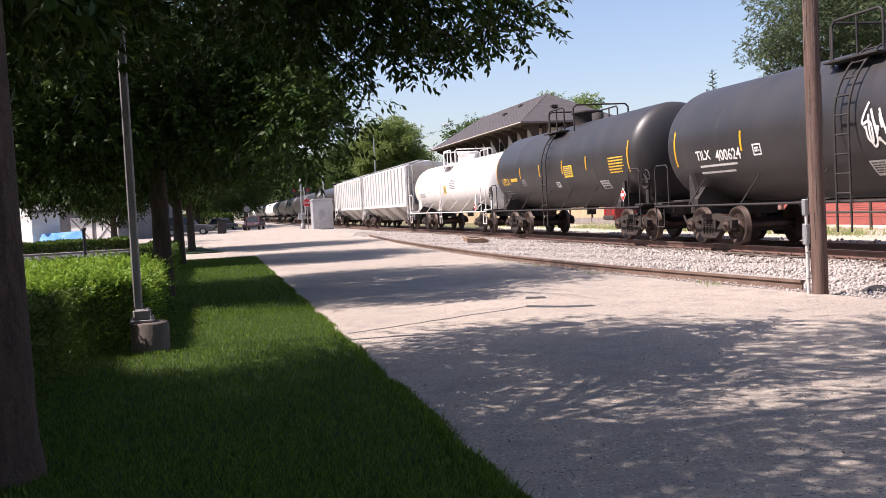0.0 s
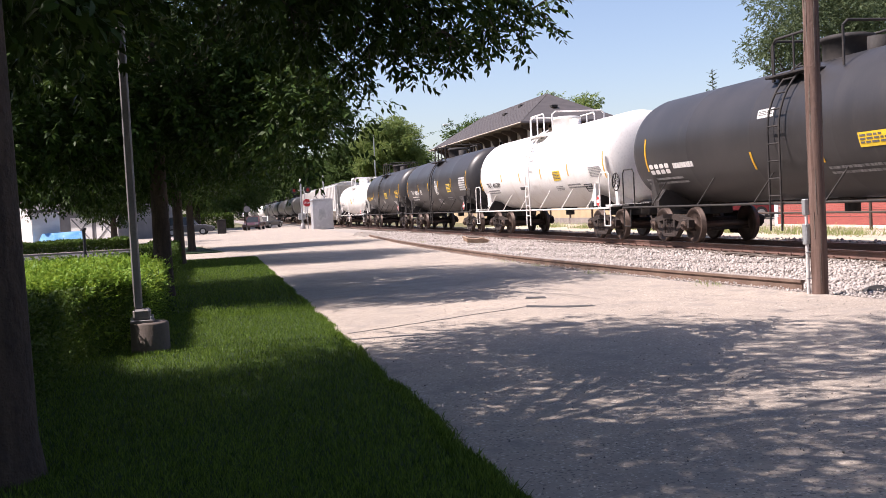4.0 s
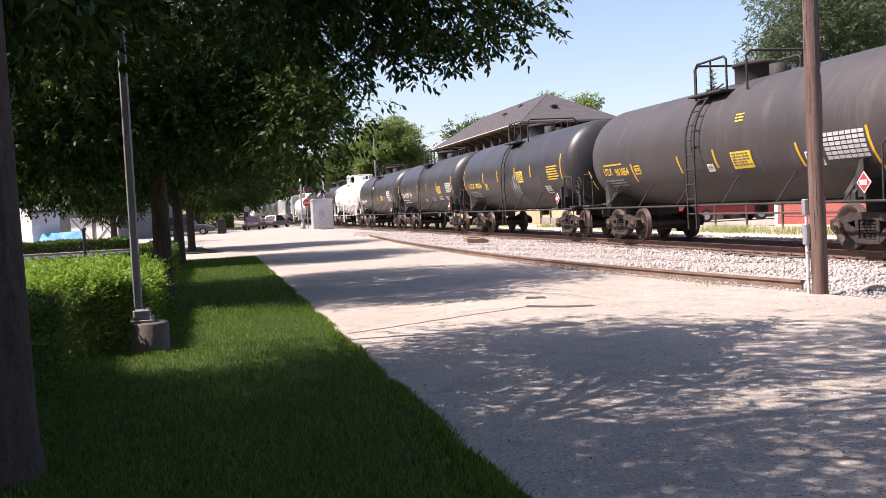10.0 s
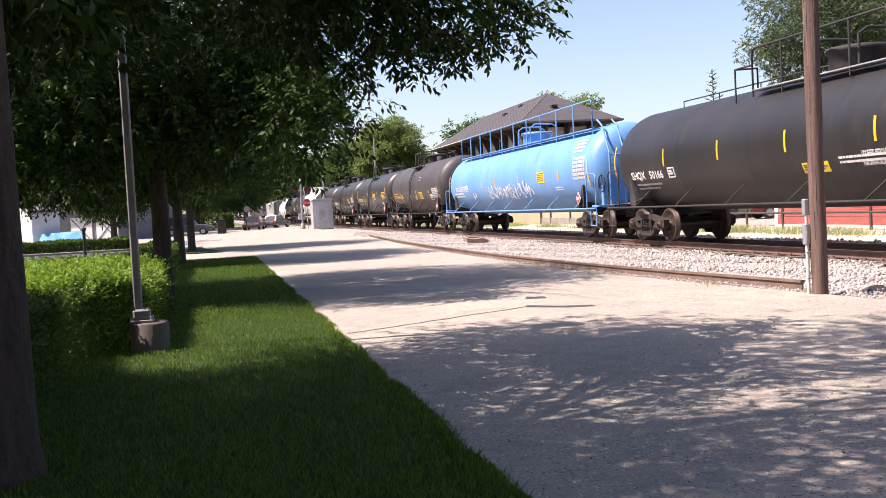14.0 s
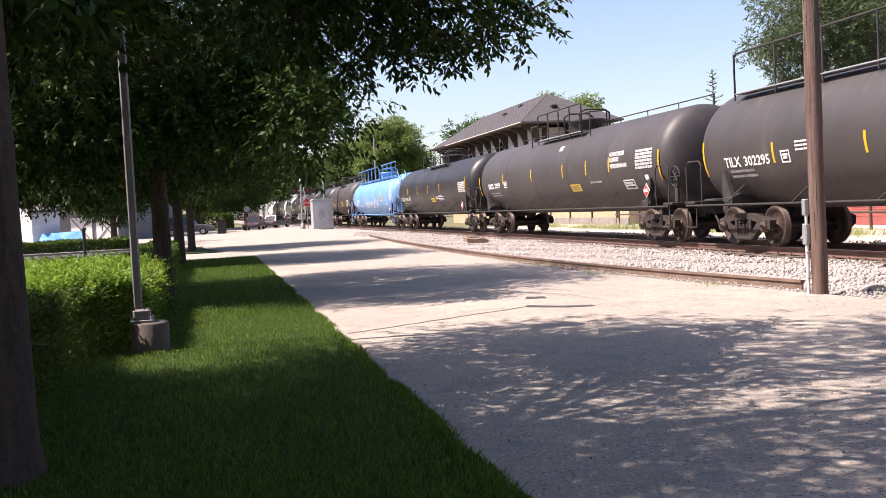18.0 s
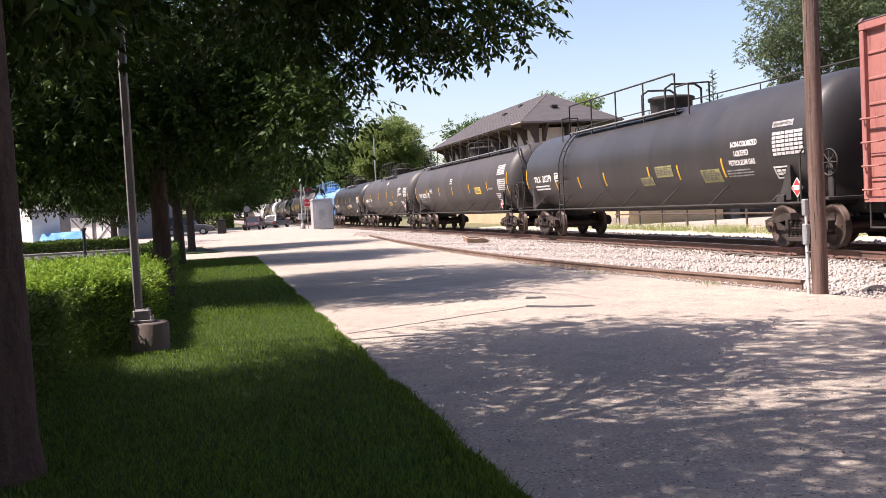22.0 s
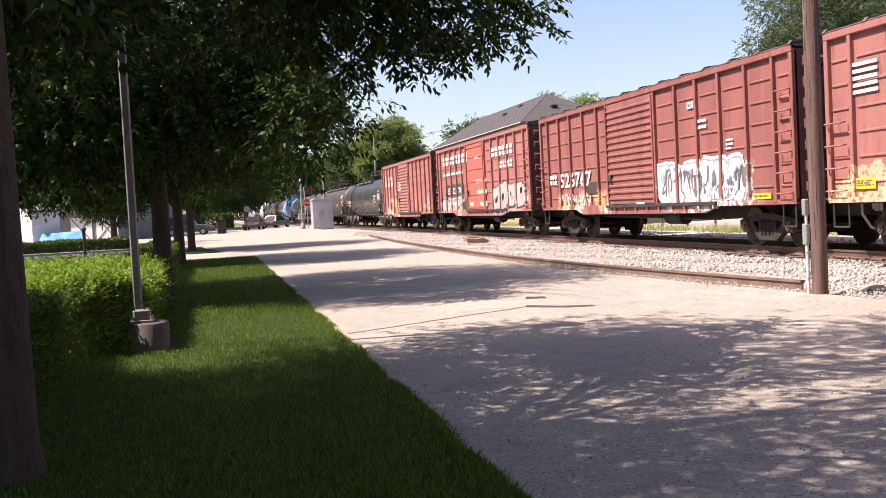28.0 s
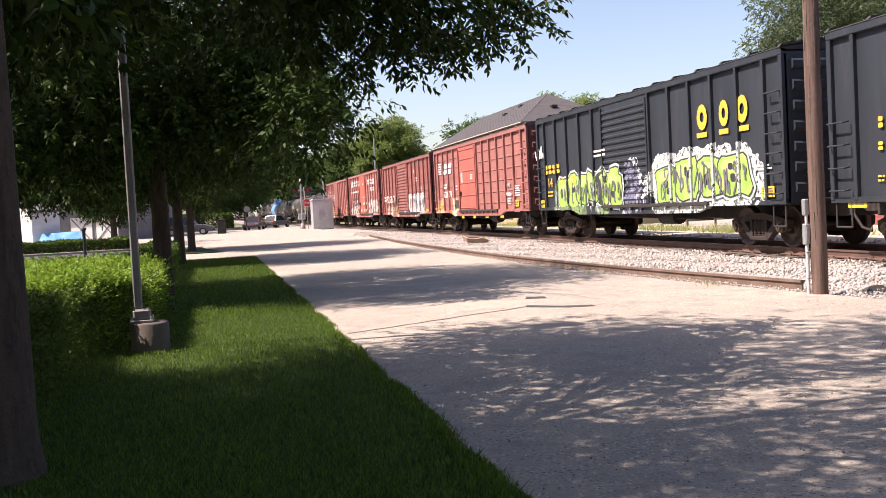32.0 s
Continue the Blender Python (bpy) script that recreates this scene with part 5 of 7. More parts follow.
part("conduit", Geo().cyl((7.685, 11.63, -0.1), (7.685, 11.63, 0.68), 0.024, n=10).cyl((7.685, 11.63, 0.92), (7.685, 11.63, 1.06), 0.02, n=10), mat("conduit_plastic", (0.6, 0.58, 0.56), (0.52, 0.5, 0.48), 0.5, big=3, fine=30), up)
for z in (0.2, 0.55):
    part("strap", Geo().box(7.66, 7.75, 11.6, 11.625, z, z + 0.02, 0.003), M_GALV, up)

# ---- lamp post ----
lp = thing("lamp_post", "grey square metal lamp post on a round concrete base", "lamp post")
part("footing", Geo().lathe([(-0.1, 0.205), (0.325, 0.2), (0.345, 0.185), (0.345, 0.0)], 28, -0.73, 10.95, axis="z"), mat("footing_concrete", (0.15, 0.12, 0.104), (0.11, 0.088, 0.076), 0.9, big=2.5, fine=35, stain=(0.12, 0.095, 0.08), bump=0.4), lp)
part("base_plate", Geo().box(-0.92, -0.68, 10.83, 11.07, 0.345, 0.375, 0.006), M_LAMPPOST, lp)
part("base_cover", Geo().box(-0.89, -0.71, 10.86, 11.04, 0.375, 0.49, 0.02), M_LAMPPOST, lp)
part("pole", Geo().box(-0.876, -0.790, 10.905, 10.99, 0.49, 6.2, 0.014), M_LAMPPOST, lp)
part("lamp_head", Geo().box(-1.1, -0.55, 10.75, 11.15, 6.2, 6.38, 0.04), M_LAMPPOST, lp)
for sx, sy in ((-1, -1), (-1, 1), (1, -1), (1, 1)):
    part("anchor_bolt", Geo().cyl((-0.8 + sx * 0.1, 10.95 + sy * 0.1, 0.37), (-0.8 + sx * 0.1, 10.95 + sy * 0.1, 0.41), 0.014, n=6), M_GALV, lp)

# ---- trees ----


def unit(a):
    return a / (np.linalg.norm(a, axis=1)[:, None] + 1e-9)


def leaf_blades(name, base, d, length, material, parent, r, sides=4, width=0.2):
    """Pointed leaves from their bases along d."""
    n = len(base)
    w = unit(np.cross(d, r.normal(0, 0.7, (n, 3)) + (0, 0, 1)))
    up = np.cross(w, d)
    L = (length * r.uniform(0.7, 1.25, n))[:, None]
    row = ((0.0, 0.0, 0.0), (0.45, 1.0, 0.05), (1.0, 0.0, -0.08), (0.45, -1.0, 0.05)) if sides == 4 else ((0.0, 0.0, 0.0), (0.28, 0.85, 0.05), (0.62, 0.8, 0.03), (1.0, 0.0, -0.12), (0.62, -0.8, 0.03), (0.28, -0.85, 0.05))
    v = np.stack([base + d * L * a + w * L * (b * width) + up * L * c for a, b, c in row], 1)
    k = len(row)
    return arrays(name, v.reshape(-1, 3), np.arange(k * n).reshape(n, k), material, parent)


def sprays(name, base, d, parent, r, material, leaf=0.1, pairs=3, stalk=0.28, droop=0.45, sides=4, width=0.2):
    """Feathered leaves: pairs of leaflets along each stalk and one at its tip."""
    n = len(base)
    d = unit(d)
    s = unit(np.cross(d, r.normal(0, 0.5, (n, 3)) + (0, 0, 1)))
    ln = (stalk * r.uniform(0.7, 1.3, n))[:, None]
    pts, dirs = [], []
    for k in range(pairs):
        u = 0.3 + 0.6 * k / max(pairs - 1, 1)
        p = base + d * ln * u - np.array((0, 0, 1)) * ln * droop * 0.5 * u * u
        for q in (-1, 1):
            pts.append(p)
            dirs.append(d * 0.55 + s * 0.8 * q + r.normal(0, 0.3, (n, 3)) - np.array((0, 0, droop)))
    pts.append(base + d * ln - np.array((0, 0, 1)) * ln * droop * 0.5)
    dirs.append(d + r.normal(0, 0.2, (n, 3)) - np.array((0, 0, droop)))
    return leaf_blades(name, np.concatenate(pts), unit(np.concatenate(dirs)), leaf, material, parent, r, sides, width)


def limb(g, p, d, length, r, rng, depth):
    p, d = Vector(p), Vector(d).normalized()
    for k in range(4):
        q = p + d * length / 4
        g.cyl(p, q, r * (1 - 0.17 * k), r * (0.83 - 0.17 * k), 8 if depth > 1 else 5)
        p = q
        d = (d + Vector((rng.uniform(-0.25, 0.25), rng.uniform(-0.25, 0.25), rng.uniform(-0.1, 0.15)))).normalized()
        if depth > 0 and k >= 1:
            e = (d + Vector((rng.uniform(-1, 1), rng.uniform(-1, 1), rng.uniform(-0.2, 0.5)))).normalized()
            limb(g, p, e, length * 0.62, r * 0.5, rng, depth - 1)


def mass(name, t, seed, clumps, per, leaf, centre, radii, material, spread=0.3, inner=0.0, pairs=3, keep=None, sides=4, stalk=0.28, rough=0.28):
    """Clumps of feathered leaves that fill an uneven round."""
    rng = random.Random(seed)
    cs = []
    while len(cs) < clumps:
        p = Vector((rng.uniform(-1, 1), rng.uniform(-1, 1), rng.uniform(-1, 1)))
        q = p.length
        if inner < q < 0.88 + rough * noise.noise(p * 2.3 + Vector((seed, 0, 0))):
            c = (centre[0] + p.x * radii[0], centre[1] + p.y * radii[1], centre[2] + p.z * radii[2])
            if keep is None or keep(*c):
                cs.append(c)
    r = np.random.RandomState(seed)
    c = np.repeat(np.array(cs), per, 0)
    off = r.normal(0, 1, c.shape) * (spread, spread, spread * 0.75)
    return sprays(name, c + off, off + r.normal(0, 0.12, c.shape), t, r, material, leaf, pairs, stalk, 0.45, sides)


def tree(label, x, y, r, height, crown, clumps, per, leaf, seed, material=None, fork=2.1, spread=0.3, lean=0.0, pairs=3, keep=None, sides=4, stalk=0.28):
    """crown: centre offset (x, y, z) and radii."""
    rng = random.Random(seed)
    t = thing("tree", label, "tree", "", pose(x, y, 0.0))
    g = Geo().cyl((0, 0, -0.2), (0.0, 0, 0.25), r * 1.45, r * 1.08, 14).cyl((0, 0, 0.25), (lean, 0, fork), r * 1.08, r * 0.88, 14)
    g.cyl((lean, 0, fork), (lean * 1.5, 0.1, height * 0.72), r * 0.8, r * 0.3, 10)
    part("trunk", g, M_BARK, t)
    rx, ry, rz = crown[1]
    lb = Geo()
    for k in range(7):
        a = 2 * math.pi * k / 7 + rng.uniform(-0.3, 0.3)
        z0 = fork - 0.1 + 0.35 * (k % 4)
        limb(lb, (lean, 0, z0), (math.cos(a), math.sin(a), rng.uniform(0.7, 1.3)), min(rx, ry) * 0.8, r * 0.3, rng, 2)
    part("limb", lb, M_BARK, t)
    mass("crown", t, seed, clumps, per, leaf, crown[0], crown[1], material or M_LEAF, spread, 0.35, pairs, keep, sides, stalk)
    return t


def boughs(t, start, tips, seed, leaf, twigs=16, thick=0.04, first=0.35, sides=4, reach=0.55):
    """Boughs from the trunk to their tips with hanging leafy twigs."""
    rng = random.Random(seed)
    r = np.random.RandomState(seed)
    wood, base, dirs = Geo(), [], []
    for tip in tips:
        a, e = Vector(start), Vector(tip)
        mid = (a + e) / 2 + Vector((rng.uniform(-0.2, 0.2), rng.uniform(-0.2, 0.2), rng.uniform(0.2, 0.5)))
        at = lambda u: a * (1 - u) ** 2 + mid * 2 * u * (1 - u) + e * u * u
        for k in range(9):
            wood.cyl(at(k / 9), at((k + 1) / 9), thick * (1 - 0.1 * k), thick * (0.9 - 0.1 * k), 6)
        for k in range(twigs):
            u = first + (1 - first) * (k + rng.random()) / twigs
            p = at(u)
            d = ((at(min(1.0, u + 0.05)) - at(u - 0.05)).normalized() + Vector((rng.uniform(-1, 1), rng.uniform(-1, 1), rng.uniform(-0.4, 0.6)))).normalized()
            ln = rng.uniform(0.6, 1.2) * reach * (1.15 - 0.4 * u)
            bend = Vector((0, 0, -0.25 * ln))
            pt = lambda w: p + d * ln * w + bend * w * w
            wood.cyl(pt(0), pt(0.5), 0.009, 0.007, 4).cyl(pt(0.5), pt(1), 0.007, 0.004, 4)
            for w in (0.25, 0.45, 0.62, 0.78, 0.9, 1.0):
                base.append(pt(w))
                dirs.append(d * 0.7 + Vector((rng.uniform(-1, 1), rng.uniform(-1, 1), rng.uniform(-0.8, 0.3))))
    part("bough", wood, M_BARK, t)
    sprays("leaf_mass", np.array([tuple(p) for p in base]), np.array([tuple(p) for p in dirs]), t, r, M_LEAF, leaf, 3, 0.19, 0.3, sides, 0.21)


SHADE_EDGE = ((-9.0, 9.6), (-3.0, 10.3), (-1.0, 9.7), (0.3, 9.2), (0.9, 10.8), (1.6, 11.3), (4.9, 12.1), (5.6, 11.5), (6.4, 10.9), (7.6, 10.0), (12.0, 8.8))
SUN_GAPS = ((-0.23, 8.25, 0.3), (-0.15, 7.5, 0.3), (-0.75, 6.85, 0.35), (-0.1, 6.0, 0.25), (2.3, 8.2, 0.6), (2.2, 7.4, 0.4), (4.3, 5.8, 0.6), (3.4, 5.8, 0.4), (5.6, 9.9, 0.4), (3.4, 10.2, 0.35), (4.2, 9.4, 0.35), (4.7, 8.0, 0.4), (1.0, 3.9, 0.4))


def sun_side(x, y, z):
    """The first tree's crown stops short of the sunny strip across lawn and road, and is open in places."""
    gx, gy = x - 1.22 + 0.724 * z, y + 5.8 - 0.058 * z
    edge = next((e0 + (e1 - e0) * (gx - g0) / (g1 - g0) for (g0, e0), (g1, e1) in zip(SHADE_EDGE, SHADE_EDGE[1:]) if g0 <= gx < g1), 9.0)
    if gy > edge - 0.5 + 0.25 * noise.noise(Vector((gx * 1.5, gy * 1.5, 4.0))):
        return False
    if any((gx - a) ** 2 + (gy - b) ** 2 < (q + 0.2 * (gx < 1.3)) ** 2 for a, b, q in SUN_GAPS):
        return False
    return noise.noise(Vector((gx * 0.85, gy * 1.1, 1.7))) > (-0.6 if gx < 1.3 else -0.3 if gy < 8.3 else -0.06)


OUT_TIPS = ((3.45, 9.6, 3.3), (3.3, 9.5, 3.45), (3.2, 9.7, 3.16), (2.9, 9.6, 3.08), (2.6, 9.6, 2.96), (2.5, 9.7, 3.05), (1.65, 9.3, 2.95), (1.4, 9.6, 2.8), (2.45, 9.4, 3.0), (2.2, 9.7, 3.1), (1.9, 9.5, 2.75))
T0 = tree("mature ash tree with dark overhanging leafy crown", -1.22, 5.8, 0.19, 9.0, ((0.0, -0.1, 6.4), (4.9, 5.8, 3.3)), 700, 20, 0.105, 11, fork=2.9, spread=0.26, keep=sun_side, sides=6)
for cx, cy, cz, rx, ry, rz, n in ((-2.4, -0.9, 5.4, 2.8, 2.8, 2.0, 260), (-4.4, 0.4, 6.6, 2.0, 3.4, 2.0, 400), (1.3, 2.7, 3.85, 1.6, 1.5, 0.75, 52), (2.2, 3.4, 3.75, 1.1, 1.0, 0.6, 28), (-2.6, 1.2, 3.1, 2.0, 1.3, 0.8, 110), (-0.8, 1.5, 3.5, 1.6, 1.0, 0.6, 74), (-3.6, 1.6, 4.6, 1.4, 1.2, 1.2, 80), (-4.2, 0.0, 4.0, 1.4, 1.9, 1.4, 140), (0.35, 2.6, 4.2, 0.7, 0.6, 0.7, 26), (0.1, 2.3, 3.4, 0.9, 0.7, 0.5, 22), (-4.6, 3.0, 6.5, 2.2, 1.7, 1.7, 230), (-0.6, 4.1, 5.5, 1.7, 1.4, 1.3, 60)):
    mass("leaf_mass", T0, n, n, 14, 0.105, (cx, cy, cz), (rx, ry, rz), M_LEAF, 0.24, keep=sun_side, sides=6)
boughs(T0, (0.2, 0.4, 4.0), [(X + 1.22, Y - 5.8, Z) for X, Y, Z in OUT_TIPS], 8, 0.088, 20, 0.024, 0.46, 6, 0.34)
def near_edge(x, y, z):
    """The row trees' crowns end in a low sunlit fringe and have gaps."""
    gx, gy = x - 1.05 + 0.724 * z, y + 18.6 - 0.058 * z
    if z > 4.0 and gy < 14.3 + 0.5 * noise.noise(Vector((x, y, z))):
        return False
    return noise.noise(Vector((gx * 0.8, gy * 0.8, 9.1))) > -0.32


boughs(T0, (0.05, -0.2, 3.1), [(0.64, -1.8, 2.32)], 5, 0.1, 5, 0.012, 0.6, 6, 0.22)  # a low sprig in the sun
TREE2 = tree("ash tree with low dense crown in a row beside the road", -0.93, 18.6, 0.16, 8.5, ((-0.2, 0.9, 5.6), (4.6, 5.0, 3.1)), 860, 15, 0.12, 12, fork=2.6, spread=0.3, keep=near_edge)
for cx, cy, cz, rx, ry, rz, n in ((-0.2, -1.0, 3.0, 2.0, 2.0, 0.6, 90), (-3.0, -0.5, 2.8, 2.4, 2.6, 0.65, 150), (-4.8, 0.8, 2.7, 1.5, 2.2, 0.6, 90), (2.2, -0.6, 3.6, 1.2, 1.8, 0.7, 80), (2.25, -3.6, 2.9, 0.8, 0.5, 0.6, 26), (-4.2, 0.5, 5.6, 2.2, 3.5, 2.0, 200)):
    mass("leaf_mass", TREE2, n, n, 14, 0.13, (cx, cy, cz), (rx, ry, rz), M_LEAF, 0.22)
boughs(TREE2, (0.1, 0.0, 3.6), [(3.2, -1.1, 3.3), (3.0, -0.6, 3.05), (3.0, -1.4, 3.5), (3.2, 0.0, 3.5), (2.8, -1.6, 3.7), (2.5, -1.4, 3.0), (2.8, 0.6, 3.0), (2.0, -1.8, 2.8)], 9, 0.12, 14, 0.04, 0.4, 4, 0.5)
copy_thing(TREE2, pose(-1.08, 32.1, 0, 0, 0, 12))
copy_thing(TREE2, pose(-1.0, 45.5, 0, 0, 0, 340))
# unseen tree behind the camera, set close to darken the crowns ahead
copy_thing(TREE2, pose(-1.2, -6.2, 0, 0, 0, 200))
for x, y, a in ((-9.6, 4.6, 60), (-9.9, -6.4, 140)):  # unseen trees, added to shade hedge and lawn from the west
    copy_thing(TREE2, pose(x, y, 0, 0, 0, a))

# ---- the track's small pieces ----
TB = bpy.data.objects["track_bed"]
tie_mesh = Geo().box(-1.3, 1.3, -0.115, 0.115, -0.15, 0.0, 0.012).mesh("tie")
rg = random.Random(21)
for k in range(230):
    o = part("tie", tie_mesh, M_TIE, TB)
    o.location = (TRACK_X + rg.uniform(-0.04, 0.04), 2 + 0.5 * k, -0.022 + rg.uniform(-0.008, 0.008))
    o.rotation_euler = (0, 0, rg.uniform(-0.02, 0.02))
plate_mesh = Geo().box(-0.12, 0.12, -0.09, 0.09, 0.0, 0.014).box(-0.1, -0.07, -0.05, -0.02, 0.01, 0.045).box(0.07, 0.1, 0.02, 0.05, 0.01, 0.045).mesh("tie_plate")
for k in range(110):
    o = part("tie_plate", plate_mesh, M_RAIL, TB)
    o.location = (TRACK_X - 0.755, 12 + 0.5 * k, -0.026)


def stones(name, n, place, size, material, label, seed):
    """Loose stones, each a small uneven lump."""
    r = np.random.RandomState(seed)
    base = np.array([(1, 0, 0), (-1, 0, 0), (0, 1, 0), (0, -1, 0), (0, 0, 1), (0, 0, -1)], float)
    tri = np.array([(0, 2, 4), (2, 1, 4), (1, 3, 4), (3, 0, 4), (2, 0, 5), (1, 2, 5), (3, 1, 5), (0, 3, 5)])
    c = place(r, n)
    s = size * r.uniform(0.55, 1.25, (n, 1, 1)) * r.uniform(0.6, 1.15, (n, 1, 3))
    v = base[None] * s * (1 + r.normal(0, 0.22, (n, 6, 1)))
    a = r.uniform(0, 2 * np.pi, (3, n))
    for k, (i, j) in enumerate(((0, 1), (1, 2), (0, 2))):
        co, si = np.cos(a[k])[:, None], np.sin(a[k])[:, None]
        vi, vj = v[..., i].copy(), v[..., j].copy()
        v[..., i], v[..., j] = co * vi - si * vj, si * vi + co * vj
    v += c[:, None, :]
    f = (tri[None] + 6 * np.arange(n)[:, None, None]).reshape(-1, 3)
    return tagged(arrays(name, v.reshape(-1, 3), f, material), label, "gravel", kind="stuff")


def siding_x(y):
    return 7.25 + 0.0014 * np.maximum(y - 25.5, 0) ** 2 + 0.0052 * np.maximum(25.5 - y, 0) ** 2


def near_ballast(r, n):
    y = 7 + 58 * r.uniform(0, 1, n) ** 1.5
    lo = siding_x(y) + 0.03
    x = lo + (11.95 - lo) * r.uniform(0, 1, n)
    return np.stack([x, y, -0.065 + 0.022 * r.uniform(-1, 1, n) + 0.02 * np.sin(x * 3 + y)], 1)


def road_edge(r, n):
    y = 7 + 50 * r.uniform(0, 1, n) ** 1.6
    x = siding_x(y) - np.abs(r.normal(0, 0.32, n)) - 0.02
    return np.stack([x, y, r.uniform(-0.05, -0.01, n)], 1)


def right_gravel(r, n):
    y = r.uniform(4, 13.4, n)
    x = 8.05 + 3.6 * r.uniform(0, 1, n) ** 0.8 + 0.04 * (11 - y)
    return np.stack([x, y, r.uniform(-0.06, -0.01, n)], 1)


def far_ballast(r, n):
    y = 10 + 70 * r.uniform(0, 1, n) ** 1.3
    x = r.uniform(14.0, 16.4, n)
    return np.stack([x, y, -0.03 + 0.03 * r.uniform(-1, 1, n)], 1)


M_LIGHTSTONE = M_STONE.copy()
M_LIGHTSTONE.name = "pale_stone"
nt = M_LIGHTSTONE.node_tree
gi = nt.nodes.new("ShaderNodeNewGeometry")
hs = nt.nodes.new("ShaderNodeHueSaturation")
mr = nt.nodes.new("ShaderNodeMapRange")
mr.inputs["To Min"].default_value, mr.inputs["To Max"].default_value = 0.6, 1.12
nt.links.new(gi.outputs["Random Per Island"], mr.inputs["Value"])
bs = nt.nodes["Principled BSDF"]
src = bs.inputs["Base Color"].links[0].from_socket
nt.links.new(src, hs.inputs["Color"])
nt.links.new(mr.outputs[0], hs.inputs["Value"])
nt.links.new(hs.outputs[0], bs.inputs["Base Color"])
stones("ballast_stones", 56000, near_ballast, 0.036, M_LIGHTSTONE, "pale crushed stone ballast beside the track", 1)
stones("edge_gravel", 4500, road_edge, 0.02, M_LIGHTSTONE, "scattered gravel along the road edge", 2)
stones("pole_gravel", 9000, right_gravel, 0.028, M_LIGHTSTONE, "pale stones round the pole", 3)
stones("far_ballast_stones", 4000, far_ballast, 0.045, M_LIGHTSTONE, "pale stones beyond the track", 4)

# the old siding rail, half sunk at the road's edge
pr = [(-0.065, -0.17), (0.065, -0.17), (0.065, -0.158), (0.012, -0.14), (0.012, -0.045), (0.036, -0.035), (0.036, 0.0), (-0.036, 0.0), (-0.036, -0.035), (-0.012, -0.045), (-0.012, -0.14), (-0.065, -0.158)]
M_OLDRAIL = mat("old_rail_rust", (0.15, 0.095, 0.072), (0.22, 0.15, 0.115), 0.8, 0.1, big=3, fine=30)
ys = [12.45 + 1.6 * k for k in range(32)]
vs = [(float(siding_x(y)) + a, y, 0.105 + b) for y in ys for a, b in pr]
n = len(pr)
fs = [(k * n + i, k * n + (i + 1) % n, (k + 1) * n + (i + 1) % n, (k + 1) * n + i) for k in range(len(ys) - 1) for i in range(n)] + [tuple(range(n)), tuple(range(len(vs) - n, len(vs)))]
sr = tagged(part("siding_rail", Geo().add(vs, fs), M_OLDRAIL), "old rusty rail along the road edge, cut off short", "rail")
for k in range(16):
    y = 14.2 + 1.35 * k
    o = part("rail_clip", Geo().box(-0.1, 0.1, -0.06, 0.06, -0.075, -0.055), M_OLDRAIL, sr)
    o.location = (float(siding_x(y)), y, 0.03)

db = thing("old_timber", "short split old timber lying on the ballast", "timber", "", pose(9.72, 36.3, 0.02, 10, 5, 8))
part("timber", Geo().prism([(-0.48, 0.17), (-0.4, 0.0), (0.36, -0.02), (0.5, 0.12), (0.2, 0.2), (-0.1, 0.15)], "y", -0.22, 0.22), mat("old_timber", (0.42, 0.30, 0.21), (0.3, 0.21, 0.15), 0.9, big=4, fine=20, streak=(1, 6, 6)), db)
# dark block in place of a recess, its colour is the shade inside
part("hollow", Geo().box(-0.34, 0.3, -0.1, 0.18, 0.12, 0.2, 0.02), M_TIE, db)
mound = Geo()
for k in range(26):
    a = rg.uniform(0, 6.28)
    rr = rg.uniform(0, 1.0)
    x, y, s = 8.5 + rr * math.cos(a), 56 + 5 * rr * math.sin(a), rg.uniform(0.12, 0.3)
    mound.hull([(x - s, y, 0), (x + s, y - s, 0), (x + s * 0.6, y + s, 0), (x, y, s * 0.8)], [(0, 1, 2), (0, 1, 3), (1, 2, 3), (2, 0, 3)])
tagged(part("earth_mound", mound, M_BED), "low heap of broken asphalt and earth", "rubble", kind="stuff")

# ---- road surface: patches and cracks ----
M_PATCH = mat("tar_patch", (0.10, 0.09, 0.085), (0.14, 0.125, 0.115), 0.85, big=2, fine=40)
M_TAR = mat("tar_seal", (0.035, 0.032, 0.032), (0.06, 0.055, 0.052), 0.7, big=3, fine=40)
RD = bpy.data.objects["road"]
part("patch", Geo().prism([(4.4, 13.75), (4.68, 13.6), (4.74, 13.85), (4.5, 14.02)], "z", -0.01, 0.005), M_TAR, RD)
part("patch", Geo().prism([(4.05, 12.62), (4.5, 12.22), (4.85, 12.15), (4.86, 12.3), (4.5, 12.45), (4.12, 12.85)], "z", -0.01, 0.005), M_TAR, RD)
lump = thing("asphalt_lump", "dark broken lump of asphalt on the gravel", "rubble", "", pose(8.72, 11.7, -0.055, 0, 0, 10))
part("lump", Geo().hull([(-0.24, -0.12, 0), (0.2, -0.14, 0), (0.28, 0.1, 0), (-0.18, 0.14, 0), (-0.12, -0.04, 0.09), (0.12, -0.05, 0.1), (0.08, 0.06, 0.09)], [(0, 1, 2, 3), (0, 1, 5, 4), (1, 2, 6, 5), (2, 3, 4, 6), (3, 0, 4), (4, 5, 6)]), M_TAR, lump)


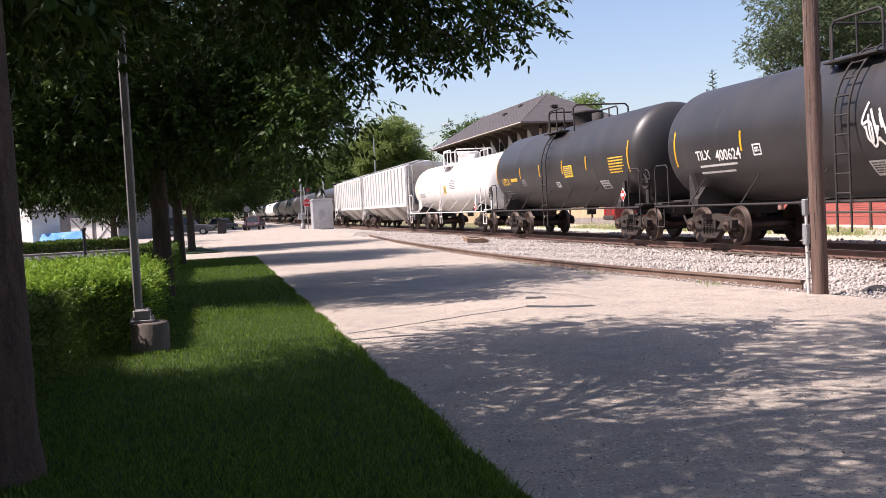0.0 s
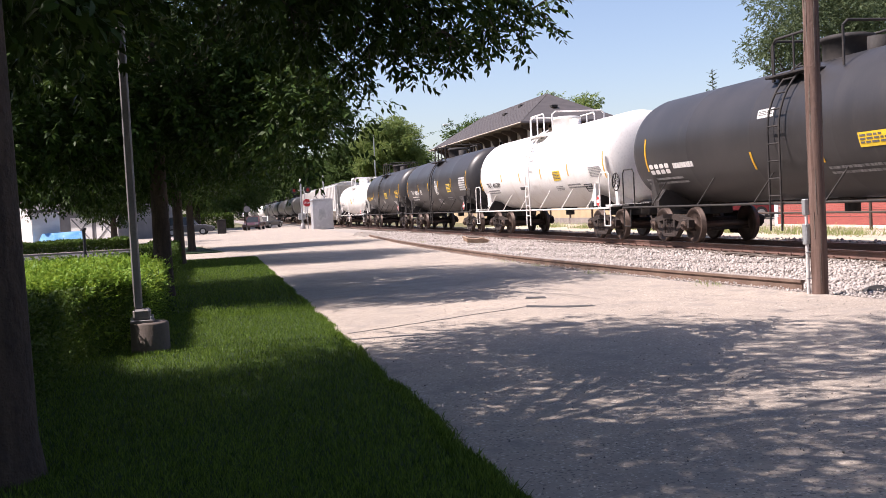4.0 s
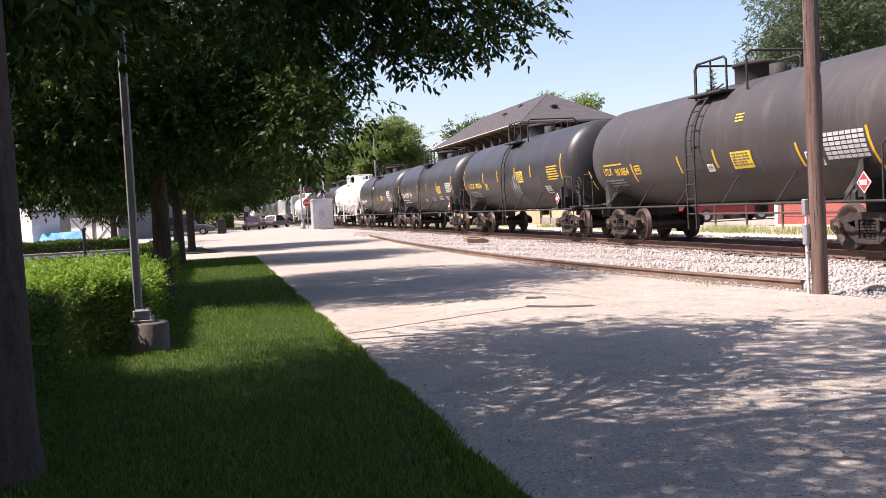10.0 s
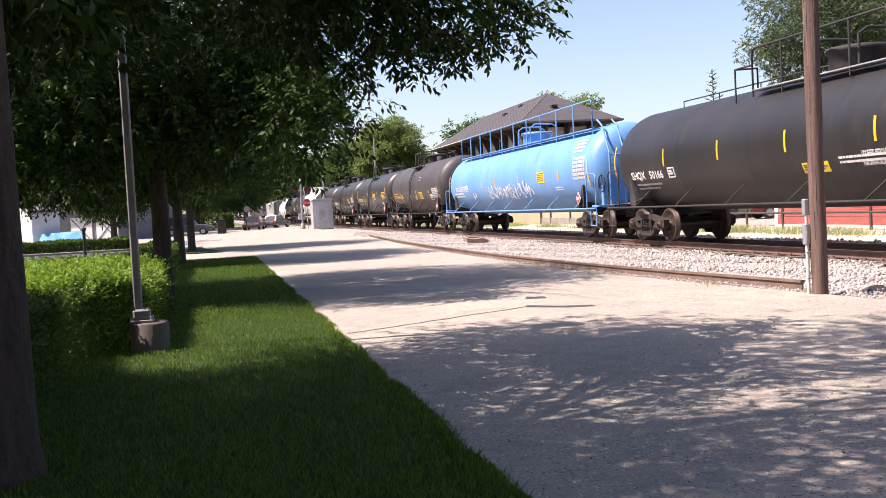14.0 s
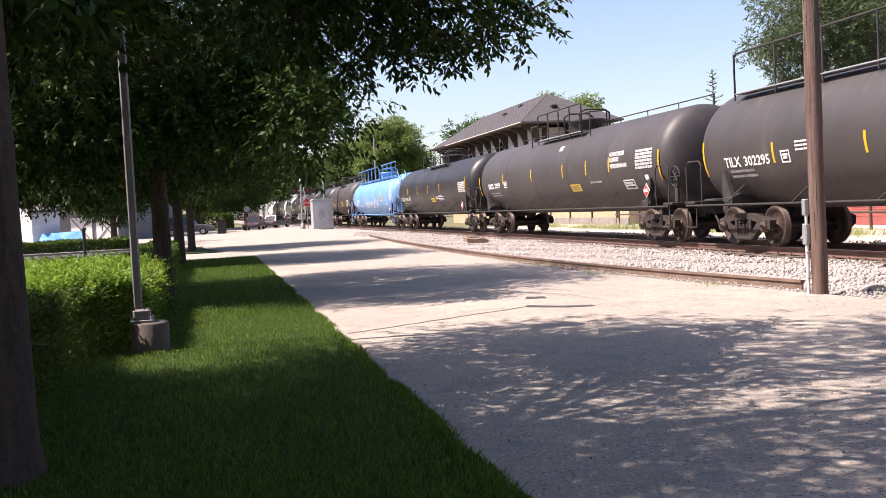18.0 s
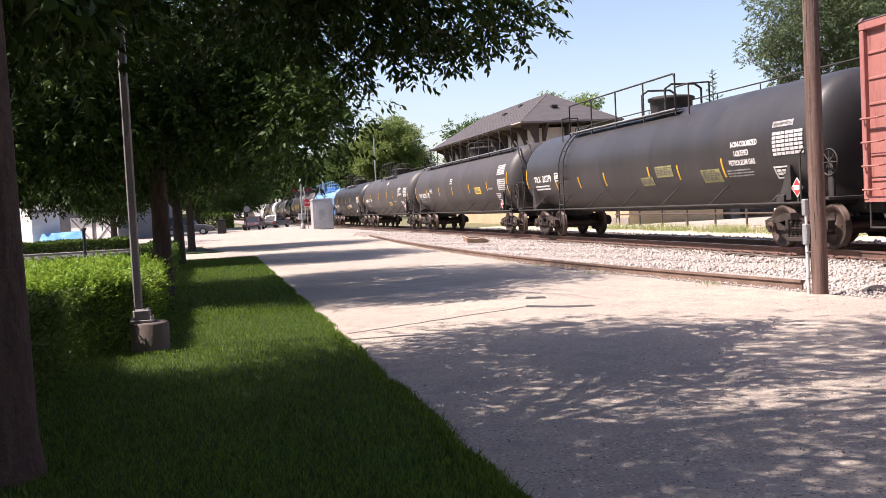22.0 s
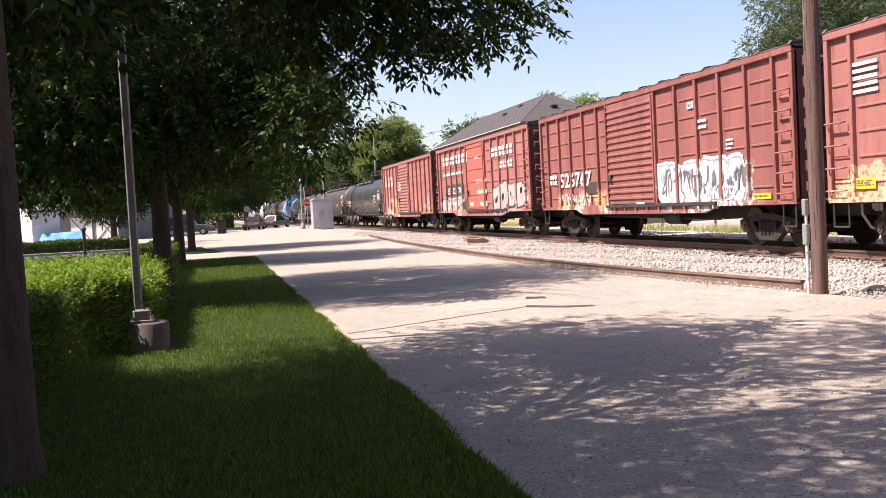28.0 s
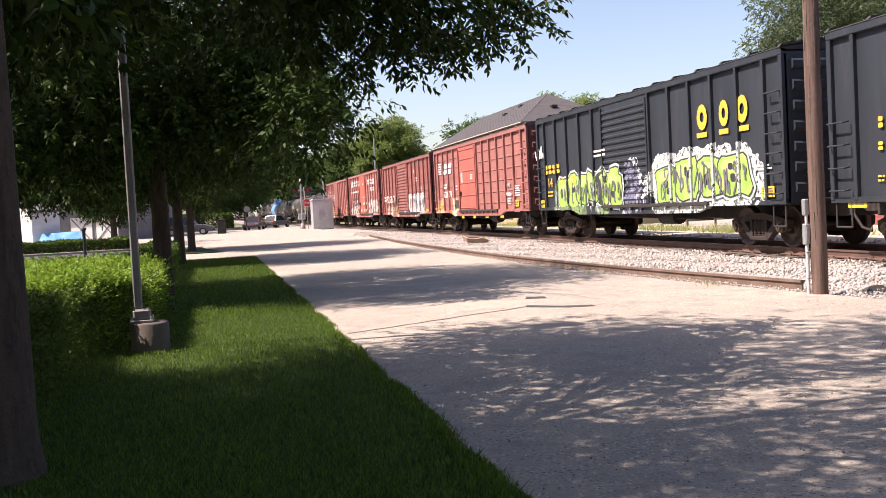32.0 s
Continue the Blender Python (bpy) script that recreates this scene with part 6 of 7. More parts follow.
def crack(pts, w):
    g = Geo()
    for (x0, y0), (x1, y1) in zip(pts, pts[1:]):
        ln = math.hypot(x1 - x0, y1 - y0)
        nx, ny = -(y1 - y0) / ln * w, (x1 - x0) / ln * w
        g.add([(x0 - nx, y0 - ny, 0.004), (x1 - nx, y1 - ny, 0.004), (x1 + nx, y1 + ny, 0.004), (x0 + nx, y0 + ny, 0.004)], [(0, 1, 2, 3)])
    return g


def wander(x0, y0, x1, y1, seed, n=14, amp=0.05):
    r = random.Random(seed)
    return [(x0 + (x1 - x0) * k / n + r.uniform(-amp, amp), y0 + (y1 - y0) * k / n + r.uniform(-amp, amp)) for k in range(n + 1)]


M_SEAM = mat("old_crack", (0.15, 0.13, 0.115), (0.2, 0.17, 0.15), 0.9, big=3, fine=40)
for k, (x0, y0, x1, y1, w, amp) in enumerate(((1.42, 11.3, 4.1, 12.7, 0.016, 0.03), (4.7, 12.3, 7.6, 12.6, 0.005, 0.05), (1.5, 8.6, 3.4, 9.1, 0.003, 0.03), (1.5, 17.2, 6.8, 18.0, 0.008, 0.05), (2.6, 4.85, 4.0, 4.7, 0.002, 0.02), (6.4, 10.1, 7.9, 10.2, 0.004, 0.04), (5.2, 7.9, 5.6, 7.5, 0.003, 0.03), (1.6, 23.5, 6.9, 24.5, 0.012, 0.05), (1.6, 31, 7.0, 33, 0.02, 0.05), (1.0, 40, 7.4, 42.5, 0.03, 0.05))):
    part("crack", crack(wander(x0, y0, x1, y1, k, 14, amp), w), M_TAR if k == 0 else M_SEAM, RD)


def litter(r, n):
    y = 4.2 + 11 * r.uniform(0, 1, n) ** 1.4
    x = r.uniform(1.5, 7.6, n)
    return np.stack([x, y, np.full(n, 0.004)], 1)


stones("road_grit", 500, litter, 0.007, M_PATCH, "leaf litter and grit on the road", 9)

# ---- lawn ----


def blades(name, n, place, height, width, material, label, seed):
    r = np.random.RandomState(seed)
    c = place(r, n)
    a = r.uniform(0, 2 * np.pi, n)
    h = height * r.uniform(0.55, 1.3, n)
    lean = r.normal(0, 0.45, (n, 2)) * h[:, None]
    v = np.empty((n, 3, 3))
    dx = np.stack([np.cos(a), np.sin(a), np.zeros(n)], 1) * width * r.uniform(0.7, 1.3, n)[:, None]
    v[:, 0], v[:, 1] = c - dx, c + dx
    v[:, 2] = c + np.concatenate([lean, h[:, None]], 1)
    return tagged(arrays(name, v.reshape(-1, 3), np.arange(3 * n).reshape(n, 3), material), label, "grass", kind="stuff")


def lawn_near(r, n):
    y = 4.0 + 11 * r.uniform(0, 1, n) ** 1.6
    x = r.uniform(-1.8, 1.32, n) + 0.015 * np.sin(y * 2.1)
    return np.stack([x, y, np.full(n, 0.03)], 1)


def lawn_far(r, n):
    y = 14 + 21 * r.uniform(0, 1, n)
    x = r.uniform(-1.6, 1.36, n) + 0.02 * np.sin(y * 2.1)
    return np.stack([x, y, np.full(n, 0.03)], 1)


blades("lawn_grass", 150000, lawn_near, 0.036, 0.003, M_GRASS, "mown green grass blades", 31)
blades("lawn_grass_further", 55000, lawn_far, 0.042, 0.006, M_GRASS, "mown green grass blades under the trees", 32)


def lawn_rim(r, n):
    y = 4.0 + 30 * r.uniform(0, 1, n) ** 2
    x = 1.315 + r.normal(0, 0.03, n) + 0.02 * np.sin(y * 2.1) + 0.015 * np.sin(y * 5.3)
    return np.stack([x, y, np.full(n, 0.01)], 1)


blades("lawn_edge_grass", 20000, lawn_rim, 0.04, 0.004, M_GRASS, "ragged grass hanging over the road edge", 35)


def weeds_behind(r, n):
    c = np.array([(18.4, 26), (18.5, 28.5), (18.3, 32), (18.6, 33.5), (18.4, 37), (18.7, 40), (18.5, 43), (18.6, 47), (18.7, 53), (18.6, 60)])
    k = r.randint(0, len(c), n)
    p = c[k] + r.normal(0, 1, (n, 2)) * (0.35, 1.0)
    return np.stack([p[:, 0], p[:, 1], np.full(n, -0.06)], 1)


blades("trackside_weeds", 4200, weeds_behind, 0.3, 0.012, M_WEED, "tall pale green weeds beyond the track", 33)


def weeds_edge(r, n):
    c = np.array([(7.4, 13.8), (7.0, 17.5), (6.9, 20.6), (6.9, 23), (8.4, 40), (7.6, 33)])
    k = r.randint(0, len(c), n)
    p = c[k] + r.normal(0, 1, (n, 2)) * (0.12, 0.25)
    return np.stack([p[:, 0], p[:, 1], np.full(n, -0.01)], 1)


blades("edge_weeds", 260, weeds_edge, 0.08, 0.006, M_WEED, "small weeds at the road edge", 34)

# ---- hedges ----


def hedge(label, x0, x1, y0, y1, h, leaves, size, seed, face="x", fall=0.0, shoots=0, setback=None):
    """A clipped hedge; its open face looks along x or towards -y."""
    t = thing("hedge", label, "hedge")
    r = np.random.RandomState(seed)
    n = leaves
    side = r.uniform(0, 1, n)
    u = r.uniform(0, 1, (n, 3))
    drop = lambda y: h * (1 - fall * (y - y0) / (y1 - y0))
    bump = lambda x, y: 0.07 * np.sin(y * 3.1 + 2 * x) + 0.05 * np.sin(y * 7.7 + 1 - 3 * x) - 0.12 * np.clip((x - x1 + 0.5) / 0.5, 0, 1) ** 2 * (face == "x")
    c = np.stack([x0 + (x1 - x0) * u[:, 0], y0 + (y1 - y0) * u[:, 1], u[:, 2]], 1)
    c[:, 2] *= drop(c[:, 1])
    top = side < 0.42
    c[top, 2] = (drop(c[:, 1]) + bump(c[:, 0], c[:, 1]) - 0.03)[top] - np.abs(r.normal(0, 0.05, top.sum()))
    front = (side >= 0.42) & (side < 0.8)
    wob = 0.06 * np.sin(c[front].sum(1) * 4) + np.abs(r.normal(0, 0.05, front.sum()))
    if face == "x":
        c[front, 0] = x1 - wob
    else:
        c[front, 1] = y0 + wob
    ends = side > 0.9
    if face == "x":
        c[ends, 1] = np.where(u[ends, 0] < 0.5, y0, y1) + r.normal(0, 0.05, ends.sum())
    else:
        c[ends, 0] = np.where(u[ends, 1] < 0.5, x0, x1) + r.normal(0, 0.05, ends.sum())
    if setback:  # the front stands further back up to a place along it
        c[:, 0] -= (c[:, 0] - x0) / (x1 - x0) * setback[1] * np.clip((setback[0] - c[:, 1]) / 0.9, 0, 1)
    d = unit(r.normal(0, 1, (n, 3)) + (0.2, 0, 0.6))
    leaf_blades("foliage", c, d, size, M_HEDGE, t, r, 4, 0.27)
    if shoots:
        b = np.stack([r.uniform(x0, x1, shoots), r.uniform(y0 + 0.4 * (y1 - y0), y1, shoots), np.zeros(shoots)], 1)  # shoots only on the sunlit stretch, the sunlight is in their colour
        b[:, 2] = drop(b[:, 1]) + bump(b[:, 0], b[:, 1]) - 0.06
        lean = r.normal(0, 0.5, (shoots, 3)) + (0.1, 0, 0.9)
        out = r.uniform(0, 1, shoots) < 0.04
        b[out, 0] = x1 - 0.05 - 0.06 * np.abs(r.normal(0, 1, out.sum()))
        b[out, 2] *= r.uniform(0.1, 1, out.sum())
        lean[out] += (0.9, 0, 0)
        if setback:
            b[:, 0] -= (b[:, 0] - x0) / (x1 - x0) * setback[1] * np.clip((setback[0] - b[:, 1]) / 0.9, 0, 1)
        sprays("new_growth", b, lean, t, r, M_SHOOT_SUNLIT, size, 6, 0.21, 0.1, 4, 0.24)
    st = Geo()
    q = random.Random(seed)
    for k in range(int((y1 - y0) * 4)):
        x, y = q.uniform(x0 + 0.2, x1 - 0.15 - (setback[1] if setback else 0)), q.uniform(y0 + 0.1, y1 - 0.1)
        st.cyl((x, y, -0.05), (x + q.uniform(-0.2, 0.2), y + q.uniform(-0.2, 0.2), h * 0.75), 0.014, 0.006, 5)
    part("stem", st, M_BARK, t)["kind"] = "stuff"
    return t


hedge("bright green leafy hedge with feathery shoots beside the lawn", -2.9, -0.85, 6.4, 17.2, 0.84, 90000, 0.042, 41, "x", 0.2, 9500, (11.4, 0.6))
hedge("green leafy hedge between the trees", -1.75, -1.05, 20.0, 31.0, 0.8, 30000, 0.06, 42)
hedge("low dark green clipped hedge along the parking lot", -26, -4.3, 51.0, 52.4, 0.66, 60000, 0.11, 43, "y")

# leafy filler added for unclear dark shapes and cars beyond the crossing
hedge("dark overgrown shrub row beyond the crossing", -18, 2.6, 141, 144, 2.0, 14000, 0.3, 45, "y")
hedge("low rough shrubs along the far side of the track", 16.8, 19.0, 150, 250, 1.9, 14000, 0.3, 46)

# ---- parking lot to the west ----
sheet("parking_lot", [(-3.4, 16), (-3.4, 34.4), (-3.4, 50.6), (-40, 50.6), (-40, 16)], 0.045, M_ASPHALT, "dark asphalt parking lot with white lines", "parking lot")
PL = bpy.data.objects["parking_lot"]
M_LINE = mat("line_paint", (0.72, 0.70, 0.66), (0.55, 0.53, 0.5), 0.7, big=4, fine=30, bump=0)
for k in range(5):
    x = -6.5 - 2.7 * k
    part("parking_line", Geo().prism([(x, 40.6), (x + 0.1, 40.6), (x - 0.35, 47.4), (x - 0.45, 47.4)], "z", 0.04, 0.05), M_LINE, PL)
tagged(part("kerb", Geo().box(-40, -3.2, 50.6, 50.8, -0.1, 0.16, 0.02), M_CONC), "pale concrete kerb round the parking lot", "kerb", kind="structure")
sheet("driveway", [(-3.4, 35.2), (1.2, 35.2), (0.5, 41.6), (-3.4, 41.6)], 0.012, M_ROAD, "pale driveway crossing the verge", "driveway")
sheet("verge", [(-3.0, 42.2), (0.3, 42.2), (-0.9, 52), (-4.0, 52)], 0.03, M_LAWN, "grass verge by the driveway", "lawn")
M_BLACKPOST = mat("black_post_paint", (0.012, 0.012, 0.013), (0.018, 0.018, 0.018), 0.75, big=3, fine=30)
bp = thing("bollard_light", "short black post light by the parking lot", "bollard")
part("post", Geo().cyl((-4.95, 40.6, 0.0), (-4.95, 40.6, 1.25), 0.06, n=14), M_BLACKPOST, bp)
part("foot", Geo().lathe([(0.04, 0.26), (0.12, 0.25), (0.2, 0.14), (0.2, 0.0)], 16, -4.95, 40.6, axis="z"), M_BLACKPOST, bp)
part("cap", Geo().lathe([(1.22, 0.1), (1.3, 0.11), (1.34, 0.0)], 14, -4.95, 40.6, axis="z"), M_BLACKPOST, bp)

M_SIDING = mat("white_siding", (0.74, 0.72, 0.70), (0.66, 0.64, 0.62), 0.6, big=1, fine=20, streak=(1, 1, 4), bump=0.05)
M_GREYWALL = mat("grey_wall", (0.2, 0.2, 0.205), (0.16, 0.16, 0.165), 0.8, big=1, fine=20)
M_ROOFGREY = mat("grey_roof", (0.16, 0.15, 0.15), (0.12, 0.115, 0.115), 0.9, big=2, fine=16)
M_GLASS_DARK = mat("dark_window", (0.03, 0.035, 0.04), (0.05, 0.055, 0.06), 0.12, big=2, fine=10, bump=0)


def turn_about(t, x, y, a):
    t.matrix_basis = pose(x, y, 0, 0, 0, a) @ pose(-x, -y, 0)
    return t


def siding_house(label, x0, x1, y0, y1, h, ridge):
    t = thing("house", label, "house", "houses across the lot")
    part("wall", Geo().box(x0, x1, y0, y1, -0.1, h), M_SIDING, t)
    n = int(h / 0.16)
    for k in range(n):
        z = 0.1 + 0.16 * k
        part("clapboard", Geo().prism([(y0 - 0.03, z), (y0 - 0.008, z + 0.15), (y0, z + 0.15), (y0, z)], "x", x0 - 0.02, x1 + 0.02), M_SIDING, t)
    part("corner_trim", Geo().box(x1 - 0.02, x1 + 0.1, y0 - 0.06, y0 + 0.1, 0, h), M_SIDING, t)
    xm = (x0 + x1) / 2
    part("roof", Geo().prism([(x0 - 0.4, h - 0.1), (xm, ridge), (x1 + 0.4, h - 0.1), (x1 + 0.4, h + 0.08), (xm, ridge + 0.2), (x0 - 0.4, h + 0.08)], "y", y0 - 0.4, y1 + 0.4), M_ROOFGREY, t)
    part("gable", Geo().prism([(x0, h), (x1, h), (xm, ridge - 0.05)], "y", y0, y0 + 0.1), M_SIDING, t)
    part("fascia", Geo().prism([(x0 - 0.42, h - 0.16), (xm, ridge - 0.06), (x1 + 0.42, h - 0.16), (x1 + 0.42, h + 0.02), (xm, ridge + 0.12), (x0 - 0.42, h + 0.02)], "y", y0 - 0.45, y0 - 0.38), M_SIDING, t)
    return t


turn_about(siding_house("white clapboard house with grey gable roof", -21.5, -12.6, 75, 77, 2.6, 5.0), -12.6, 75, -60)
gb = thing("garage", "grey garage with pale doors across the lot", "garage")
part("wall", Geo().box(-15.5, -7.8, 88, 97, -0.1, 3.1), M_GREYWALL, gb)
part("roof", Geo().prism([(87.4, 3.05), (92.5, 4.6), (97.6, 3.05), (97.6, 3.2), (92.5, 4.78), (87.4, 3.2)], "x", -16, -7.4), M_ROOFGREY, gb)
for x0 in (-12.4, -9.9):
    d = part("door", Geo().box(x0, x0 + 2.1, 87.92, 88.0, 0.0, 2.1, 0.02), M_SIDING, gb, "white door with crossed braces")
    for s in (0, 1):
        part("brace", Geo().prism([(x0 + (0.05 if s else 1.95), 0.1), (x0 + (0.2 if s else 2.05), 0.1), (x0 + (2.05 if s else 0.2), 2.0), (x0 + (1.9 if s else 0.05), 2.0)], "y", 87.88, 87.925), M_GREYWALL, d)
turn_about(gb, -8.5, 88, -28)
bt = thing("tarped_trailer", "low trailer under a bright blue tarpaulin", "trailer")
M_TARP = mat("blue_tarp", (0.10, 0.34, 0.72), (0.22, 0.5, 0.85), 0.35, big=1.4, fine=14, stain=(0.55, 0.72, 0.9), bump=0.3, depth=0.03)
part("tarp", Geo().hull([(-12.1, 74.0, 0.36), (-9.1, 74.0, 0.32), (-9.1, 76.2, 0.34), (-12.1, 76.2, 0.36), (-11.9, 74.5, 0.98), (-9.25, 74.5, 1.02), (-9.3, 75.9, 1.05), (-11.9, 75.9, 1.0)], [(0, 1, 2, 3), (4, 5, 6, 7), (0, 1, 5, 4), (1, 2, 6, 5), (2, 3, 7, 6), (3, 0, 4, 7)]), M_TARP, bt)
part("frame", Geo().box(-12.0, -9.2, 74.3, 76.0, 0.22, 0.34, 0.02), M_UNDER, bt)
for x in (-11.4, -9.8):
    for y in (74.2, 76.0):
        part("wheel", Geo().cyl((x, y - 0.08, 0.2), (x, y + 0.08, 0.2), 0.2, n=14), M_UNDER, bt)

# ---- depot and buildings beyond the track ----
M_DEPOTWALL = mat("depot_brick", (0.45, 0.35, 0.215), (0.38, 0.29, 0.18), 0.85, big=1, fine=20)
M_DEPOTPALE = mat("depot_plaster", (0.66, 0.58, 0.50), (0.58, 0.50, 0.43), 0.85, big=1, fine=20)
M_SHINGLE = mat("shingles", (0.078, 0.069, 0.071), (0.058, 0.052, 0.055), 0.9, big=1.2, fine=18, streak=(1, 1, 5))
M_TRIMPINK = mat("faded_trim", (0.22, 0.175, 0.16), (0.18, 0.145, 0.13), 0.7, big=2, fine=20)
M_TRIMBROWN = mat("brown_trim", (0.075, 0.05, 0.04), (0.055, 0.038, 0.031), 0.7, big=2, fine=20)
dp = thing("depot", "tan brick railway depot with brown hipped roof and bracketed eaves", "building")
part("wall", Geo().box(21.5, 25.7, 63.1, 87.6, -0.1, 6.3), M_DEPOTWALL, dp)
part("frieze", Geo().box(21.44, 25.76, 63.04, 87.66, 4.9, 6.4), M_DEPOTPALE, dp)
hip = [(20, 61.6, 6.72), (27.2, 61.6, 6.72), (27.2, 89.1, 6.72), (20, 89.1, 6.72), (23.6, 66.3, 9.05), (23.6, 84.4, 9.05)]
part("roof", Geo().hull(hip, [(0, 1, 2, 3), (0, 1, 4), (1, 2, 5, 4), (2, 3, 5), (3, 0, 4, 5)]), M_SHINGLE, dp)
for k in range(17):  # courses of shingles on the two slopes that show
    u = (k + 0.5) / 17
    x = 20 + 3.6 * u
    z = 6.72 + 2.33 * u + 0.012
    ya, yb = 61.6 + 4.7 * u, 89.1 - 4.7 * u
    part("shingle_course", Geo().hull([(x - 0.02, ya, z - 0.012), (x - 0.02, yb, z - 0.012), (x + 0.2, yb - 0.25, z + 0.13), (x + 0.2, ya + 0.25, z + 0.13), (x - 0.02, ya, z + 0.012), (x - 0.02, yb, z + 0.012)], [(0, 1, 2, 3), (4, 5, 2, 3), (0, 1, 5, 4)]), M_SHINGLE, dp)
part("fascia", Geo().box(19.94, 20.02, 61.5, 89.2, 6.62, 6.74).box(20, 27.2, 61.52, 61.6, 6.62, 6.74), M_TRIMPINK, dp)
part("gutter", Geo().box(19.88, 19.95, 61.45, 89.25, 6.66, 6.715, 0.01), M_DEPOTPALE, dp)
part("soffit", Geo().box(20.02, 27.18, 61.62, 89.08, 6.6, 6.66), M_TRIMBROWN, dp)
for k in range(12):
    y = 62.6 + 2.3 * k
    part("eave_bracket", Geo().prism([(20.35, 6.6), (21.5, 6.6), (21.5, 5.35), (21.3, 5.35), (20.9, 6.2), (20.35, 6.42)], "y", y - 0.11, y + 0.11), M_TRIMBROWN, dp)
for k in range(3):
    x = 22 + 1.6 * k
    part("eave_bracket", Geo().prism([(61.9, 6.6), (63.1, 6.6), (63.1, 5.5), (62.9, 5.5), (62.3, 6.35)], "x", x - 0.1, x + 0.1), M_TRIMBROWN, dp)
for k in range(11):
    y = 63.75 + 2.3 * k
    w = part("window", Geo().box(21.36, 21.46, y - 0.62, y + 0.62, 4.95, 6.2, 0.02), M_DEPOTPALE, dp)
    part("pane", Geo().box(21.33, 21.365, y - 0.5, y + 0.5, 5.35, 6.05), M_GLASS_DARK if k in (3, 7, 8) else M_DEPOTPALE, w)
    part("sill", Geo().box(21.25, 21.45, y - 0.75, y + 0.75, 4.86, 4.96, 0.01), M_SIDING, w)
for k in range(9):
    y = 64.5 + 2.6 * k
    w = part("window", Geo().box(21.42, 21.5, y - 0.6, y + 0.6, 1.0, 3.0, 0.02), M_TRIMBROWN, dp)
    part("pane", Geo().box(21.4, 21.425, y - 0.5, y + 0.5, 1.1, 2.9), M_GLASS_DARK, w)
for x, y, z in ((22.35, 72.5, 8.25), (23.0, 70.5, 8.65), (23.1, 63.9, 7.9)):
    part("roof_vent", Geo().box(x - 0.22, x + 0.22, y - 0.3, y + 0.3, z - 0.1, z + 0.1, 0.03), M_UNDER, dp)
wg = thing("depot_wing", "low tan brick wing with a flat roof", "building")
part("wall", Geo().box(21.5, 27, 48.5, 62.6, -0.1, 2.9), M_DEPOTWALL, wg)
part("roof", Geo().box(21.3, 27.2, 48.3, 62.8, 2.9, 3.1, 0.02), M_TRIMBROWN, wg)
part("plinth", Geo().box(21.42, 21.5, 48.45, 62.6, -0.1, 0.35), M_CONC, wg)
for k in range(4):
    part("downpipe", Geo().cyl((21.44, 50 + 3.6 * k, 0), (21.44, 50 + 3.6 * k, 2.9), 0.05, n=8), M_TRIMBROWN, wg)
sheet("platform", [(15.9, -5), (21.9, -5), (21.9, 62), (16.9, 62), (16.4, 44)], -0.04, mat("sandy_paving", (0.52, 0.44, 0.33), (0.44, 0.38, 0.30), 0.9, big=0.8, fine=25, stain=(0.3, 0.27, 0.2)), "pale sandy paving beyond the track", "paving")
sheet("street_beyond", [(22, 36), (60, 36), (60, 48), (27.5, 48), (22, 48)], -0.03, M_ROAD, "pale street beyond the depot", "road")

rb_ = thing("brick_building", "low red brick building with pale foundation", "building")
M_REDBRICK = mat("red_brick", (0.40, 0.105, 0.085), (0.34, 0.09, 0.075), 0.85, big=1.5, fine=25, stain=(0.28, 0.08, 0.065))
M_MORTAR = mat("mortar", (0.42, 0.36, 0.32), (0.36, 0.31, 0.28), 0.9, big=2, fine=30)
part("wall", Geo().box(22.02, 34, 8, 35.2, -0.1, 3.4), M_MORTAR, rb_)
part("corner_trim", Geo().box(21.94, 22.12, 35.12, 35.36, -0.05, 3.4, 0.01), M_SIDING, rb_)
part("roof", Geo().box(21.7, 34.3, 7.7, 35.5, 3.4, 3.62, 0.03), M_ROOFGREY, rb_)
part("foundation", Geo().box(21.9, 22.0, 8, 35.2, -0.1, 0.04, 0.01), M_DEPOTPALE, rb_)
brick_row = Geo()
for j in range(66):
    y = 35.1 - j * 0.41
    brick_row.box(22.0 - 0.016, 22.03, y - 0.4, y, 0, 0.062)
brick_mesh = brick_row.mesh("brick_course")
for k in range(40):
    o = part("brick_course", brick_mesh, M_REDBRICK, rb_)
    o.location = (0, -0.2 * (k % 2), 0.35 + 0.075 * k)
part("base_course", Geo().box(21.93, 22.0, 8, 35.15, 0.04, 0.33, 0.01), mat("dark_red_band", (0.33, 0.085, 0.07), (0.27, 0.07, 0.06), 0.8, big=1.5, fine=25), rb_)

# pipe fence beyond the track
fc = thing("pipe_fence", "dark brown pipe fence beyond the track", "fence")
for k in range(15):
    y = 12.5 + 2.5 * k
    part("post", Geo().cyl((20.5, y, -0.1), (20.5, y, 1.05), 0.05, n=8), M_TRIMBROWN, fc)
for z in (0.55, 0.98):
    part("pipe", Geo().cyl((20.5, 12, z), (20.5, 48, z), 0.04, n=8), M_TRIMBROWN, fc)
dk = thing("loading_dock", "pale concrete loading dock with dark rubber bumpers", "loading dock")
part("slab", Geo().box(28, 40, 49.5, 58, -0.1, 1.3, 0.03), M_CONC, dk)
for x in (28.6, 31.4):
    part("bumper", Geo().box(x, x + 1.9, 49.2, 49.55, 0.1, 0.95, 0.05), M_UNDER, dk)

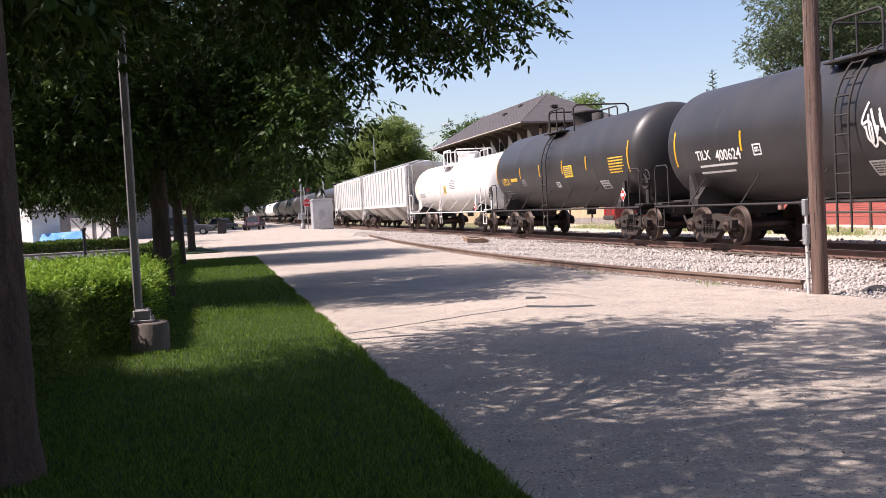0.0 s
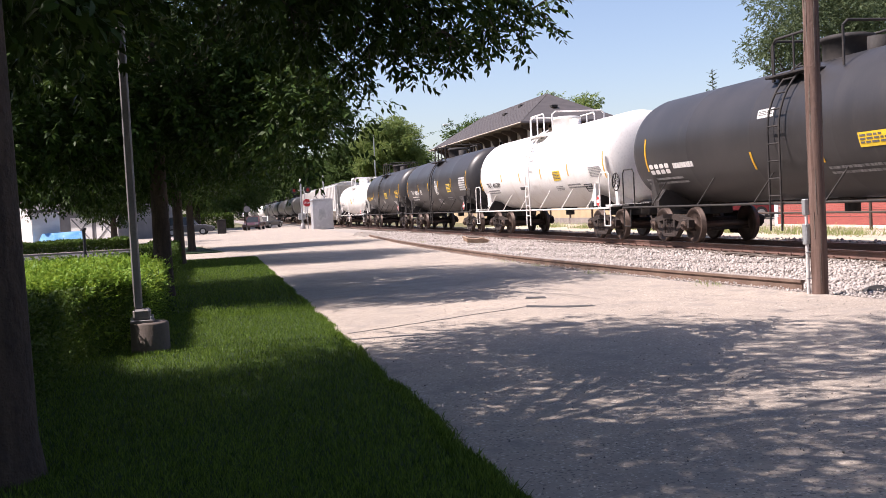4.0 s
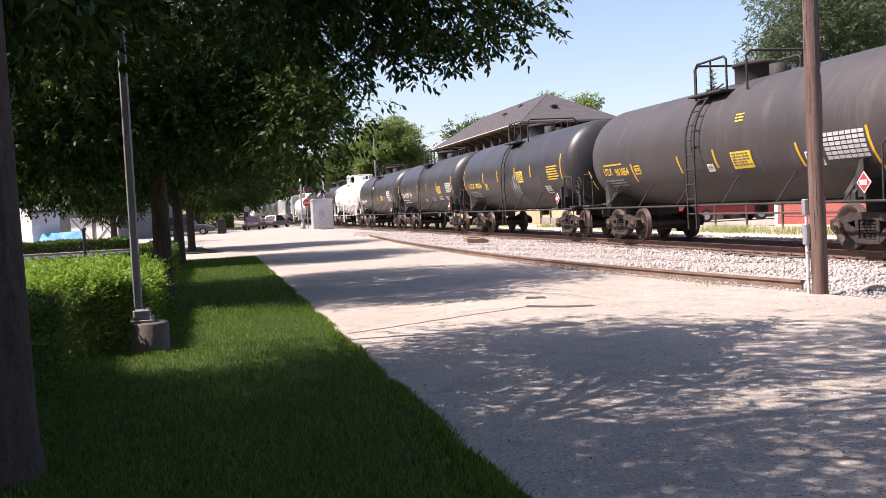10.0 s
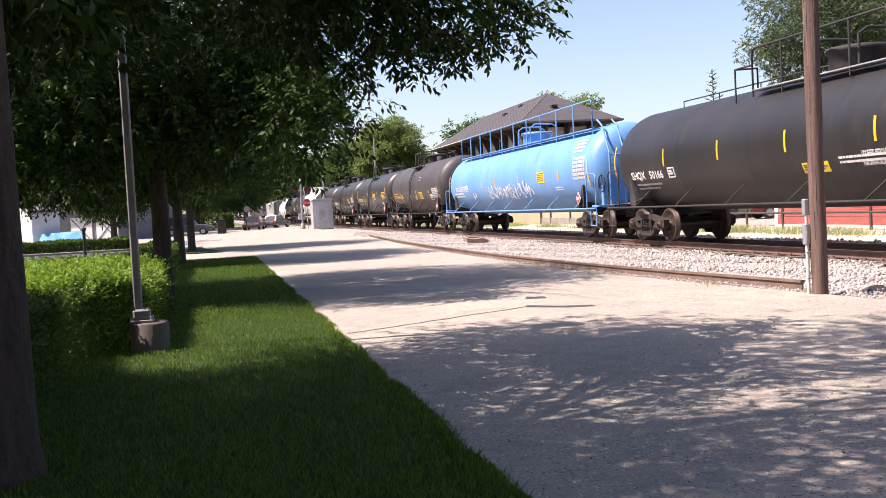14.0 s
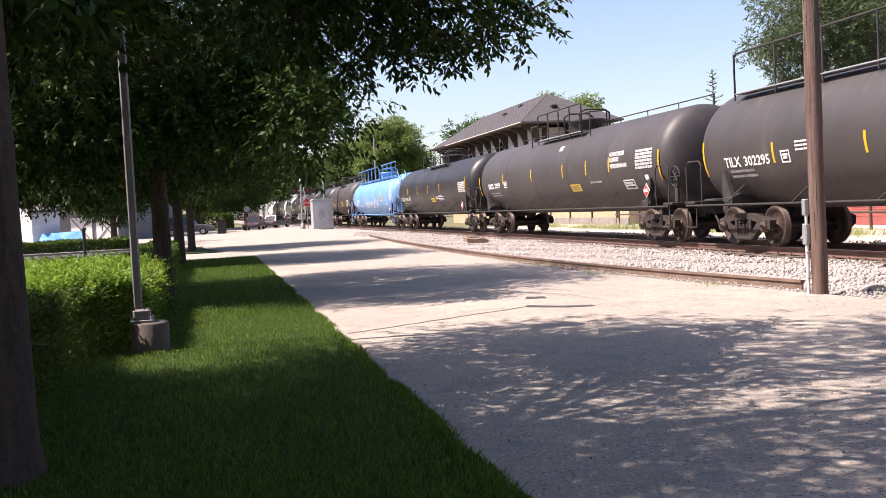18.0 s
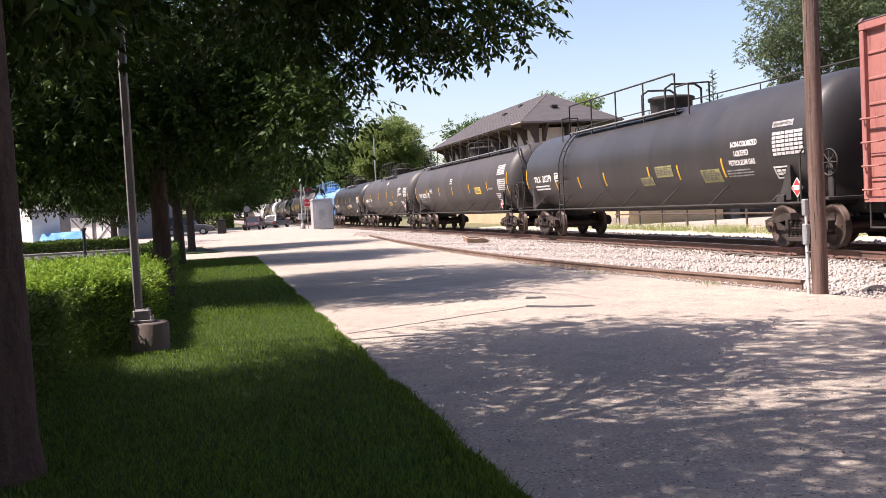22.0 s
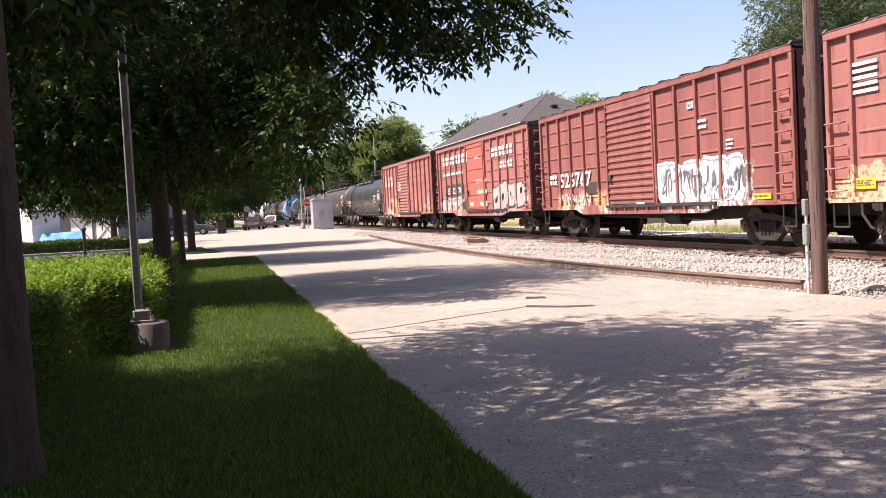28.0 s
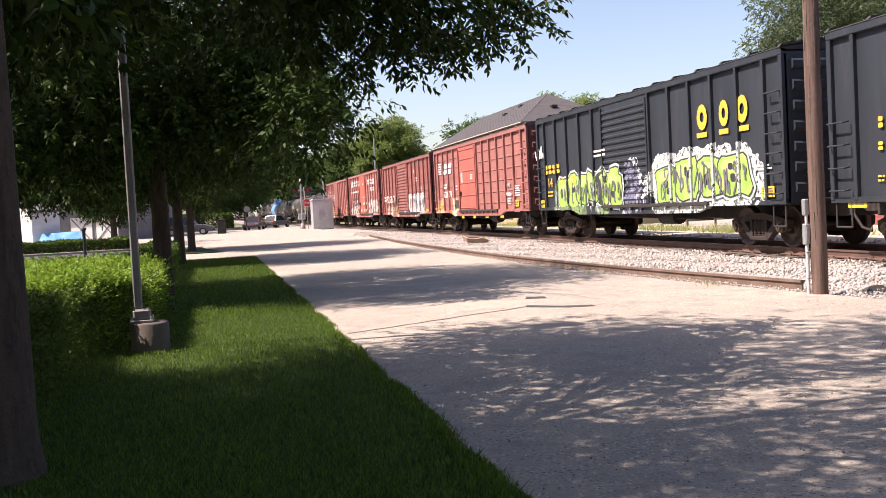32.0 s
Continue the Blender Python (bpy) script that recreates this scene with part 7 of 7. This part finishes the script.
# ---- crossing ----
M_CABINET = mat("cabinet_aluminium", (0.48, 0.48, 0.50), (0.41, 0.41, 0.43), 0.5, 0.35, big=1, fine=20, stain=(0.56, 0.56, 0.56))
cb = thing("signal_cabinet", "grey aluminium railway signal cabinet with patched door", "cabinet")
part("body", Geo().box(8.9, 10.75, 90, 92, -0.05, 2.62, 0.03), M_CABINET, cb)
part("roof", Geo().prism([(8.8, 2.62), (10.85, 2.62), (10.6, 2.76), (9.05, 2.76)], "y", 89.9, 92.1), M_CABINET, cb)
dd = part("door", Geo().box(9.15, 10.5, 89.95, 90.0, 0.15, 2.45, 0.01), M_CABINET, cb)
part("handle", Geo().box(10.3, 10.36, 89.9, 89.96, 1.1, 1.3, 0.01), M_GALV, dd)
part("paint_patch", Geo().prism([(9.35, 0.9), (9.6, 0.75), (9.75, 1.05), (10.1, 1.0), (10.05, 1.6), (9.9, 1.9), (9.5, 1.8), (9.45, 1.5)], "y", 89.935, 89.952), M_GALV, dd, "paler repainted patch")
part("conduit", Geo().cyl((10.1, 91, 2.7), (10.1, 91, 4.9), 0.06, n=8), M_GALV, cb)
for dx in (-0.3, 0.3):
    part("roof_bracket", Geo().tube([(9.8 + dx, 91, 2.74), (9.8 + dx * 1.3, 91, 2.95), (9.8 + dx * 2, 91, 2.98)], 0.025), M_UNDER, cb)

sg = thing("crossing_signal", "grey crossing signal mast with red lamps", "crossing signal")
M_REDLENS = mat("red_lens", (0.22, 0.012, 0.012), (0.16, 0.01, 0.01), 0.25, big=4, fine=20, bump=0)
part("mast", Geo().cyl((8.45, 96, 0), (8.45, 96, 5.6), 0.09, n=12), M_GALV, sg)
part("mast_base", Geo().lathe([(0, 0.3), (0.15, 0.26), (0.55, 0.14), (0.55, 0.0)], 16, 8.45, 96, axis="z"), M_LAMPPOST, sg)
part("lamp_arm", Geo().cyl((7.7, 95.9, 3.75), (9.2, 95.9, 3.75), 0.04, n=8), M_GALV, sg)
for x in (7.8, 9.1):
    hd = part("lamp_hood", Geo().cyl((x, 95.75, 3.75), (x, 95.95, 3.75), 0.33, n=20), M_UNDER, sg)
    part("lens", Geo().cyl((x, 95.7, 3.75), (x, 95.76, 3.75), 0.16, n=16), M_REDLENS, hd)
for s in (-1, 1):
    part("crossbuck_board", Geo().box(-0.6, 0.6, -0.02, 0.02, -0.11, 0.11, 0, pose(8.45, 95.85, 4.9, 0, 0, 68) @ pose(0, 0, 0, 0, s * 45, 0)), M_WHITEMARK, sg)
part("gate_box", Geo().box(8.1, 8.8, 96.1, 96.5, 0.9, 1.5, 0.04), M_GALV, sg)
part("gate_arm", Geo().box(8.75, 8.85, 96.2, 96.3, 1.3, 5.4, 0.01), M_WHITEMARK, sg)
st = thing("stop_sign", "red octagonal stop sign on a metal post", "stop sign")
part("post", Geo().box(8.81, 8.88, 94.6, 94.66, 0, 2.9, 0.008), M_GALV, st)
octo = lambda r: [(8.845 + r * math.cos(math.pi / 8 + k * math.pi / 4), 2.5 + r * math.sin(math.pi / 8 + k * math.pi / 4)) for k in range(8)]
part("border", Geo().prism(octo(0.42), "y", 94.565, 94.58), M_WHITEMARK, st)
M_STOPRED = mat("sign_red", (0.55, 0.03, 0.035), (0.48, 0.025, 0.03), 0.4, big=3, fine=20, bump=0)
part("face", Geo().prism(octo(0.39), "y", 94.555, 94.566), M_STOPRED, st)
vs, fs = letters("STOP")
part("word", Geo().add([(8.845 + (x - 1.22) * 0.26, 94.551, 2.41 + y * 0.26) for x, y, _ in vs], fs), M_WHITEMARK, st)
for k, (x, y, h) in enumerate(((9.3, 93.5, 1.5), (9.05, 92.8, 1.25), (9.55, 94.8, 1.1))):
    mp = thing("marker_post", "thin dark marker post by the crossing", "post", "posts by the crossing")
    part("stake", Geo().cyl((x, y, -0.05), (x, y, h), 0.045, n=8), M_UNDER, mp)
    part("cap", Geo().cyl((x, y, h), (x, y, h + 0.06), 0.055, n=8), M_GALV, mp)
rs = thing("round_sign", "round sign on a dark post near the crossing", "road sign")
part("post", Geo().cyl((3.4, 106, 0), (3.4, 106, 2.9), 0.05, n=8), M_UNDER, rs)
part("disc", Geo().cyl((3.55, 105.93, 2.25), (3.55, 105.97, 2.25), 0.36, n=24), M_LAMPPOST, rs)
part("rim", Geo().lathe([(105.92, 0.33), (105.915, 0.37), (105.985, 0.37), (105.98, 0.33)], 24, 3.55, 2.25), M_UNDER, rs)
wp = thing("light_mast", "thin pale mast beyond the crossing", "mast")
part("mast", Geo().cyl((19.5, 118, 0), (19.5, 118, 10.5), 0.1, 0.07, 8), M_GALV, wp)
part("box", Geo().box(19.35, 19.65, 117.8, 118.2, 3.0, 3.6, 0.03), M_GALV, wp)
sl = thing("street_lamp", "pale street lamp with curved arm behind the depot", "street lamp")
M_PALEMAST = mat("pale_mast_paint", (0.62, 0.63, 0.64), (0.54, 0.55, 0.56), 0.5, big=2, fine=25)
part("mast", Geo().cyl((33.2, 130, 0), (33.2, 130, 12.0), 0.1, 0.07, 8), M_PALEMAST, sl)
part("arm", Geo().tube([(33.2, 130, 11.7), (33.0, 130, 12.3), (32.3, 130, 12.7), (31.7, 130, 12.6)], 0.05), M_PALEMAST, sl)
part("lamp_head", Geo().box(31.1, 31.8, 129.8, 130.2, 12.42, 12.64, 0.06), M_PALEMAST, sl)

# ---- vehicles ----
M_TYRE = mat("tyre", (0.022, 0.022, 0.022), (0.03, 0.03, 0.03), 0.85, big=4, fine=30)
M_HUB = mat("hub", (0.45, 0.45, 0.46), (0.36, 0.36, 0.37), 0.35, 0.6, big=4, fine=30)
M_CARGLASS = mat("car_glass", (0.02, 0.024, 0.027), (0.03, 0.034, 0.038), 0.06, big=2, fine=10, bump=0)
M_TAILRED = mat("tail_lamp", (0.4, 0.02, 0.02), (0.3, 0.015, 0.015), 0.25, big=4, fine=30, bump=0)


def vehicle(name, label, colour, m, kind="car", colour2=None):
    """Along +y; ground at 0."""
    paint = mat(name + "_paint", colour, tuple(0.9 * c for c in colour), 0.28, 0.1, big=2, fine=40, bump=0)
    t = thing(name, label, "car", "", m)
    h = {"car": 1.45, "suv": 1.75, "pickup": 1.8}[kind]
    ln = {"car": 4.6, "suv": 4.7, "pickup": 5.4}[kind]
    b = 0.52 * h
    low = [(-ln / 2, 0.32), (-ln / 2, b), (-ln / 2 + 0.12, b + 0.08), (ln / 2 - 0.9, b + 0.06), (ln / 2 - 0.1, b - 0.14), (ln / 2, 0.55), (ln / 2, 0.32)]
    body = Geo()
    n = len(low)
    for x, inset in ((-0.9, 0.06), (-0.84, 0.0), (0.84, 0.0), (0.9, 0.06)):
        body.v += [(x, y * (1 - inset * 0.3), z - (inset if z > 0.6 else 0)) for y, z in low]
    body.f = [(k * n + i, k * n + (i + 1) % n, (k + 1) * n + (i + 1) % n, (k + 1) * n + i) for k in range(3) for i in range(n)] + [tuple(range(n)), tuple(range(4 * n - 1, 3 * n - 1, -1))]
    body.s = [False] * len(body.f)
    part("body", body, paint, t)
    y0, y1 = {"car": (-1.7, 1.1), "suv": (-2.2, 1.1), "pickup": (-0.7, 1.3)}[kind]
    cab = [(-0.82, y0, b), (0.82, y0, b), (0.82, y1, b), (-0.82, y1, b), (-0.66, y0 + (0.5 if kind == "car" else 0.2), h), (0.66, y0 + (0.5 if kind == "car" else 0.2), h), (0.66, y1 - 0.75, h), (-0.66, y1 - 0.75, h)]
    faces = [(0, 1, 2, 3), (4, 5, 6, 7), (0, 1, 5, 4), (1, 2, 6, 5), (2, 3, 7, 6), (3, 0, 4, 7)]
    part("cabin", Geo().hull(cab, faces), paint, t)
    cc = [Vector(p) for p in cab]
    for nm, ids in (("rear_window", (0, 1, 5, 4)), ("windscreen", (2, 3, 7, 6)), ("side_window", (1, 2, 6, 5)), ("side_window", (3, 0, 4, 7))):
        q = [cc[i] for i in ids]
        c = sum(q, Vector()) / 4
        nrm = (q[1] - q[0]).cross(q[2] - q[0]).normalized()
        if nrm.dot(c - Vector((0, (y0 + y1) / 2, (b + h) / 2))) < 0:
            nrm = -nrm
        inner = [c + (p - c) * 0.84 + nrm * 0.012 for p in q]
        part(nm, Geo().add(inner + [p - nrm * 0.02 for p in inner], [(0, 1, 2, 3), (0, 4, 5, 1), (1, 5, 6, 2), (2, 6, 7, 3), (3, 7, 4, 0)]), M_CARGLASS, t)
    for sx in (-1, 1):
        for y in (-ln / 2 + 0.95, ln / 2 - 0.95):
            w = part("wheel", Geo().cyl((sx * 0.7, y, 0.33), (sx * 0.92, y, 0.33), 0.33, n=20), M_TYRE, t)
            part("hub", Geo().cyl((sx * 0.9, y, 0.33), (sx * 0.93, y, 0.33), 0.2, n=16), M_HUB, w)
        part("tail_lamp", Geo().box(sx * 0.7 - 0.12, sx * 0.7 + 0.12, -ln / 2 - 0.01, -ln / 2 + 0.05, b - 0.3, b - 0.05, 0.01), M_TAILRED, t)
        part("headlamp", Geo().box(sx * 0.65 - 0.16, sx * 0.65 + 0.16, ln / 2 - 0.06, ln / 2 + 0.012, 0.58, 0.74, 0.01), M_HUB, t)
    part("bumper", Geo().box(-0.86, 0.86, -ln / 2 - 0.06, -ln / 2 + 0.05, 0.35, 0.55, 0.03).box(-0.86, 0.86, ln / 2 - 0.05, ln / 2 + 0.06, 0.35, 0.52, 0.03), M_UNDER, t)
    if kind == "pickup":
        part("bed", Geo().box(-0.75, 0.75, -ln / 2 + 0.1, y0 - 0.05, b - 0.02, b + 0.1, 0.02), M_UNDER, t)
    return t


vehicle("silver_suv", "silver four wheel drive car parked by the street", (0.10, 0.10, 0.108), pose(-2.3, 95.5, 0, 0, 0, -95), "suv")
vehicle("maroon_car", "dark maroon car waiting at the crossing", (0.09, 0.03, 0.032), pose(4.35, 110, 0, 0, 0, 168), "car")
DARK_CAR = vehicle("dark_car", "dark car with pale bonnet queuing at the crossing", (0.14, 0.13, 0.135), pose(7.0, 115, 0, 0, 0, 160), "car")
RED_SUV = vehicle("red_suv", "dark red car on the street beyond the track", (0.24, 0.03, 0.035), pose(25.4, 45.2, 0, 0, 0, -100), "suv")
PICKUP = vehicle("red_pickup", "dark red pickup truck on the street beyond the track", (0.2, 0.03, 0.03), pose(24.0, 47, 0, 0, 0, -100), "pickup")
bn = thing("dark_bin", "dark upright bin beside the parked car", "bin")
part("body", Geo().box(0.35, 1.15, 93.5, 94.3, 0, 1.25, 0.04), M_UNDER, bn)
part("lid", Geo().box(0.3, 1.2, 93.45, 94.35, 1.25, 1.32, 0.02), M_BLACKPOST, bn)

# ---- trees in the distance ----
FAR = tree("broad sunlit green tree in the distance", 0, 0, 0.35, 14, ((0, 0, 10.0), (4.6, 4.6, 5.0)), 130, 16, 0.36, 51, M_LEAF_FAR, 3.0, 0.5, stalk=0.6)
rg = random.Random(77)
for k in range(17):  # rounded lobes of the crown
    a, u = 2.4 * k, -0.75 + 1.65 * (k + 0.5) / 17
    q = math.sqrt(1 - min(0.95, u * u))
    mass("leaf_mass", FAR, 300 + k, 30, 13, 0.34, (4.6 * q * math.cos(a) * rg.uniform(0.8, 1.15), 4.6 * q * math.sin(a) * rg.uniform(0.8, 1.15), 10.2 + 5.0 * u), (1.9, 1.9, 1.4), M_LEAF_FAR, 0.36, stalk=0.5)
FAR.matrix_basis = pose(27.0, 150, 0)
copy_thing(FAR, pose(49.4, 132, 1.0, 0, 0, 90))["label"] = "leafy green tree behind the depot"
M_LEAF_MID = leaf_mat("mid_leaf", (0.055, 0.085, 0.04), (0.12, 0.155, 0.08), 0.3)
M_LEAF_DARK = leaf_mat("dark_far_leaf", (0.035, 0.07, 0.016), (0.07, 0.115, 0.03), 0.3)
FAR2 = tree("tall dark green tree in the distance", 0, 0, 0.4, 16, ((0, 0, 9.0), (6.0, 6.0, 7.5)), 460, 15, 0.42, 52, M_LEAF_DARK, 3.0, 0.6, stalk=0.75)
FAR2.matrix_basis = pose(-6.5, 122, 0)
for x, y, a, s in ((37.5, 190, 80, 1), (21.8, 215, 130, 1), (23.0, 262, 70, 1), (24.5, 330, 20, 1), (25.0, 176, 210, 1), (30.0, 200, 300, 1), (24.0, 420, 150, 1)):
    copy_thing(FAR2 if s else FAR, pose(x, y, -1.0 * s, 0, 0, a))
for x, y, a in ((-12, 104, 30), (-2, 134, 110), (2.0, 155, 200), (-9, 150, 300), (6, 185, 75), (-22, 118, 140), (-16, 66, 20), (-30, 90, 260), (-34, 60, 170), (4, 230, 10), (-14, 200, 45), (-3, 290, 200), (1.5, 330, 90)):
    copy_thing(FAR2, pose(x, y, 0, 0, 0, a))
FAR3 = tree("tall airy green tree behind the brick building", 48.0, 70, 0.4, 18, ((0, 0, 14.2), (6.0, 6.0, 5.6)), 400, 15, 0.27, 53, M_LEAF_MID, 7.0, 0.42, stalk=0.5)
copy_thing(FAR3, pose(57.5, 74, 1.5, 0, 0, 150))
copy_thing(FAR2, pose(37.2, 132, -2.4, 0, 0, 200))["label"] = "dark leafy tree behind the depot"
tree("small shade tree with low crown by the parking lot", -5.6, 59.5, 0.2, 5.0, ((0, 0, 3.1), (2.4, 2.2, 1.5)), 190, 12, 0.16, 55, M_LEAF, 1.3, 0.24, stalk=0.3)
cf = thing("spruce_tip", "thin ragged young spruce beyond the building", "tree")
part("trunk", Geo().cyl((33, 60, 0), (33, 60, 9.7), 0.12, 0.015, 8), M_BARK, cf)
r = np.random.RandomState(3)
tw = Geo()
for k in range(34):
    z = 5.5 + 4.1 * k / 34
    a = k * 2.4
    ln = (10.0 - z) * 0.2 * r.uniform(0.3, 1.3)
    e = Vector((33 + ln * math.cos(a), 60 + ln * math.sin(a), z + 0.25 * ln))
    tw.cyl((33, 60, z), e, 0.03, 0.008, 5)
    for j in range(4):
        q = Vector((33, 60, z)).lerp(e, 0.4 + 0.2 * j)
        tw.cyl(q, q + Vector((r.normal(0, 0.16), r.normal(0, 0.16), 0.14)), 0.03, 0.006, 4)
part("needle_spray", tw, M_LEAF_MID, cf)["kind"] = "stuff"


# sprayed sides
P_ONE = sprayed("red_sprayed_a", "red", [(6.7, 1.5, 0.55, 1.95, (0.62, 0.54, 0.44), (0.52, 0.33, 0.17), (0.36, 0.15, 0.10), 2.2), (-2.4, -4.6, 1.1, 1.85, (0.55, 0.4, 0.36), (0.45, 0.2, 0.16), (0.3, 0.07, 0.05), 2.6)])
P_TWO = sprayed("red_sprayed_b", "red", [(7.1, 1.5, 0.5, 1.95, (0.36, 0.30, 0.30), (0.55, 0.44, 0.34), (0.14, 0.09, 0.09), 1.5), (-2.4, -7.4, 0.5, 2.1, (0.34, 0.30, 0.30), (0.5, 0.46, 0.42), (0.3, 0.12, 0.1), 2.0)])
P_THREE = sprayed("brown_sprayed", "brown", [(-1.5, -6.6, 0.6, 2.0, (0.5, 0.46, 0.42), (0.40, 0.42, 0.42), (0.27, 0.14, 0.12), 2.5), (6.3, 1.6, 0.55, 1.6, (0.55, 0.46, 0.38), (0.5, 0.3, 0.14), (0.3, 0.13, 0.1), 2.3)])
P_FOUR = sprayed("red_sprayed_c", "red", [(7.6, 2.9, 0.55, 1.7, (0.70, 0.60, 0.40), (0.62, 0.45, 0.26), (0.55, 0.36, 0.22), 1.3)])
P_FIVE = sprayed("navy_sprayed", "navy", [(1.0, -1.1, 0.75, 2.4, (0.68, 0.70, 0.74), (0.2, 0.2, 0.3), (0.03, 0.035, 0.045), 3.2), (-1.2, -6.9, 0.5, 2.4, (0.46, 0.49, 0.47), (0.40, 0.43, 0.42), (0.5, 0.53, 0.5), 1.1), (6.2, 1.2, 0.5, 1.95, (0.2, 0.3, 0.12), (0.36, 0.40, 0.38), (0.12, 0.16, 0.1), 2.4)])
P_SIX = sprayed("navy_sprayed_b", "navy", [(-1.2, -6.0, 0.5, 1.9, (0.4, 0.42, 0.46), (0.6, 0.6, 0.62), (0.03, 0.03, 0.04), 1.4)])

CARS = []

# the head of the train, already far off
CARS.append(tank_car("black tank car far ahead in the train", 112.0, 95.2, "black", detail=False, keyed=False))
far_car = CARS[0][0]
for k in range(19):
    at = CARS[0][1] + 16.9 * (k + 1)
    c = copy_thing(far_car, pose(TRACK_X, at, RAIL_Z))
    CARS.append((c, at))
    if k in (5, 6, 10, 13, 14):
        c["label"] = "dull white tank car far ahead in the train"
        tank_ob = next(o for o in c.children if o.name.startswith("tank"))
        tank_ob.data = tank_ob.data.copy()
        tank_ob.data.materials[0] = COLOURS["white"]

CARS.append(hopper_car("light grey ribbed covered hopper car", 94.4, 76.4))
CARS.append(hopper_car("light grey covered hopper car with sloping ends", 76.4, 57.9))
CARS.append(tank_car("white tank car with rust-streaked sides", 57.9, 40.3, "white", 11.8, 1.3, 2.3, ladder=-0.6, marks=M_C))
CARS.append(tank_car("black tank car with yellow lettering and yellow label", 40.3, 24.6, "black", 11.4, ladder=-0.3, marks=M_D))
CARS.append(tank_car("black tank car with white number and white scrawl", 24.6, 7.6, "black", 12.0, dome=0.2, ladder=0.1, marks=M_E))
CARS.append(tank_car("clean white tank car with black lettering", 7.6, -8.5, "white", 11.6, dome=0.2, ladder=0.1, marks=M_F))
CARS.append(tank_car("black tank car with small white lettering", -8.5, -26.0, "black", 12.6, ladder=-0.3, marks=M_G))
CARS.append(tank_car("glossy black tank car with orange reflective stripes", -26.0, -42.0, "black", 11.4, ladder=-0.4, dome=0.1, marks=M_H))
CARS.append(tank_car("black tank car with large yellow number", -42.0, -58.0, "black", 11.5, ladder=0.0, dome=0.4, marks=M_I))
CARS.append(tank_car("brownish black tank car with yellow labels", -58.0, -74.0, "brown_black", 11.4, ladder=-0.15, dome=0.3, marks=M_J))
CARS.append(tank_car("long blue gas tank car with roof walk and white scrawl", -74.0, -94.8, "blue", 16.4, 1.42, 2.25, True, dome=0.3, end_cage=True, marks=M_K, fittings=(8.2, -8.6)))
CARS.append(tank_car("long black gas tank car with short top platform", -94.8, -114.4, "soot", 15.4, 1.42, 2.25, True, dome=0.4, marks=M_L, fittings=(2.0, -2.6)))
CARS.append(tank_car("long brownish black gas tank car with small platform", -114.4, -134.4, "brown_black", 15.6, 1.42, 2.25, True, dome=0.3, marks=M_M, fittings=(2.1, -2.3)))
CARS.append(tank_car("long black gas tank car with full roof railing", -134.4, -155.1, "brown_black", 16.0, 1.42, 2.25, True, dome=0.6, end_cage=True, marks=M_N, fittings=(8.3, -8.6)))
CARS.append(tank_car("long dark grey gas tank car with faded yellow labels", -155.1, -175.4, "black", 16.0, 1.42, 2.25, True, dome=0.4, ladder=-4.75, marks=M_O, fittings=(5.2, -2.6)))
CARS.append(boxcar("red boxcar with ribbed door and pale graffiti", -175.4, -192.5, "red", paint=P_ONE, marks=M_P))
CARS.append(boxcar("red boxcar with plug door and grey graffiti", -192.5, -208.9, "red", door="plug", body=15.2, paint=P_TWO, marks=M_Q, door_m=M_REDDOOR, door_at=(6.0, 9.0), posts=[0.0, 0.7, 1.8, 2.85, 3.95, 5.0, 6.0, 9.0, 10.1, 11.2, 12.3, 13.4, 14.5, 15.2]))
CARS.append(boxcar("dark red boxcar with ribbed door and white graffiti", -208.9, -225.9, "brown", paint=P_THREE, marks=M_R))
CARS.append(boxcar("faded red boxcar with plug door and tan graffiti", -225.9, -242.2, "red", door="plug", paint=P_FOUR, marks=M_S, door_m=M_REDDOOR, door_at=(5.2, 8.3), posts=[0.0, 0.75, 1.85, 2.9, 4.05, 5.2, 8.3, 9.3, 10.4, 11.5, 12.6, 13.75, 14.85, 15.6]))
CARS.append(boxcar("dark navy boxcar with lime green graffiti", -242.2, -259.4, "navy", paint=P_FIVE, marks=M_T))
CARS.append(boxcar("dark navy boxcar with yellow lettering", -259.4, -276.4, "navy", paint=P_SIX, marks=M_U))


def run(t):
    """How far the train has gone by t seconds."""
    return 8.8177 * t - 0.003459 * t * t - 0.0000624 * t ** 3


def motions():
    times = [2.0 * k for k in range(17)]
    for car, at in CARS:
        walk(car, [(t, pose(TRACK_X, at + run(t), RAIL_Z)) for t in times])
    walk(DARK_CAR, [(t, pose(x, 119, 0, 0, 0, -30)) for t, x in ((0.0, 1.0), (1.5, 3.0), (3.0, 5.4), (5.0, 6.9), (7.0, 7.3), (9.0, 7.3), (32.0, 7.3))])
    walk(RED_SUV, [(t, pose(x, 45.2, -0.03, 0, 0, -100)) for t, x in ((0.0, 25.4), (12.4, 25.4), (13.2, 26.2), (14.5, 32.0), (16.5, 50.0), (18.5, 56.0), (32.0, 56.0))])
    walk(PICKUP, [(t, pose(x, 47.2, -0.03, 0, 0, -95)) for t, x in ((0.0, 22.6), (1.0, 23.3), (3.0, 25.8), (4.5, 34.0), (6.0, 50.0), (7.0, 58.0), (32.0, 58.0))])
    steps = [k / 15 for k in range(481)]
    turned = [-math.degrees(run(t) / 0.4572) for t in steps]
    for ws, (x, y, z) in WHEELSETS:
        walk(ws, [(t, pose(x, y, z, a)) for t, a in zip(steps, turned)])


motions()
